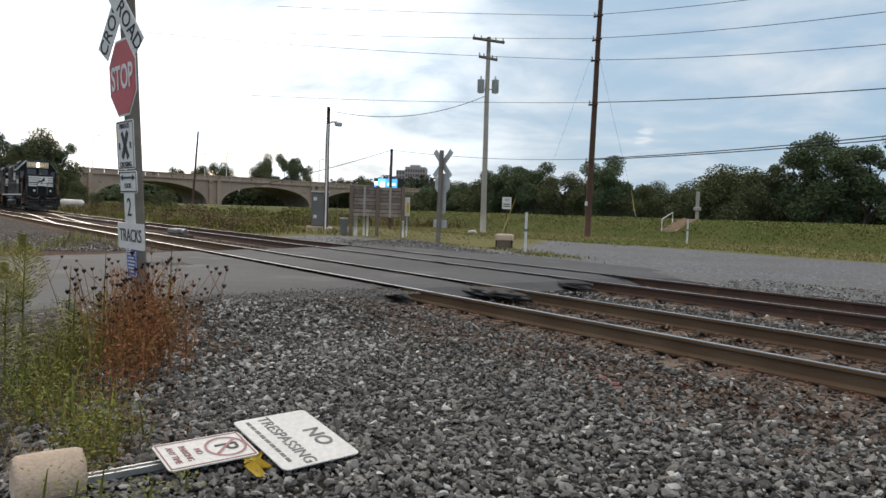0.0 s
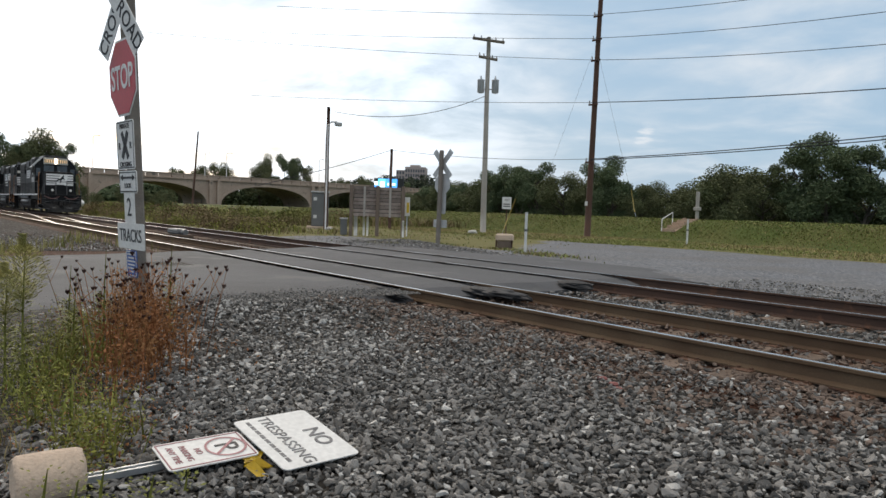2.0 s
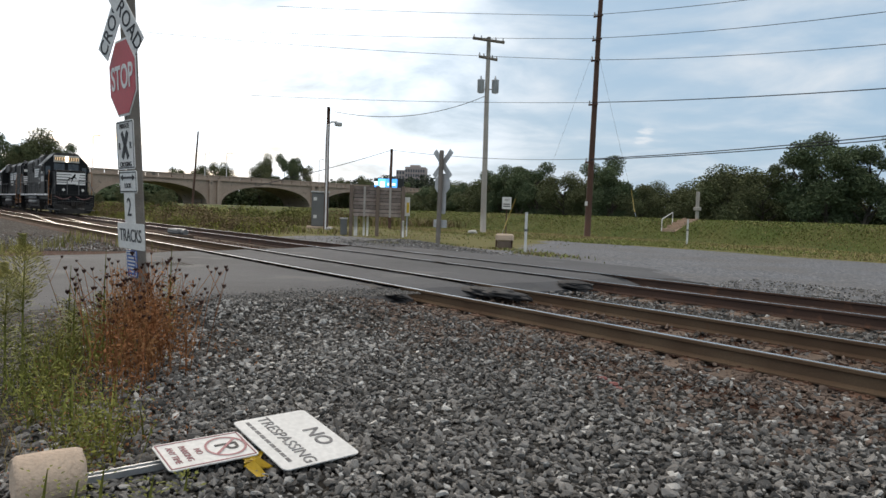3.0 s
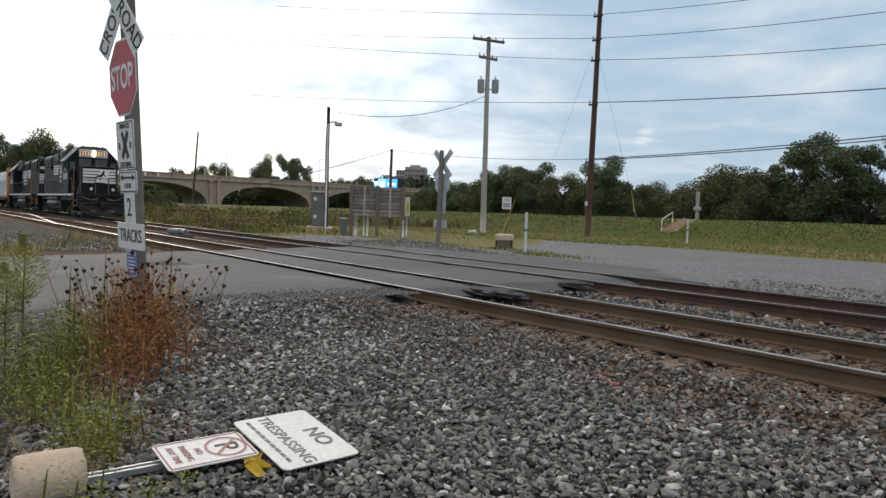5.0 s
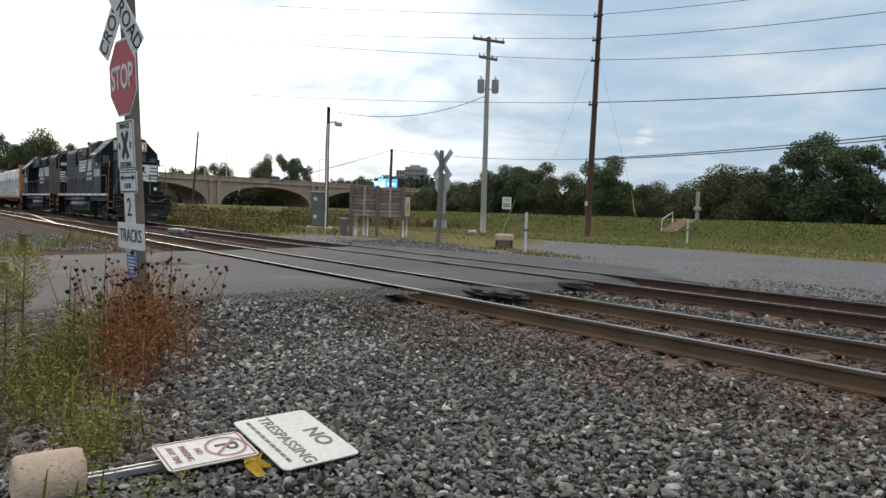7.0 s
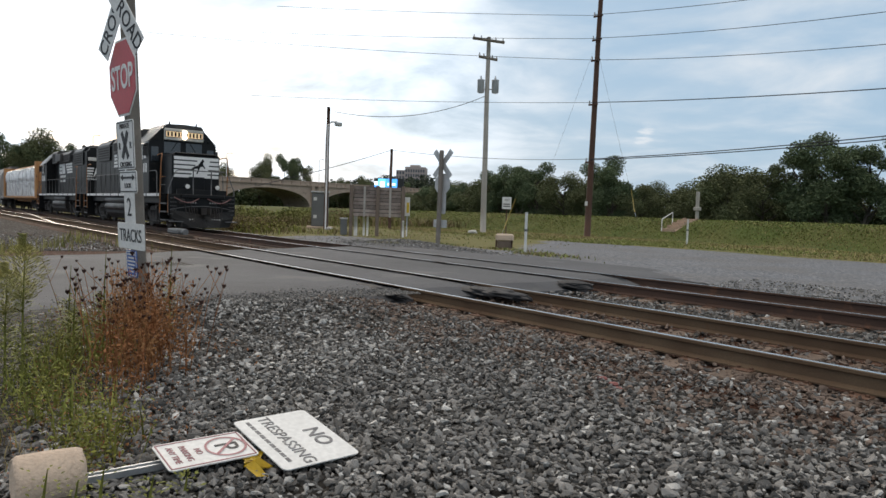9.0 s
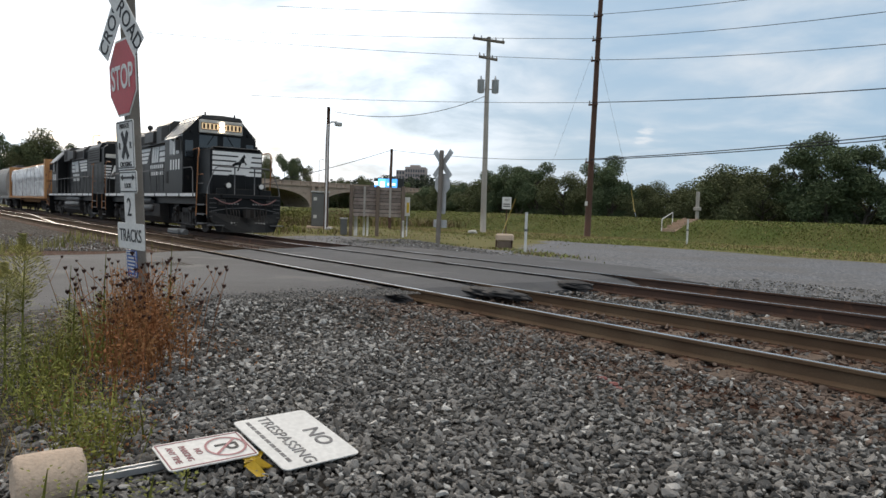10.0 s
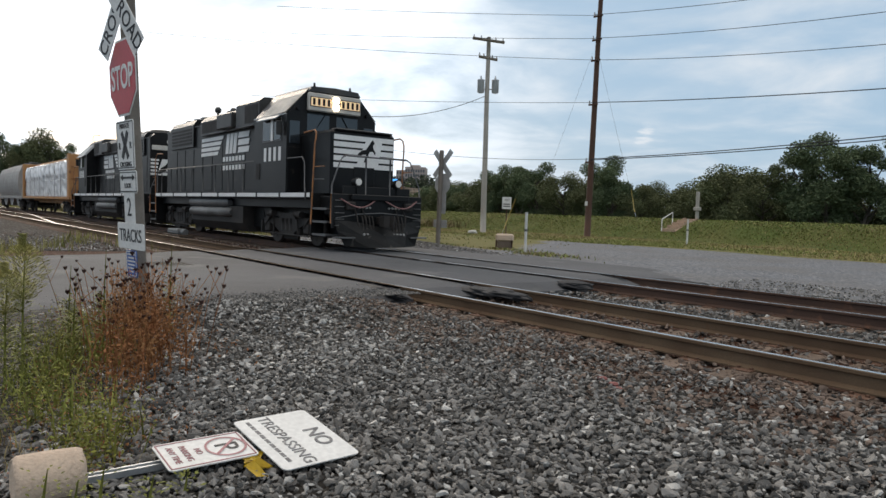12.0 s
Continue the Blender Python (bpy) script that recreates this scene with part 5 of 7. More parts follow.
def build_poles():
    # brown pole with stand-off brackets
    p = utility_pole("utility_pole", -29.1, 34.1, 17.5, 0.2, 0.13, M["brown_pole"], "tall brown wooden utility pole with cable brackets", (-0.6, 0.6))
    for z in (4.85, 8.4, 11.1, 12.35, 13.8):
        part("bracket", boxbm(-0.35, 0.35, -0.18, -0.1, z - 0.05, z + 0.05), M["brown_pole"], p)
        insulator(p, -0.3, -0.14, z + 0.05)
    part("pole_tag", boxbm(-0.14, 0.06, -0.215, -0.2, 2.15, 2.42), M["sign_white"], p, "small pale pole tag")
    # grey pole with crossarms and two transformers
    p = utility_pole("utility_pole", -35.1, 30.7, 12.95, 0.2, 0.13, M["pale_pole"], "pale weathered utility pole with crossarms and two transformers", (0.7, 0.4))
    view = math.degrees(math.atan2(0.7883, 0.6153))
    turn = pose(0, 0, 0, 0, 0, view)

    def at(x, y, z):
        return tuple(turn @ Vector((x, y, z)))

    for z, w, dz in ((12.75, 1.05, -0.25), (11.6, 0.62, -0.2)):
        for s in (-0.12, 0.12):
            bm = boxbm(-w, w, s - 0.045, s + 0.045, -0.06, 0.06, bevel=0.01, m=turn @ pose(0, 0, z, 0, math.degrees(math.atan2(-dz, 2 * w)), 0))
            part("crossarm", bm, M["grey_wood"], p)
        for u in (-0.9, -0.45, 0.45, 0.9):
            x, y, zz = at(u * w, 0.1, z - u * 0.12)
            insulator(p, x, y, zz + 0.05)
    for u in (-0.42, 0.52):
        x, y, _ = at(u, 0, 0)
        t = part("transformer", tubebm([(x, y, 9.35), (x, y, 9.4), (x, y, 10.15), (x, y, 10.2), (x, y, 10.24)], [0.18, 0.23, 0.23, 0.25, 0.12], 16), M["transformer"], p, "grey pole transformer can")
        insulator(t, x, y, 10.24)
        part("hanger", tubebm([at(0, 0, 9.6), (x, y, 9.6)], 0.04, 6), M["galvanised"], t)
    # signal pole with a light arm, a slim pipe in front of it
    p = utility_pole("signal_pole", -37.7, 20.4, 7.5, 0.13, 0.1, M["brown_pole"], "slim dark service pole with conduit and lamp", (0, 0.3))
    part("conduit", tubebm([(0.2, -0.12, 0.1), (0.22, -0.12, 6.4), (0.28, 0.06, 6.6), (0.5, 0.35, 6.62)], 0.05, 8), M["metal_back"], p, "pale conduit pipe")
    part("floodlight", boxbm(0.36, 0.66, 0.2, 0.62, 6.36, 6.6, bevel=0.05), M["metal_back"], p)
    p = utility_pole("service_pole", -39.8, 26.4, 5.6, 0.11, 0.09, M["brown_pole"], "short dark service pole", (0, 0))
    p = utility_pole("distant_pole", -120.0, 39.6, 12.5, 0.2, 0.13, M["brown_pole"], "distant leaning dark pole by the bridge", (-2.0, 5.0))
    for k, (x, y, h) in enumerate(((-186.5, 37.0, 10), (-187.5, 64.0, 8.0), (-188, 70.0, 8.5), (-192.5, 100.0, 9.0))):
        p = thing("bridge_lamp", pose(x + 3, y, 8.6), "slender lamp standard on the bridge", "street lamp", "bridge lamps")
        part("mast", tubebm([(0, 0, 0), (0, 0, h - 2.5), (0, 0.2, h - 2.1), (0, 1.2, h - 2.0)], [0.11, 0.07, 0.06, 0.05], 8), M["metal_back"], p)
        part("lamp_head", boxbm(-0.15, 0.15, 1.0, 1.6, h - 2.08, h - 1.92, bevel=0.03), M["metal_back"], p)


def cable(name, a, b, sag, r=0.022, n=14):
    a, b = Vector(a), Vector(b)
    pts = [a.lerp(b, i / n) - Vector((0, 0, sag * 4 * (i / n) * (1 - i / n))) for i in range(n + 1)]
    tagged(part("overhead_wire", tubebm(pts, r, 5), M["wire"]), "thin black overhead wire between poles", "wire", "overhead wires")


def build_wires():
    # to the next pole along the line on one side
    for z, zr, sag in ((13.55, 11.3, 0.8), (12.12, 10.1, 0.8), (10.8, 8.6, 0.8), (8.2, 6.9, 0.5), (4.72, 6.6, 0.5), (4.66, 6.33, 0.5)):
        cable("wire", (-29.1, 34.0, z), (8.0, 34.0, zr), sag, 0.026 if z < 9 else 0.017)
    # back towards the service poles on the other
    for z, e, sag in ((13.5, (-41.0, 18.5, 13.4), 0.1), (12.1, (-44.0, 18.0, 12.3), 0.12), (10.8, (-43.0, 10.0, 10.8), 0.25), (8.2, (-43.5, 18.0, 8.2), 0.15), (4.72, (-39.8, 26.4, 5.2), 0.25)):
        cable("wire", (-29.1, 34.0, z), e, sag, 0.014)
    cable("wire", (-35.1, 30.7, 8.9), (-37.4, 20.7, 6.9), 0.75, 0.02)
    cable("wire", (-39.8, 26.4, 5.2), (-37.5, 16.0, 2.3), 0.1, 0.02)
    cable("wire", (-29.0, 34.0, 11.9), (-25.6, 34.6, 0.6), 0.0, 0.006)
    cable("wire", (-29.2, 34.0, 11.2), (-33.5, 33.4, 0.4), 0.0, 0.006)


def small_things():
    # back of the wooden notice board on posts
    b = thing("notice_board", pose(-28.4, 18.1, -0.15), "back of a weathered wooden notice board on posts", "sign board")
    d = Vector((0.93, 1.55, 0)).normalized()
    rz = math.degrees(math.atan2(d.y, d.x))
    b.matrix_basis = pose(-28.4, 18.1, -0.15, 0, 0, rz)
    for x in (-1.22, 0.02, 1.24):
        part("post", boxbm(x - 0.085, x + 0.085, -0.08, 0.08, 0, 2.45, bevel=0.02), M["post_wood"], b, "square brown-grey post")
    wob = random.Random(6)
    for k in range(8):
        z = 0.98 + k * 0.178
        for x0, x1 in ((-1.13, -0.06), (0.10, 1.15)):
            part("plank", boxbm(x0 + wob.uniform(-0.02, 0.02), x1 + wob.uniform(-0.02, 0.02), 0.1, 0.13, z, z + wob.uniform(0.142, 0.16), bevel=0.006, m=pose(0, 0, 0, 0, wob.uniform(-0.25, 0.25), 0)), M["plank"], b)
    part("backing", boxbm(-1.1, 1.12, 0.134, 0.15, 0.97, 2.39), M["sign_black"], b, "dark back of the painted face")
    for x in (-0.6, 0.62):
        part("batten", boxbm(x - 0.05, x + 0.05, 0.05, 0.1, 0.95, 2.4), M["pale_pole"], b)
    # signal cabinet
    c = thing("signal_cabinet", pose(-39.0, 20.7, -0.2, 0, 0, 62), "grey steel signal cabinet on a concrete pad", "equipment cabinet")
    part("pad", boxbm(-0.8, 0.8, -0.7, 0.7, 0, 0.22, bevel=0.02), M["concrete"], c)
    part("housing", boxbm(-0.52, 0.52, -0.4, 0.4, 0.22, 2.28, bevel=0.02), M["iron_grey"], c)
    part("lid", boxbm(-0.58, 0.58, -0.46, 0.46, 2.28, 2.38, bevel=0.02), M["metal_back"], c)
    part("door", boxbm(-0.47, 0.47, -0.425, -0.4, 0.3, 2.22, bevel=0.008), M["iron_grey"], c)
    for z in (0.72, 1.8):
        part("notice", boxbm(-0.4, -0.2, -0.435, -0.425, z, z + 0.2), M["sign_white"], c)
    part("handle", boxbm(0.3, 0.34, -0.46, -0.425, 1.1, 1.35), M["galvanised"], c)
    y_ = thing("crossing_gate_marker", pose(-27.9, 19.5, -0.15, 0, 0, 50), "narrow white and yellow marker panel on a post", "marker post")
    part("post", tubebm([(0, 0.03, 0), (0, 0.03, 1.9)], 0.03, 8), M["galvanised"], y_)
    part("panel", boxbm(-0.13, 0.13, -0.02, 0.0, 1.05, 1.95), M["sign_white"], y_)
    part("stripe", boxbm(-0.02, 0.1, -0.03, -0.02, 1.2, 1.7), M["yellow"], y_)
    # small junction box and marker pipes
    j = thing("junction_box", pose(-29.6, 17.0, -0.2, 0, 0, 60), "small grey junction box on a post", "equipment box")
    part("housing", boxbm(-0.16, 0.16, -0.14, 0.14, 0.1, 0.85, bevel=0.02), M["iron_grey"], j)
    part("lid", boxbm(-0.2, 0.2, -0.18, 0.18, 0.85, 0.92, bevel=0.02), M["metal_back"], j)
    part("leg", tubebm([(0, 0, -0.1), (0, 0, 0.12)], 0.05, 8), M["galvanised"], j)
    for x, y, h, r in ((-29.5, 17.6, 0.95, 0.085), (-29.4, 18.0, 0.95, 0.05), (-28.9, 17.9, 1.0, 0.05), (-27.2, 18.8, 0.75, 0.05)):
        p = thing("marker_pipe", pose(x, y, ground_z(x, y) - 0.1), "white capped marker pipe standing in gravel", "marker post", "marker pipes")
        part("pipe", tubebm([(0, 0, 0), (0, 0, h + 0.1)], r, 10), M["white_post"], p)
        part("cap", tubebm([(0, 0, h + 0.1), (0, 0, h + 0.14)], [r * 1.15, r * 0.8], 10), M["white_post"], p)
    for x, y, h in ((-16.7, 16.5, 1.33), (-20.95, 32.4, 1.28)):
        p = thing("marker_post", pose(x, y, ground_z(x, y) - 0.1), "white flexible marker post beside the gravel road", "marker post", "marker posts")
        part("post", boxbm(-0.045, 0.045, -0.03, 0.03, 0, h + 0.1, bevel=0.012), M["white_post"], p)
        part("band", boxbm(-0.047, 0.047, -0.032, 0.032, h * 0.62, h * 0.68), M["grey_rail"], p)
        part("tip", boxbm(-0.05, 0.05, -0.035, 0.035, h + 0.09, h + 0.13, bevel=0.01), M["metal_back"], p)
    # far no-trespassing sign
    s = thing("warning_sign", pose(-30.85, 28.8, -0.15, 0, 0, 40), "small white warning sign on a thin post", "road sign")
    part("post", tubebm([(0, 0.03, 0), (0, 0.03, 2.3)], 0.035, 8), M["brown_pole"], s)
    q = panel(s, "plate", 0, 1.95, 0.55, 0.72, -0.02, M["sign_white"])
    letters("NO", 0.17, upright(0, -0.026, 2.13), M["print_grey"], q)
    for k in range(2):
        part("word_bar", boxbm(-0.2, 0.2, -0.03, -0.024, 1.72 + k * 0.13, 1.79 + k * 0.13), M["print_grey"], q)
    # concrete block with a cable spool lying on it
    k_ = thing("culvert_block", pose(-18.9, 17.6, -0.2, 0, 0, 48), "low tan concrete block with a dark opening", "concrete block")
    part("top", boxbm(-0.33, 0.33, -0.3, 0.3, 0.36, 0.62, bevel=0.05), M["concrete"], k_)
    part("body", boxbm(-0.26, 0.26, -0.24, 0.24, 0.0, 0.37, bevel=0.03), M["post_wood"], k_)
    for u in (-0.3, 0.26):
        part("foot", tubebm([(u, -0.28, 0.0), (u, -0.3, 0.4)], 0.035, 6), M["brown_pole"], k_)
    # wooden steps with a rail on the levee
    st = thing("levee_steps", pose(-25.7, 38.6, 0.0, 0, 0, 0), "bare wooden steps with handrail climbing the levee", "steps")
    for i in range(5):
        y, z = -0.7 + i * 0.5, ground_z(-25.7, 38.6 - 0.7 + i * 0.5)
        part("tread", boxbm(-0.42, 0.42, y - 0.25, y + 0.25, z - 0.12, z + 0.1), M["new_wood"], st)
    for s_ in (-0.62, 0.62):
        part("stringer", tubebm([(s_ * 0.72, -0.9, ground_z(-25.7, 37.7) + 0.02), (s_ * 0.72, 1.5, ground_z(-25.7, 40.1) + 0.1)], 0.05, 6), M["new_wood"], st)
    z0, z1 = ground_z(-25.7, 37.7), ground_z(-25.7, 38.8)
    part("handrail", tubebm([(-0.5, -0.9, z0), (-0.5, -0.9, z0 + 0.75), (-0.5, 0.2, z1 + 0.75), (-0.5, 0.2, z1)], 0.035, 6), M["white_post"], st)
    p = thing("levee_post", pose(-28.4, 45.0, ground_z(-28.4, 45) - 0.1), "pale wooden post with a small box on the levee", "post")
    part("post", boxbm(-0.1, 0.1, -0.1, 0.1, 0, 2.1, bevel=0.02), M["pale_pole"], p)
    part("box", boxbm(-0.2, 0.2, -0.2, 0.2, 0.75, 1.0, bevel=0.03), M["pale_pole"], p)
    # guy markers
    for x, y, dx in ((-29.3, 27.2, 0.75), (-31.5, 42.0, -0.5)):
        p = thing("guy_marker", pose(x, y, ground_z(x, y) - 0.1), "slanting yellow guy-wire guard", "guy guard", "guy guards")
        part("tube", tubebm([(0, 0, 0.5), (dx, 0.1, 2.2)], 0.032, 6), M["dull_yellow"], p)
        part("anchor", tubebm([(-dx * 0.35, 0, 0), (0, 0, 0.5)], 0.02, 5), M["galvanised"], p)
    rng = random.Random(9)
    for x, y, r in ((-32.7, 27.8, 0.27), (-20.4, 15.2, 0.14), (-36.5, 20.0, 0.2)):
        bm = bmesh.new()
        bmesh.ops.create_icosphere(bm, subdivisions=3, radius=r)
        for v in bm.verts:
            v.co *= 1 + 0.3 * noise.noise(v.co * (1.4 / r) + Vector((x, 0, 0)))
            v.co.z *= 0.55
        o = part("boulder", bm, M["pale_stone"], smooth=True)
        o.matrix_basis = pose(x, y, ground_z(x, y) + r * 0.25)
        tagged(o, "pale boulder lying in the grass", "rock", "boulders")
    # switch machine between the tracks, beyond the road
    s = thing("switch_machine", pose(-29.0, 9.0, -0.2, 0, 0, 3), "low grey switch machine bolted beside the rail", "switch machine")
    part("base", boxbm(-0.9, 0.9, -0.3, 0.3, 0, 0.12, bevel=0.02), M["tie"], s)
    part("housing", boxbm(-0.6, 0.5, -0.22, 0.22, 0.12, 0.34, bevel=0.05), M["iron_grey"], s)
    part("motor", tubebm([(0.45, 0, 0.22), (0.85, 0, 0.22)], 0.12, 12), M["iron_grey"], s)
    part("rod", tubebm([(-0.2, -0.3, 0.08), (-0.2, -1.6, 0.08)], 0.03, 6), M["rail_side"], s)
    # storage tank beyond the line
    t = thing("storage_tank", pose(-96, 17.0, 0.0, 0, 0, 52), "white horizontal storage tank far beside the line", "tank")
    part("shell", tubebm([(-1.5, 0, 0.75), (-1.2, 0, 0.75), (1.2, 0, 0.75), (1.42, 0, 0.75), (1.5, 0, 0.75)], [0.3, 0.46, 0.46, 0.3, 0.08], 18), M["tank"], t)
    for x in (-0.8, 0.8):
        part("saddle", boxbm(x - 0.15, x + 0.15, -0.5, 0.5, -0.2, 0.6), M["concrete"], t)
    # faded red marking paint on two stones of the ballast
    for x, y in ((-3.79, 4.73), (-3.5, 4.56), (-3.62, 4.66)):
        bm = bmesh.new()
        bmesh.ops.create_icosphere(bm, subdivisions=2, radius=0.035)
        for v in bm.verts:
            v.co = Vector((v.co.x * 1.3, v.co.y, v.co.z * 0.5)) * (1 + 0.4 * noise.noise(v.co * 30 + Vector((x, y, 0))))
        o = part("painted_stone", bm, M["red_dirt"])
        o.matrix_basis = pose(x, y, ground_z(x, y) + 0.02)
        tagged(o, "stone with faded red marking paint", "stone", "painted stones")


crossing_sign_post()
far_crossbuck()
fallen_sign()
build_poles()
build_wires()
small_things()


# ---------------------------------------------------------------- distance
M.update({
    "leaf_a": mat("dark_summer_leaves", (0.125, 0.158, 0.082), 0.85, vary=(0.092, 0.125, 0.066), scale=0.5, fine=5, bump=0.0, island=0.3, spec=0.2),
    "leaf_b": mat("olive_leaves", (0.135, 0.155, 0.076), 0.85, vary=(0.12, 0.126, 0.062), scale=0.5, fine=5, bump=0.0, island=0.3, spec=0.2),
    # distance haze is put into this greyed leaf colour
    "leaf_far": mat("haze_tinted_far_leaves", (0.075, 0.088, 0.06), 0.85, vary=(0.06, 0.07, 0.05), scale=0.2, fine=2, bump=0.0, island=0.35, spec=0.1),
    "bark": mat("grey_bark", (0.1, 0.085, 0.07), 0.95, scale=3, fine=30, bump=0.5),
    # tan brick, paled so its colour carries the distance haze
    "tower": mat("haze_paled_tower_brick", (0.48, 0.41, 0.38), 0.9, scale=0.1, fine=2, bump=0.0),
    "tower_glass": mat("dark_tower_windows", (0.1, 0.11, 0.13), 0.3, scale=1, fine=4, bump=0.0),
    "ochre": mat("ochre_wall", (0.5, 0.4, 0.17), 0.85, scale=0.3, fine=4, bump=0.0),
    "screen_white": glow_mat("lit_screen_white", (0.8, 0.92, 1.0), 1.6),
    "screen_blue": glow_mat("lit_screen_blue", (0.08, 0.35, 0.9), 1.5),
    "screen_cyan": glow_mat("lit_screen_cyan", (0.15, 0.65, 1.0), 1.4),
})


def leaf_mesh(blobs, count, size, rng, flat=0.0):
    """Small folded leaf sprays scattered through overlapping clumps (x, y, z, r)."""
    weights = [b[3] ** 2 for b in blobs]
    vs, fs = [], []
    for _ in range(count):
        x, y, z, r = rng.choices(blobs, weights)[0]
        d = Vector((rng.gauss(0, 1), rng.gauss(0, 1), rng.gauss(0, 1))).normalized()
        rad = r * (rng.random() ** 0.45) * (1 + 0.22 * noise.noise(d * 2.3 + Vector((x, y, z))))
        c = Vector((x, y, z)) + Vector((d.x, d.y, d.z * 0.82)) * rad
        u = Vector((rng.gauss(0, 1), rng.gauss(0, 1), rng.gauss(0, 0.7))).normalized()
        w = u.cross(Vector((rng.gauss(0, 1), rng.gauss(0, 1), rng.gauss(0, 1)))).normalized()
        s = size * rng.uniform(0.55, 1.35)
        i = len(vs)
        vs += [c - u * s, c + w * s * 0.55, c + u * s, c - w * s * 0.5 + u.cross(w) * s * 0.25]
        fs.append((i, i + 1, i + 2, i + 3))
    return vs, fs


def tree_mesh(seed, h, spread, count, size, leaf, label):
    """A tapered trunk with limbs and a crown of many leaf sprays, uneven and open."""
    rng = random.Random(seed)
    t = thing("tree", pose(0, 0, 0), label, "tree", "riverside trees")
    bm = bmesh.new()
    bend = [(0.12 * h * 0.1 * rng.uniform(-1, 1) * k, 0.012 * h * rng.uniform(-1, 1) * k, h * 0.8 * k / 5) for k in range(6)]
    tube(bm, bend, [h * 0.024 * (1 - k * 0.15) for k in range(6)], 8)
    blobs = []
    n = 15
    for k in range(n):
        f = 0.22 + 0.72 * (k + rng.random()) / n
        z = h * f
        a = rng.uniform(0, 6.28)
        reach = spread * (0.35 + 0.65 * math.sin(min(1, max(0.08, (f - 0.12) / 0.88)) * math.pi) ** 0.6) * rng.uniform(0.35, 0.95)
        end = Vector((math.cos(a) * reach, math.sin(a) * reach, z + rng.uniform(0, 0.08) * h))
        base = Vector((0, 0, max(0.12 * h, z - 0.16 * h)))
        tube(bm, [base, base.lerp(end, 0.5) + Vector((0, 0, -0.02 * h)), end], [h * 0.011, h * 0.007, h * 0.003], 5, cap=False)
        blobs.append((end.x, end.y, end.z, spread * rng.uniform(0.26, 0.46)))
    blobs.append((0, 0, h * 0.9, spread * 0.34))
    part("trunk", bm, M["bark"], t)
    vs, fs = leaf_mesh(blobs, count, size, rng)
    me = bpy.data.meshes.new("crown")
    me.from_pydata([tuple(v) for v in vs], [], fs)
    me.materials.append(leaf)
    c = new("crown", me)
    c.parent = t
    return t


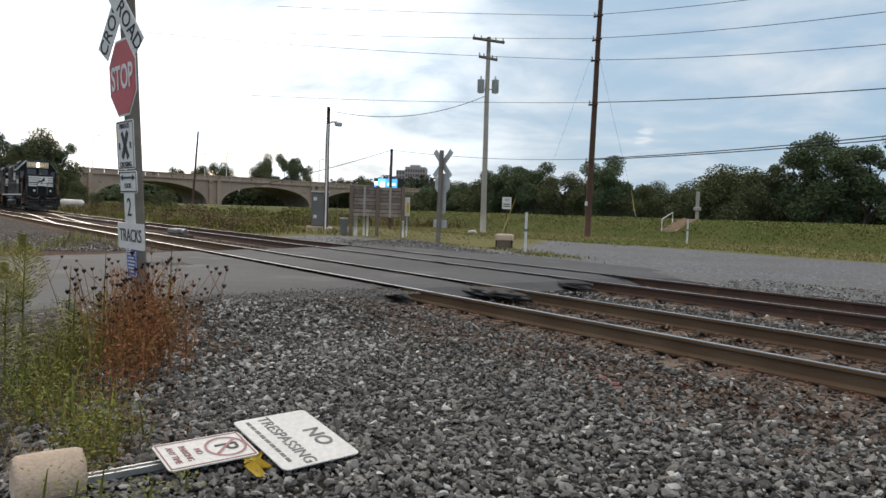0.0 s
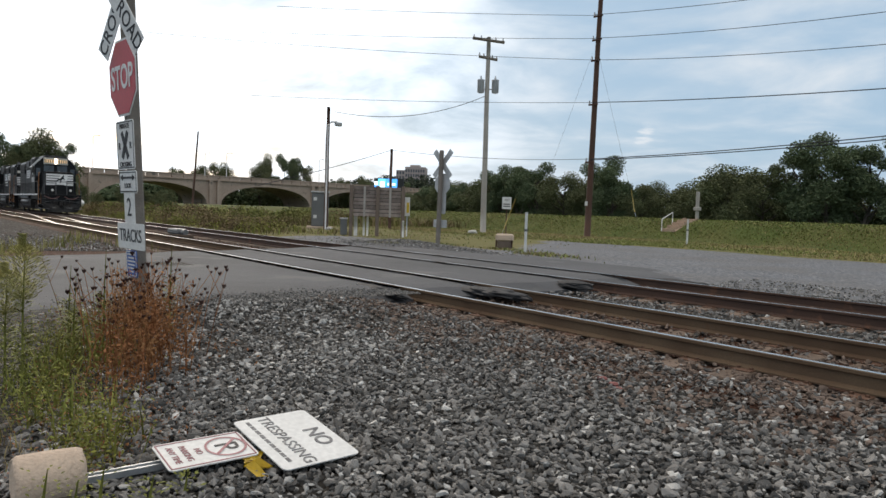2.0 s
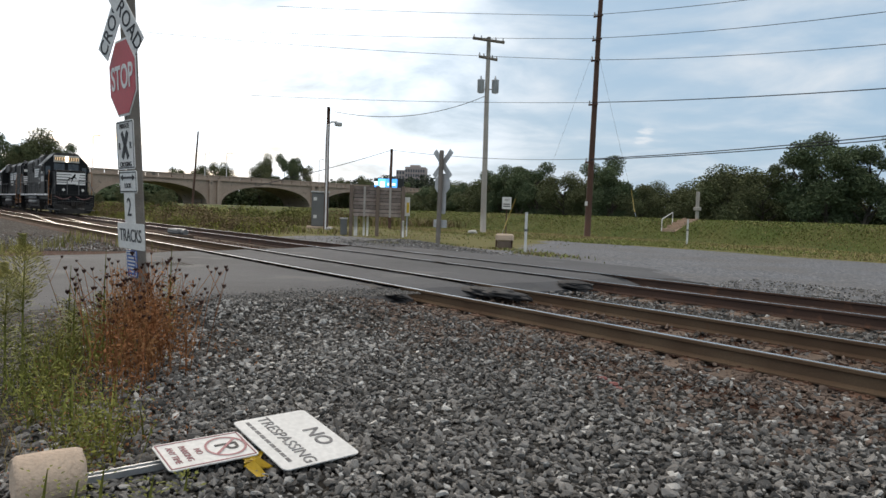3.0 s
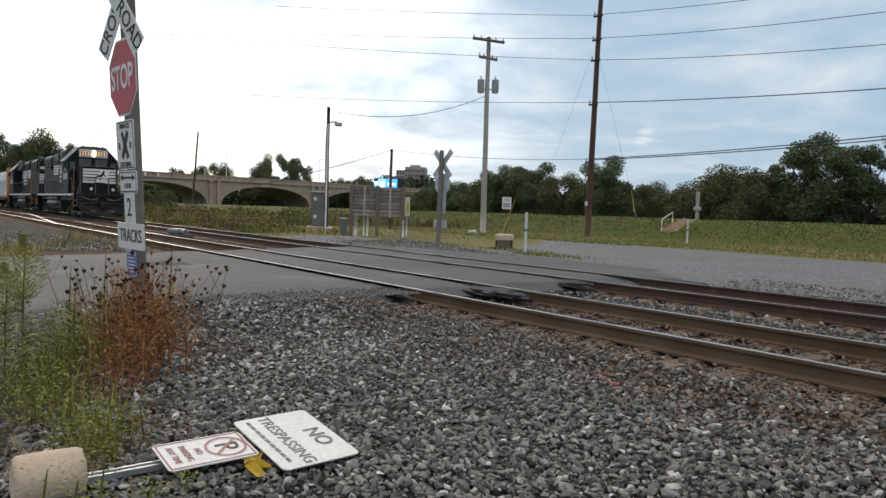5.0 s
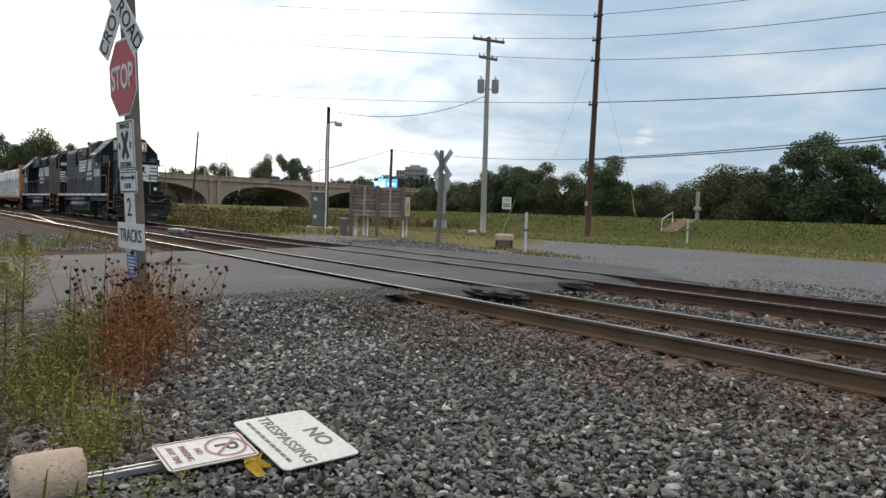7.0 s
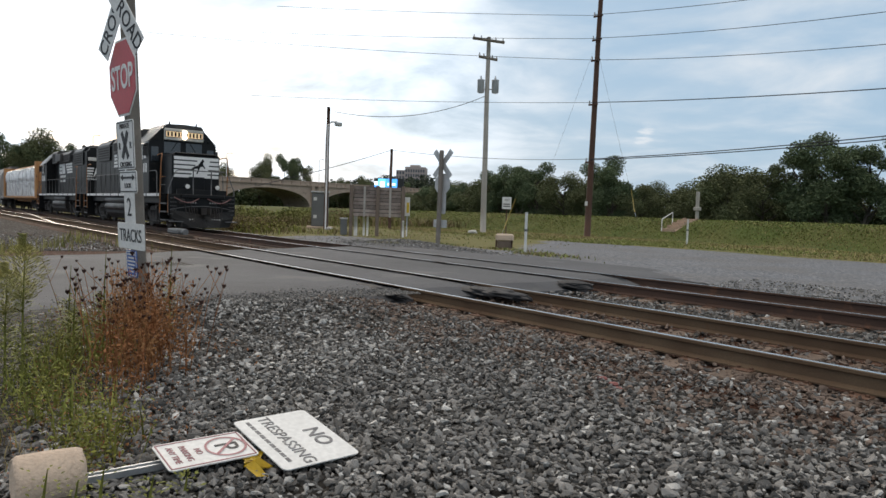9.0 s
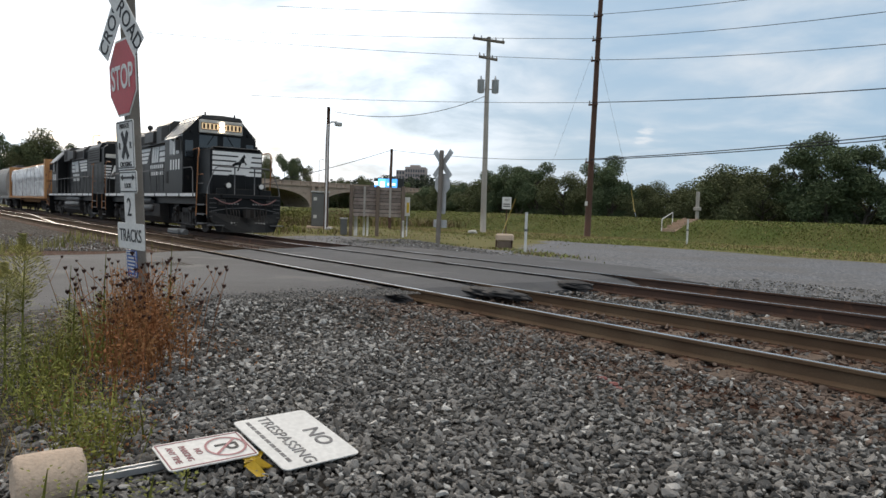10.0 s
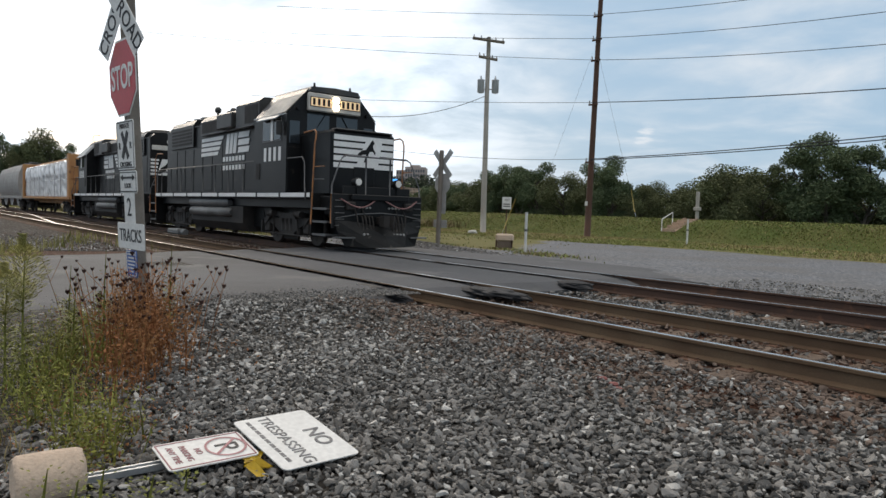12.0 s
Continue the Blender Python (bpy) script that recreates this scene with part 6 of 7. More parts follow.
def build_trees():
    rng = random.Random(21)
    kinds = [tree_mesh(1, 10, 3.4, 17000, 0.115, M["leaf_a"], "tall dark green riverside tree"),
             tree_mesh(2, 9, 3.6, 17000, 0.11, M["leaf_b"], "broad olive green riverside tree"),
             tree_mesh(3, 11, 3.0, 17000, 0.12, M["leaf_a"], "slender dark green riverside tree"),
             tree_mesh(4, 7, 3.9, 17000, 0.11, M["leaf_b"], "low spreading green riverside tree")]
    # tree crowns along the far bank: place, height over the ground there
    spots = [(-27.0, 62, 10.0, 0), (-29.8, 62.5, 9.3, 2), (-24.2, 63, 9.6, 2), (-21.0, 63, 9.9, 0), (-18.0, 64, 9.0, 1), (-32.6, 62, 7.6, 1), (-36.0, 62, 7.1, 3), (-38.5, 63, 6.4, 1), (-42.5, 64, 5.9, 3),
             (-46.4, 63, 6.6, 1), (-49.6, 62, 9.0, 0), (-51.8, 64, 7.6, 2), (-55.0, 65, 7.2, 3), (-58.6, 64, 7.8, 1), (-62.2, 63, 8.8, 0), (-65.6, 64, 9.2, 2), (-69.4, 64, 8.8, 0), (-72.6, 66, 7.7, 1), (-76.5, 66, 7.4, 3),
             (-81, 68, 6.8, 1), (-86, 70, 7.0, 0), (-91, 72, 7.2, 3), (-97, 74, 7.2, 1), (-15, 66, 8.5, 3), (-10, 66, 9.0, 0), (-5, 67, 8.5, 1), (0, 68, 9, 2)]
    for x, y, h, k in spots:
        s = h / (10, 9, 11, 7)[k] * 0.96
        copy_thing(kinds[k], Matrix.Translation((x, y, -1.6)) @ Matrix.Rotation(rng.uniform(0, 6.28), 4, "Z") @ Matrix.Diagonal((s * rng.uniform(0.9, 1.15), s * rng.uniform(0.9, 1.15), s, 1)))
    # dense second row that closes the gaps low down
    for k in range(34):
        x, y = -112 + k * 3.4 + rng.uniform(-1, 1), 74 + rng.uniform(-2, 4) - 0.08 * k
        j = rng.randrange(4)
        s = rng.uniform(5.0, 7.6) / (10, 9, 11, 7)[j]
        copy_thing(kinds[j], Matrix.Translation((x, y, -1.6)) @ Matrix.Rotation(rng.uniform(0, 6.28), 4, "Z") @ Matrix.Diagonal((s * 1.7, s * 1.7, s, 1)))
    # bank and clumps at the head of the line and behind the bridge
    for x, y, h, j in ((-150, 4.0, 13, 0), (-153, 8.5, 12, 1), (-150, 12.5, 13.2, 2), (-154, 16.0, 13.0, 0), (-152, 18.4, 12.2, 1), (-152, 20.6, 12.2, 1), (-150, 23, 13.0, 3), (-152, 25.4, 11.8, 0), (-156, 0, 13, 2), (-160, -6, 14, 0), (-158, -12, 14, 3)):
        s = h / (10, 9, 11, 7)[j]
        copy_thing(kinds[j], Matrix.Translation((x, y, -1.0)) @ Matrix.Rotation(rng.uniform(0, 6.28), 4, "Z") @ Matrix.Diagonal((s * 0.8, s * 0.8, s, 1)))
    # clumps over the bridge parapet, then bushes on the field before it
    for x, y, h, j, w in ((-212, 66, 11.6, 1, 0.8), (-213, 71, 11.2, 3, 0.7), (-212, 76, 13.4, 1, 0.8), (-213, 80, 12.6, 3, 0.6), (-212, 91, 14.4, 1, 0.75), (-214, 94.5, 15.6, 3, 0.5), (-212, 99.5, 16.8, 0, 0.75), (-213, 102.5, 17.4, 2, 0.75), (-212, 106, 14.6, 1, 0.6), (-214, 121, 11.5, 1, 0.8), (-214, 130, 11.5, 3, 0.7), (-216, 140, 12, 1, 0.8), (-216, 148, 12, 0, 0.8)):
        s = h / (10, 9, 11, 7)[j]
        copy_thing(kinds[j], Matrix.Translation((x, y, -0.4)) @ Matrix.Rotation(rng.uniform(0, 6.28), 4, "Z") @ Matrix.Diagonal((s * w, s * w, s, 1)))
    for x, y, h, w in ((-108, 26, 4.4, 0.55), (-97, 26, 3.5, 0.8), (-94, 27, 3.4, 0.8), (-88, 26, 3.3, 0.7), (-145, 26, 5.6, 0.7), (-139, 26, 4.8, 0.8), (-132, 27, 3.0, 1.0)):
        s = h / 7
        copy_thing(kinds[3], Matrix.Translation((x, y, -1.1)) @ Matrix.Rotation(rng.uniform(0, 6.28), 4, "Z") @ Matrix.Diagonal((s * w, s * w, s, 1)))
    for k, ob in enumerate(kinds):
        ob.matrix_basis = pose((-216, -219, -217, -221)[k], (118, 127, 135, 144)[k], -0.4)
    # wooded hill behind the bridge
    vs, fs = [], []
    blobs = []
    for k in range(170):
        u = rng.random()
        x, y = -330 + rng.uniform(-25, 25), 130 + u * 230
        blobs.append((x, y, 4 + 10.5 * math.exp(-((y - 222) / 42) ** 2) + rng.uniform(-3.5, 1.0), rng.uniform(5, 8.5)))
    band = []
    for k in range(74):
        k *= 0.46
        band.append((-226 + rng.uniform(-4, 4), 28 + k * 3.0, rng.uniform(0.5, 5.6), rng.uniform(4.0, 5.2)))
    for k in range(60):
        x = -250 + rng.uniform(-10, 10)
        band.append((x, -40 + k * 5.2, rng.uniform(1.5, 4.0), rng.uniform(5.0, 6.5)))
    vs, fs = leaf_mesh(band, 60000, 0.8, rng)
    me = bpy.data.meshes.new("river_woods")
    me.from_pydata([tuple(v) for v in vs], [], fs)
    me.materials.append(M["leaf_a"])
    tagged(new("river_woods", me), "dark woods beyond the bridge arches", "woods", kind="stuff")
    vs, fs = leaf_mesh(blobs, 42000, 1.0, rng)
    me = bpy.data.meshes.new("far_woods")
    me.from_pydata([tuple(v) for v in vs], [], fs)
    me.materials.append(M["leaf_far"])
    tagged(new("far_woods", me), "green woods on the far hill, haze tinted into the leaves", "woods", kind="stuff")


def build_bridge():
    """A long concrete arch bridge that runs away over the river."""
    b = thing("arch_bridge", pose(-185.5, 35.6, 0, 0, 0, 7.4), "long tan concrete arch bridge with parapet", "bridge")
    pitch, span, spring, crown, deck = 33.1, 29.0, 0.9, 6.6, 7.6
    for i in range(6):
        y0 = 2.0 + i * pitch
        n = 22
        pts = [(y0 - 4.1, -3), (y0 - 4.1, deck), (y0 + pitch - 4.1, deck), (y0 + pitch - 4.1, -3), (y0 + span, -3)]
        pts += [(y0 + span / 2 + span / 2 * math.cos(math.pi * k / n), spring + (crown - spring) * math.sin(math.pi * k / n) ** 0.85) for k in range(n + 1)]
        pts += [(y0, -3)]
        part("arch_span", polybm(pts, "x", -14, 0), M["bridge"], b, "broad concrete arch span")
        ring = [(y0 + span / 2 + (span / 2 + 0.9 * s) * math.cos(math.pi * k / n), spring + (crown - spring + 0.7 * s) * math.sin(math.pi * k / n) ** 0.85) for s in (0, 1) for k in (range(n + 1) if s == 0 else range(n, -1, -1))]
        part("arch_ring", polybm(ring, "x", 0.002, 0.25), M["bridge"], b)
        for u in (-3.2, -0.9):
            part("pilaster", boxbm(0.0, 0.7, y0 + u - 0.45, y0 + u + 0.45, -3, deck + 0.2), M["bridge"], b)
        for k in range(10):
            yy = y0 - 4.1 + k * pitch / 10
            part("parapet_panel", boxbm(-0.25, 0.15, yy + 0.12, yy + pitch / 10 - 0.12, deck + 0.3, deck + 1.25), M["bridge"], b)
    part("cornice", boxbm(-14.4, 0.45, -40, 200, deck, deck + 0.32), M["bridge"], b)
    part("parapet_cap", boxbm(-0.4, 0.3, -40, 200, deck + 1.25, deck + 1.45), M["bridge"], b)
    part("approach_wall", boxbm(-9, -0.02, -40, -2.12, -3, deck - 0.004), M["bridge"], b)


def build_far_buildings():
    t = thing("apartment_tower", pose(-329, 236, -2, 0, 0, 46), "distant tan apartment tower with rows of windows", "apartment building")
    part("wall", boxbm(-6.2, 5.6, -4.0, 4.0, 0, 27.6), M["tower"], t, "tan brick main block")
    part("wing", boxbm(-11.5, -6.3, -3.0, 5.0, 0, 26.2), M["tower"], t, "lower side wing")
    part("roof", boxbm(-3.6, 1.8, -2.5, 2.5, 27.6, 29.2), M["tower"], t, "rooftop plant room")
    part("parapet", boxbm(-6.3, 5.7, -4.1, -3.9, 27.6, 28.0), M["tower"], t)
    for f in range(5):
        for k in range(8):
            x = -5.9 + k * 1.42
            part("window", boxbm(x, x + 0.85, -4.08, -4.0, 14.6 + f * 2.6, 16.2 + f * 2.6), M["tower_glass"], t)
        for k in range(3):
            x = -11.1 + k * 1.6
            part("window", boxbm(x, x + 0.9, -3.08, -3.0, 13.4 + f * 2.6, 15.0 + f * 2.6), M["tower_glass"], t)
    t = thing("tan_building", pose(-160, 158, -2, 0, 0, 45), "distant ochre building half hidden by trees", "building")
    part("wall", boxbm(-4, 4, -6, 6, 0, 15.6), M["ochre"], t)
    part("roof", boxbm(-4.4, 4.4, -6.4, 6.4, 15.6, 16.0), M["metal_back"], t)
    # lit advertising screen on a stand
    s = thing("video_billboard", pose(-126.3, 83.2, -0.5, 0, 0, 50), "lit electronic billboard glowing white and blue", "billboard")
    part("mast", tubebm([(0, 0.3, 0), (0, 0.3, 6)], 0.3, 10), M["iron_grey"], s)
    sc = part("screen_housing", boxbm(-3.1, 3.3, -0.1, 0.4, 5.7, 8.4, bevel=0.03), M["sign_black"], s)
    part("lit_panel", boxbm(-0.55, 1.9, -0.13, -0.1, 5.95, 8.3), M["screen_blue"], sc)
    part("lit_panel", boxbm(-0.2, 1.5, -0.15, -0.132, 6.9, 7.4), M["screen_white"], sc)
    part("lit_panel", boxbm(-2.2, -0.6, -0.13, -0.1, 5.95, 8.3), M["screen_cyan"], sc)
    part("lit_panel", boxbm(-1.8, -0.8, -0.15, -0.132, 6.5, 7.7), M["screen_white"], sc)
    part("lit_panel", boxbm(-3.0, -2.25, -0.13, -0.1, 6.9, 7.7), M["screen_white"], sc)
    part("lit_panel", boxbm(-3.0, -2.25, -0.13, -0.1, 5.95, 6.85), M["screen_blue"], sc)


build_trees()
build_bridge()
build_far_buildings()


# ---------------------------------------------------------------- grass and weeds
M.update({
    "blade": mat("green_grass_blades", (0.16, 0.195, 0.05), 0.8, vary=(0.22, 0.22, 0.075), scale=0.5, fine=6, bump=0.0, island=0.4, spec=0.2),
    "near_blade": mat("yellowing_grass_blades", (0.2, 0.205, 0.06), 0.8, vary=(0.3, 0.25, 0.095), scale=0.9, fine=9, bump=0.0, island=0.45, spec=0.2),
    "field_straw": mat("brown_field_weeds", (0.2, 0.145, 0.085), 0.9, vary=(0.15, 0.125, 0.06), scale=0.6, fine=6, bump=0.0, island=0.45, spec=0.1),
    "dry_blade": mat("dry_straw_blades", (0.34, 0.27, 0.13), 0.85, vary=(0.26, 0.2, 0.1), scale=0.7, fine=6, bump=0.0, island=0.35, spec=0.2),
    "field_green": mat("field_growth_green", (0.15, 0.17, 0.05), 0.85, vary=(0.2, 0.185, 0.07), scale=0.5, fine=6, bump=0.0, island=0.4, spec=0.1),
    "weed_green": mat("weed_leaf_green", (0.155, 0.175, 0.035), 0.7, vary=(0.25, 0.235, 0.05), scale=2, fine=20, bump=0.0, island=0.4, spec=0.25),
    "weed_brown": mat("rusty_dead_weed", (0.25, 0.1, 0.045), 0.9, vary=(0.3, 0.16, 0.07), scale=3, fine=20, bump=0.0, island=0.45, spec=0.1),
    "weed_dark": mat("dark_seed_heads", (0.055, 0.028, 0.024), 0.9, vary=(0.09, 0.05, 0.04), scale=5, fine=40, bump=0.2, island=0.4, spec=0.1),
    "plume": mat("pale_plume", (0.5, 0.45, 0.2), 0.85, vary=(0.4, 0.4, 0.16), scale=3, fine=20, bump=0.0, island=0.3, spec=0.15),
})


def blade_object(name, label, spots, material, seed, height, width, lean=0.35):
    """Curved grass blades at the spots, three points long, joined into one mesh."""
    rng = random.Random(seed)
    vs, fs = [], []
    for x, y, z in spots:
        h = rng.uniform(*height)
        a = rng.uniform(0, 6.28)
        d = Vector((math.cos(a), math.sin(a), 0))
        s = d.cross(Vector((0, 0, 1))) * width * rng.uniform(0.6, 1.3)
        b = Vector((x, y, z))
        k = rng.uniform(0.1, 1) * lean * h
        m_, e = b + d * k * 0.35 + Vector((0, 0, h * 0.6)), b + d * k + Vector((0, 0, h))
        i = len(vs)
        vs += [b - s, b + s, m_ + s * 0.7, m_ - s * 0.7, e]
        fs += [(i, i + 1, i + 2, i + 3), (i + 3, i + 2, i + 4)]
    me = bpy.data.meshes.new(name)
    me.from_pydata([tuple(v) for v in vs], [], fs)
    me.materials.append(material)
    return tagged(new(name, me), label, "grass", kind="stuff")


def build_grass():
    rng = random.Random(31)
    green, dry = [], []
    for _ in range(105000):
        x, y = rng.uniform(-62, 4), rng.uniform(26, 42.5)
        if y < 27.2 + 0.9 * noise.noise(Vector((x * 0.3, y * 0.3, 3))) and x > -20:
            continue
        (dry if noise.noise(Vector((x * 0.16, y * 0.16, 5))) + rng.uniform(-0.5, 0.5) > (0.05 if y < 35 else 0.42) else green).append((x, y, ground_z(x, y) - 0.02))
    for _ in range(16000):
        x, y = rng.uniform(-75, -18.5), rng.uniform(13.2, 27)
        if (x + 20.5) ** 2 / 14 + (y - 14.6) ** 2 / 2 < 1 or (x > -29 and y < 16.8 and rng.random() < 0.88) or (x > -25 and rng.random() < 0.93):
            continue
        (dry if rng.random() < 0.4 else green).append((x, y, ground_z(x, y) - 0.02))
    for _ in range(1400):
        # tufts beside the gravel road and the crossing
        cx, cy = rng.choice(((-16.2, 16.6), (-18.4, 17.2), (-21.0, 16.2), (-15.4, 16.2), (-23, 15.0)))
        x, y = rng.gauss(cx, 0.7), rng.gauss(cy, 0.35)
        (dry if rng.random() < 0.4 else green).append((x, y, ground_z(x, y) - 0.02))
    rough, rough_dry = [], []
    for _ in range(60000):
        # rank growth on the levee's face and crest
        x, y = rng.uniform(-85, 4), rng.gauss(39.4, 1.6)
        if y > 36.6 and noise.noise(Vector((x * 0.35, y * 0.5, 8))) + rng.uniform(-0.35, 0.35) > -0.1:
            (rough_dry if rng.random() < 0.2 else rough).append((x, y, ground_z(x, y) - 0.03))
    blade_object("rank_grass", "rank green grass on the face of the levee", rough, M["blade"], 11, (0.03, 0.1), 0.035, 2.0)
    blade_object("rank_dry_grass", "brown seeding grass on the face of the levee", rough_dry, M["dry_blade"], 12, (0.03, 0.12), 0.03, 2.0)
    wild, wild_dry, white = [], [], []
    for _ in range(26000):
        # the unmown field between the line and the bridge
        x, y = -44 - 90 * rng.random() ** 1.3, rng.uniform(14.0, 37.0)
        n_ = noise.noise(Vector((x * 0.12, y * 0.2, 4)))
        if n_ + rng.uniform(-0.3, 0.3) > -0.1:
            (wild if n_ + rng.uniform(-0.4, 0.4) < 0.02 else wild_dry).append((x, y, ground_z(x, y) - 0.05))
    blade_object("wild_growth", "tall wild green growth in the unmown field", wild, M["field_green"], 13, (0.2, 0.95), 0.03, 1.5)
    blade_object("wild_dry_growth", "tall reddish-brown seeding grass in the unmown field", wild_dry, M["field_straw"], 14, (0.2, 0.95), 0.026, 1.5)
    for nm, lab, mt, cnt in (("field_brush", "leafy green brush in the unmown field", M["field_green"], 15000), ("field_dead_brush", "reddish-brown dead brush in the unmown field", M["field_straw"], 10000)):
        clumps = []
        for _ in range(70):
            x, y = -46 - 75 * rng.random() ** 1.2, rng.uniform(16, 35)
            r = rng.uniform(0.35, 1.0)
            clumps.append((x, y, ground_z(x, y) + r * 0.6, r))
        vs, fs = leaf_mesh(clumps, cnt, 0.1, rng)
        me = bpy.data.meshes.new(nm)
        me.from_pydata([tuple(v) for v in vs], [], fs)
        me.materials.append(mt)
        tagged(new(nm, me), lab, "scrub", kind="stuff")
    for _ in range(140):
        x, y = rng.gauss(-72, 7), rng.gauss(25, 2.0)
        white.append((x, y, ground_z(x, y) + rng.uniform(0.6, 1.1), rng.uniform(0.08, 0.2)))
    vs, fs = leaf_mesh(white, 1500, 0.05, rng)
    me = bpy.data.meshes.new("white_flowers")
    me.from_pydata([tuple(v) for v in vs], [], fs)
    me.materials.append(M["plume"])
    tagged(new("white_flowers", me), "pale flower heads above the unmown field", "flowers", kind="stuff")
    blade_object("field_grass", "short green grass on the levee and verge", green, M["blade"], 1, (0.05, 0.12), 0.02, 1.2)
    blade_object("dry_grass", "straw-coloured dry grass on the verge", dry, M["dry_blade"], 2, (0.05, 0.12), 0.018, 1.2)
    tall, straw = [], []
    for _ in range(6000):
        x, y = rng.uniform(-80, -30), rng.uniform(13.2, 18.5)
        if noise.noise(Vector((x * 0.2, y * 0.3, 1))) > -0.05:
            (straw if rng.random() < 0.6 else tall).append((x, y, ground_z(x, y) - 0.05))
    blade_object("tall_weeds", "tall green weeds beside the far track", tall, M["weed_green"], 3, (0.1, 0.42), 0.025, 1.1)
    blade_object("tall_dry_weeds", "tall straw-coloured weeds beside the far track", straw, M["field_straw"], 4, (0.1, 0.42), 0.022, 1.1)
    # bushy scrub along the far track
    for nm, lab, mt, zz in (("green_scrub", "low green scrub along the far track", M["weed_green"], 0.0), ("brown_scrub", "low brown dry scrub along the far track", M["field_straw"], 0.1)):
        blobs = []
        for _ in range(75):
            x, y = -33 - 40 * rng.random() ** 1.2, 13.6 + abs(rng.gauss(0, 2.2))
            blobs.append((x, y, ground_z(x, y) + 0.12 + zz, rng.uniform(0.3, 0.75)))
        vs, fs = leaf_mesh(blobs, 11000, 0.065, rng)
        me = bpy.data.meshes.new(nm)
        me.from_pydata([tuple(v) for v in vs], [], fs)
        me.materials.append(mt)
        tagged(new(nm, me), lab, "scrub", kind="stuff")
    # roadside growth near the sign post
    low, low_dry, mid = [], [], []
    for _ in range(1500):
        x = rng.uniform(-8.0, -3.3)
        y = rng.gauss(-0.155 * x - 0.02, 0.26)
        if y > -0.28 * x + 0.1 or math.hypot(x + 3.5, y - 0.5) < 0.3:
            continue
        if noise.noise(Vector((x * 1.6, y * 1.6, 2))) + rng.uniform(-0.4, 0.4) < -0.1:
            continue
        (low_dry if rng.random() < 0.5 else low).append((x, y, ground_z(x, y)))
    blade_object("roadside_grass", "patchy green grass among stones near the sign post", low, M["near_blade"], 5, (0.03, 0.14), 0.004, 0.9)
    blade_object("roadside_dry_grass", "dry grass among stones near the sign post", low_dry, M["dry_blade"], 6, (0.03, 0.15), 0.0035, 0.9)
    for cx, cy, n in ((-6.3, 1.3, 70), (-6.9, 1.25, 60), (-5.6, 0.75, 40), (-4.7, 0.75, 35), (-4.1, 0.95, 25), (-6.2, 0.95, 40)):
        for _ in range(n):
            mid.append((rng.gauss(cx, 0.16), rng.gauss(cy, 0.13), -0.22))
    blade_object("leafy_weeds", "leafy green weeds near the sign post", mid, M["weed_green"], 7, (0.1, 0.38), 0.008, 0.9)
    # verge scraps on the far side of the road
    scraps = []
    for _ in range(420):
        cx, cy = rng.choice(((-19.5, 3.0), (-22.0, 4.0), (-20.5, 5.0), (-18.2, 2.1), (-24.0, 4.6), (-17.4, 1.4)))
        x, y = rng.gauss(cx, 0.6), rng.gauss(cy, 0.25)
        scraps.append((x, y, ground_z(x, y)))
    blade_object("verge_weeds", "sparse yellowing weeds on the gravel verge", scraps, M["near_blade"], 8, (0.1, 0.35), 0.012, 0.7)


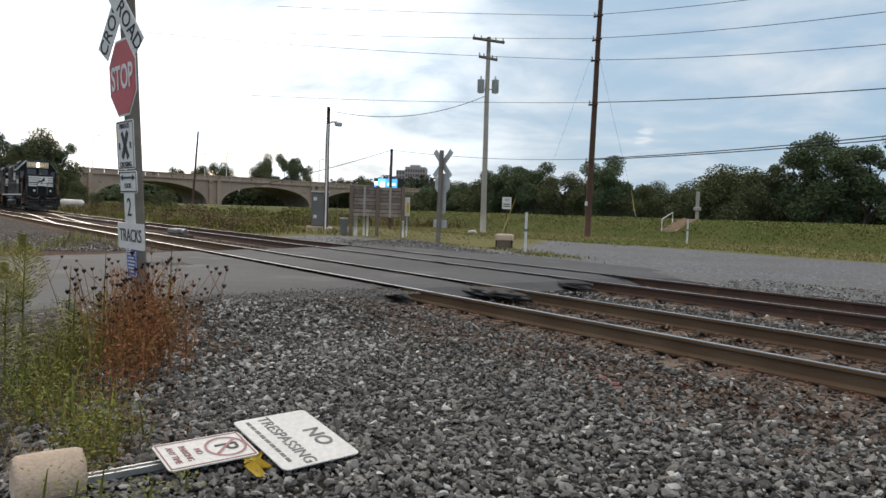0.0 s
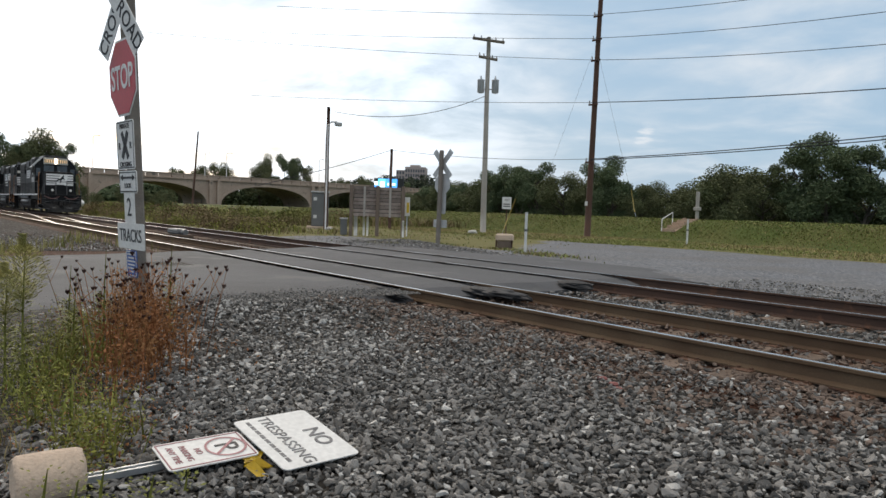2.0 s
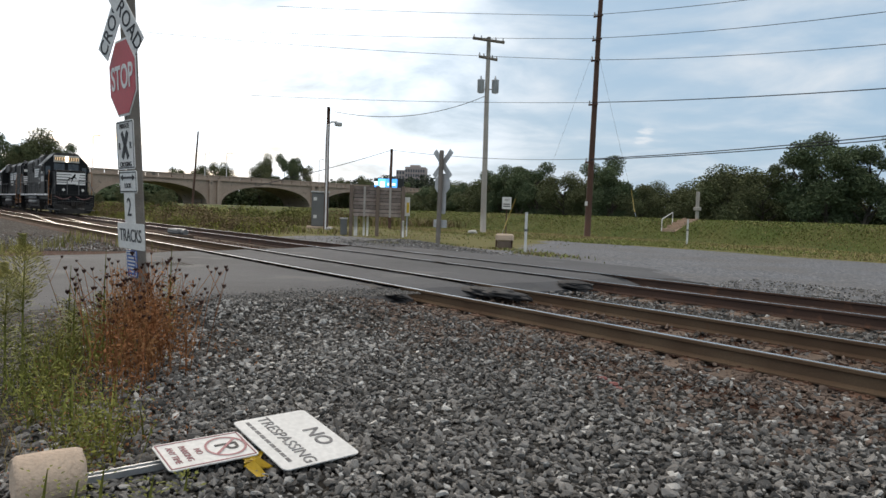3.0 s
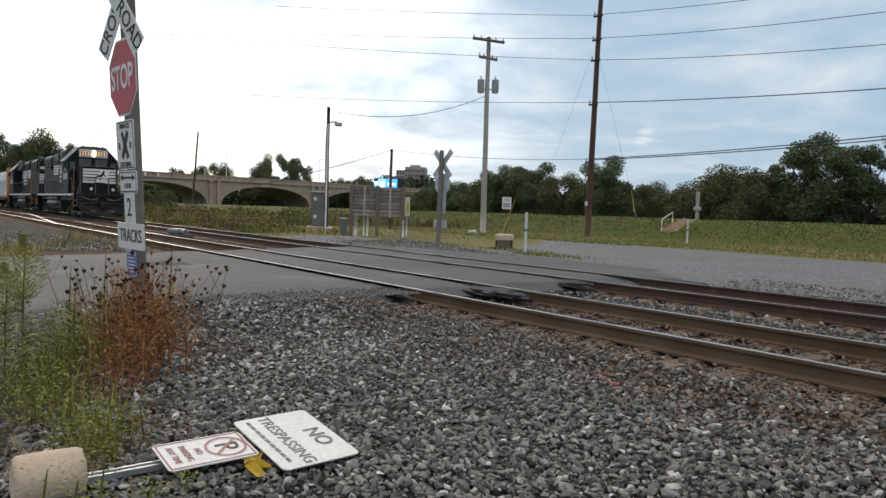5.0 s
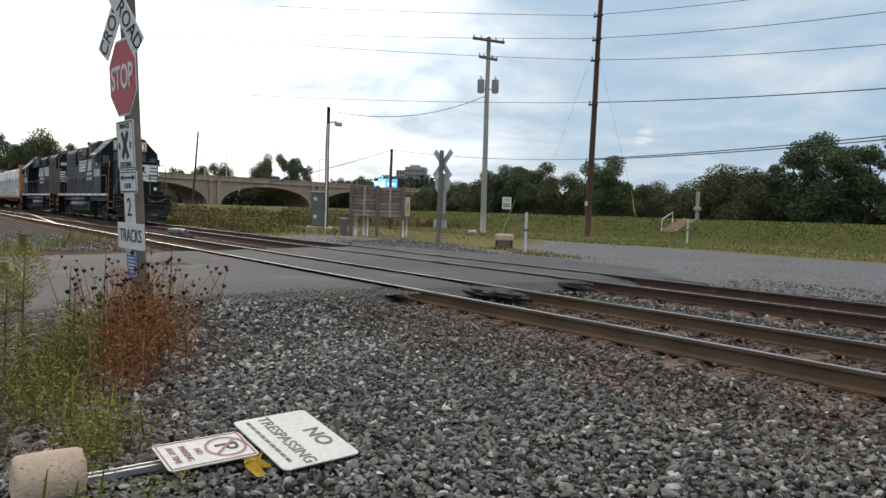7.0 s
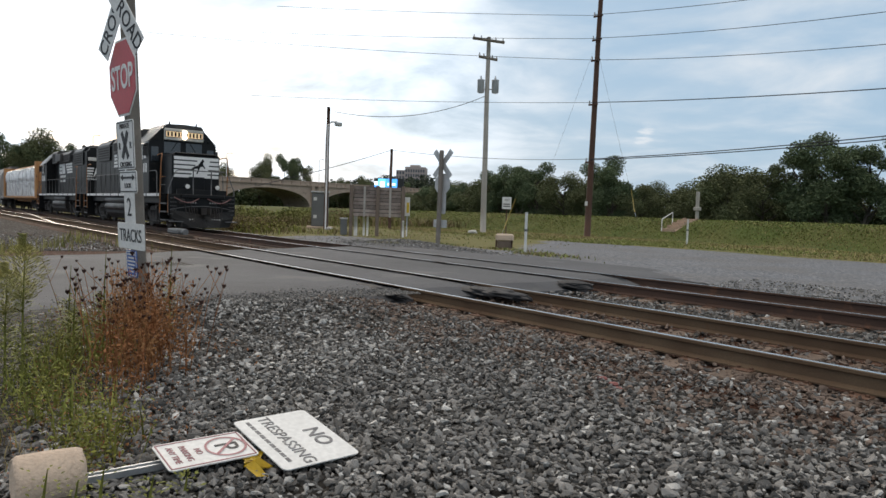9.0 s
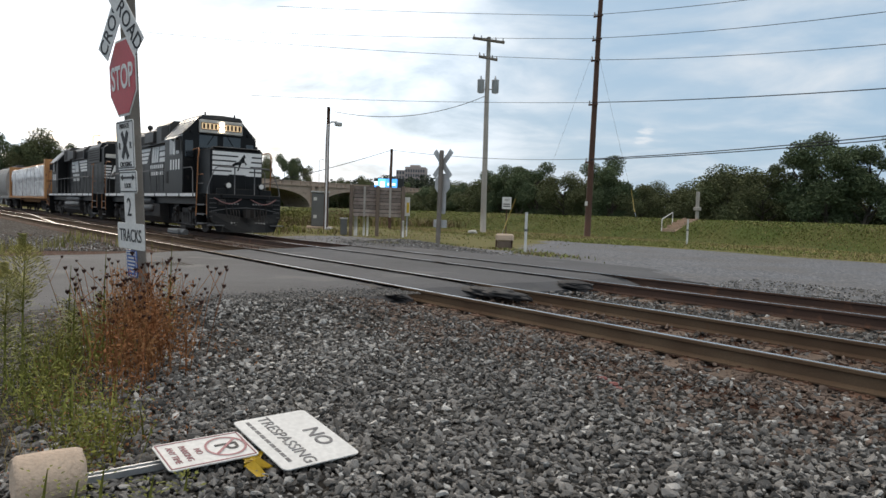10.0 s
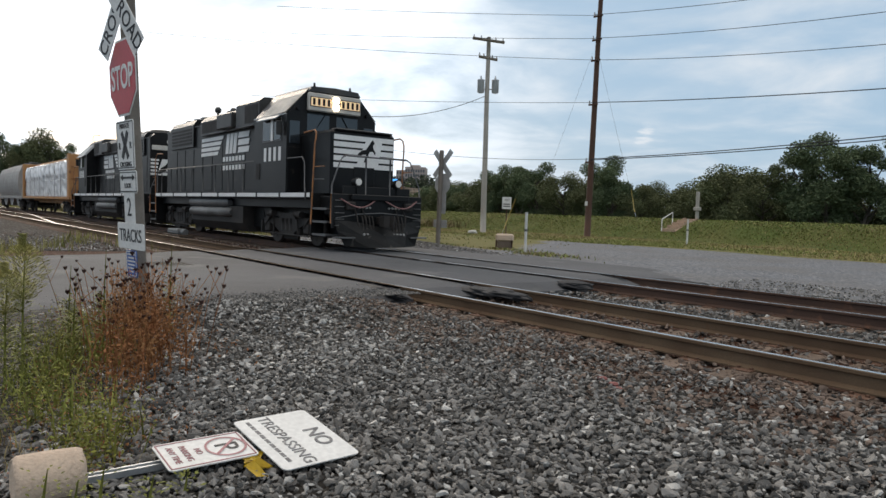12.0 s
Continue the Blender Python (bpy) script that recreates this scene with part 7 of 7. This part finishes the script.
def build_weeds():
    """The rusty bush round the sign post, stalks with dark seed heads, and the tall plumed weed."""
    rng = random.Random(41)
    stems, heads, leaves = bmesh.new(), bmesh.new(), []
    lv, lf = [], []

    def fleck(c, s):
        u = Vector((rng.gauss(0, 1), rng.gauss(0, 1), rng.gauss(0, 1))).normalized()
        w = u.cross(Vector((rng.gauss(0, 1), rng.gauss(0, 1), rng.gauss(0, 1)))).normalized()
        i = len(lv)
        lv.extend([c - u * s, c + w * s * 0.4, c + u * s, c - w * s * 0.4])
        lf.append((i, i + 1, i + 2, i + 3))

    # upright rusty stalks thick with small dry leaves
    for k in range(66):
        f = rng.random()
        x, y = rng.gauss(-5.3 - 1.6 * f, 0.2), rng.gauss(1.38 + 0.5 * f, 0.15)
        h = rng.uniform(0.38, 0.86) * (1 if f > 0.2 else 0.75)
        a = rng.uniform(0, 6.28)
        tip = Vector((x + 0.16 * h * math.cos(a), y + 0.16 * h * math.sin(a), -0.2 + h))
        base = Vector((x, y, -0.22))
        tube(stems, [base, base.lerp(tip, 0.5) + Vector((0.02, 0, 0)), tip], [0.004, 0.003, 0.0015], 4, cap=False)
        for _ in range(75):
            q = base.lerp(tip, rng.uniform(0.15, 0.97))
            fleck(q + Vector((rng.gauss(0, 0.055), rng.gauss(0, 0.055), rng.gauss(0, 0.025))), rng.uniform(0.008, 0.024))
    # wiry stalks with cupped seed heads
    for k in range(72):
        f = rng.random()
        x, y = -5.4 - 2.0 * f + rng.gauss(0, 0.2), 1.38 + 0.5 * f + rng.gauss(0, 0.28)
        if y > 2.75:
            continue
        h = rng.uniform(0.42, 0.9)
        a = rng.uniform(0, 6.28)
        base = Vector((x, y, -0.22))
        tip = base + Vector((0.22 * h * math.cos(a), 0.3 * h * math.sin(a), h))
        tube(stems, [base, base.lerp(tip, 0.55) + Vector((0, 0, 0.03)), tip], [0.004, 0.003, 0.002], 4, cap=False)
        fork = [tip]
        for _ in range(rng.randrange(0, 3)):
            b0 = base.lerp(tip, rng.uniform(0.5, 0.8))
            t2 = b0 + Vector((rng.gauss(0, 0.12), rng.gauss(0, 0.12), rng.uniform(0.1, 0.3)))
            tube(stems, [b0, t2], [0.003, 0.002], 4, cap=False)
            fork.append(t2)
        for t2 in fork:
            r = rng.uniform(0.009, 0.019)
            tube(heads, [t2 - Vector((0, 0, r * 0.9)), t2, t2 + Vector((0, 0, r * 0.9))], [r * 0.25, r * 0.9, r * 1.05], 7)
            for _ in range(7):
                an = rng.uniform(0, 6.28)
                o = Vector((math.cos(an), math.sin(an), 0)) * r
                tube(heads, [t2 + o * 0.7, t2 + o * 1.1 + Vector((0, 0, r * 1.4))], [0.003, 0.0015], 3, cap=False)
    # brown litter and seedlings through the roadside grass
    for k in range(4200):
        x = rng.uniform(-8.2, -3.6)
        y = rng.gauss(-0.21 * x + 0.02, 0.3)
        fleck(Vector((x, y, ground_z(x, y) + abs(rng.gauss(0, 0.09)))), rng.uniform(0.006, 0.016))
    # low sprawl to the side on the stones
    for k in range(420):
        x, y = rng.gauss(-6.9, 0.5), rng.gauss(2.25, 0.2)
        fleck(Vector((x, y, -0.2 + abs(rng.gauss(0, 0.06)))), rng.uniform(0.01, 0.022))
    tagged(part("dead_weed_stalks", stems, M["weed_brown"]), "thin rusty brown dead weed stalks", "weeds", kind="stuff")
    tagged(part("seed_heads", heads, M["weed_dark"]), "dark cupped dry seed heads on stalks", "weeds", kind="stuff")
    me = bpy.data.meshes.new("dead_weed_leaves")
    me.from_pydata([tuple(v) for v in lv], [], lf)
    me.materials.append(M["weed_brown"])
    tagged(new("dead_weed_leaves", me), "rust-red dry leaves of dead weeds", "weeds", kind="stuff")

    lv, lf = [], []
    for k in range(9000):
        cx, cy, sp = rng.choice(((-6.4, 1.35, 0.22), (-6.9, 1.2, 0.25), (-6.0, 0.95, 0.2), (-5.4, 0.75, 0.2), (-4.8, 0.7, 0.15), (-6.9, 0.75, 0.25), (-4.2, 0.9, 0.13), (-3.9, 0.75, 0.1), (-7.4, 1.5, 0.2)))
        x, y = rng.gauss(cx, sp), rng.gauss(cy, sp * 0.8)
        if y < -0.28 * x + 0.1:
            fleck(Vector((x, y, ground_z(x, y) + abs(rng.gauss(0, 0.15)))), rng.uniform(0.006, 0.018))
    me = bpy.data.meshes.new("weed_leaves")
    me.from_pydata([tuple(v) for v in lv], [], lf)
    me.materials.append(M["weed_green"])
    tagged(new("weed_leaves", me), "small yellow-green weed leaves near the sign post", "weeds", kind="stuff")

    def plumed(x, y, h, plume, seed):
        r2 = random.Random(seed)
        p = thing("tall_weed", pose(x, y, -0.22), "tall green weed with a pale feathery plume", "weed", "tall weeds")
        part("stem", tubebm([(0, 0, 0), (0.02, 0.0, h * 0.5), (0.0, 0.02, h)], [0.009, 0.007, 0.002], 6), M["weed_green"], p)
        vs, fs = [], []

        def leaf(c, d, s, wd):
            w = d.cross(Vector((0, 0, 1))).normalized() * wd
            i = len(vs)
            vs.extend([c, c + d * s * 0.5 + w, c + d * s - Vector((0, 0, s * 0.2)), c + d * s * 0.5 - w])
            fs.append((i, i + 1, i + 2, i + 3))

        small = h < 0.4
        for k in range(60 if small else 150):
            a, z = r2.uniform(0, 6.28), h * r2.uniform(0.08, 1.0 if small else 0.62)
            out = r2.uniform(0, 0.09) if small else 0.01
            leaf(Vector((out * math.cos(a), out * math.sin(a), z)), Vector((math.cos(a), math.sin(a), 0.5)), r2.uniform(0.014, 0.032) if small else r2.uniform(0.06, 0.12), 0.007)
        me_ = bpy.data.meshes.new("leaves")
        me_.from_pydata([tuple(v) for v in vs], [], fs)
        me_.materials.append(M["weed_green"])
        new("leaves", me_).parent = p
        vs, fs = [], []
        if plume:
            for k in range(2200):
                u = r2.random()
                z = h * (0.58 + 0.42 * u)
                a = r2.uniform(0, 6.28)
                rad = 0.17 * math.sin(min(1, u * 1.05 + 0.12) * math.pi) ** 0.8 * r2.random() ** 0.6
                leaf(Vector((rad * math.cos(a), rad * math.sin(a), z + 0.3 * rad)), Vector((math.cos(a), math.sin(a), 0.8)), r2.uniform(0.016, 0.04), 0.004)
            me_ = bpy.data.meshes.new("plume")
            me_.from_pydata([tuple(v) for v in vs], [], fs)
            me_.materials.append(M["plume"])
            new("plume", me_).parent = p

    plumed(-5.7, 0.70, 1.12, True, 1)
    plumed(-5.95, 0.62, 0.9, True, 2)
    plumed(-6.6, 1.42, 0.95, False, 3)
    plumed(-6.9, 1.2, 0.8, False, 4)
    plumed(-7.0, 2.1, 1.05, False, 5)
    plumed(-6.4, 1.15, 0.75, False, 6)
    # sprigs growing up before the concrete footing
    plumed(-3.25, 0.47, 0.26, False, 7)
    plumed(-3.22, 0.58, 0.2, False, 8)
    plumed(-3.3, 0.7, 0.22, False, 9)
    plumed(-3.2, 0.88, 0.16, False, 10)
    plumed(-3.25, 1.05, 0.13, False, 11)


build_grass()
build_weeds()


def motions():
    """The freight train rolls steadily along the far track."""
    steps = [i * 0.1 for i in range(int(LENGTH * 10) + 1)]
    for ob, x12, flip in TRAIN:
        walk(ob, [(t, pose(x12 - SPEED * (LENGTH - t), FAR_Y, 0, 0, 0, flip)) for t in steps])
    for ob, x, z, sign in WHEELS:
        turn = math.degrees(SPEED / 0.51)
        n = 96
        walk(ob, [(LENGTH * i / n, pose(x, 0, z, 0, sign * turn * LENGTH * i / n, 0)) for i in range(n + 1)])


motions()
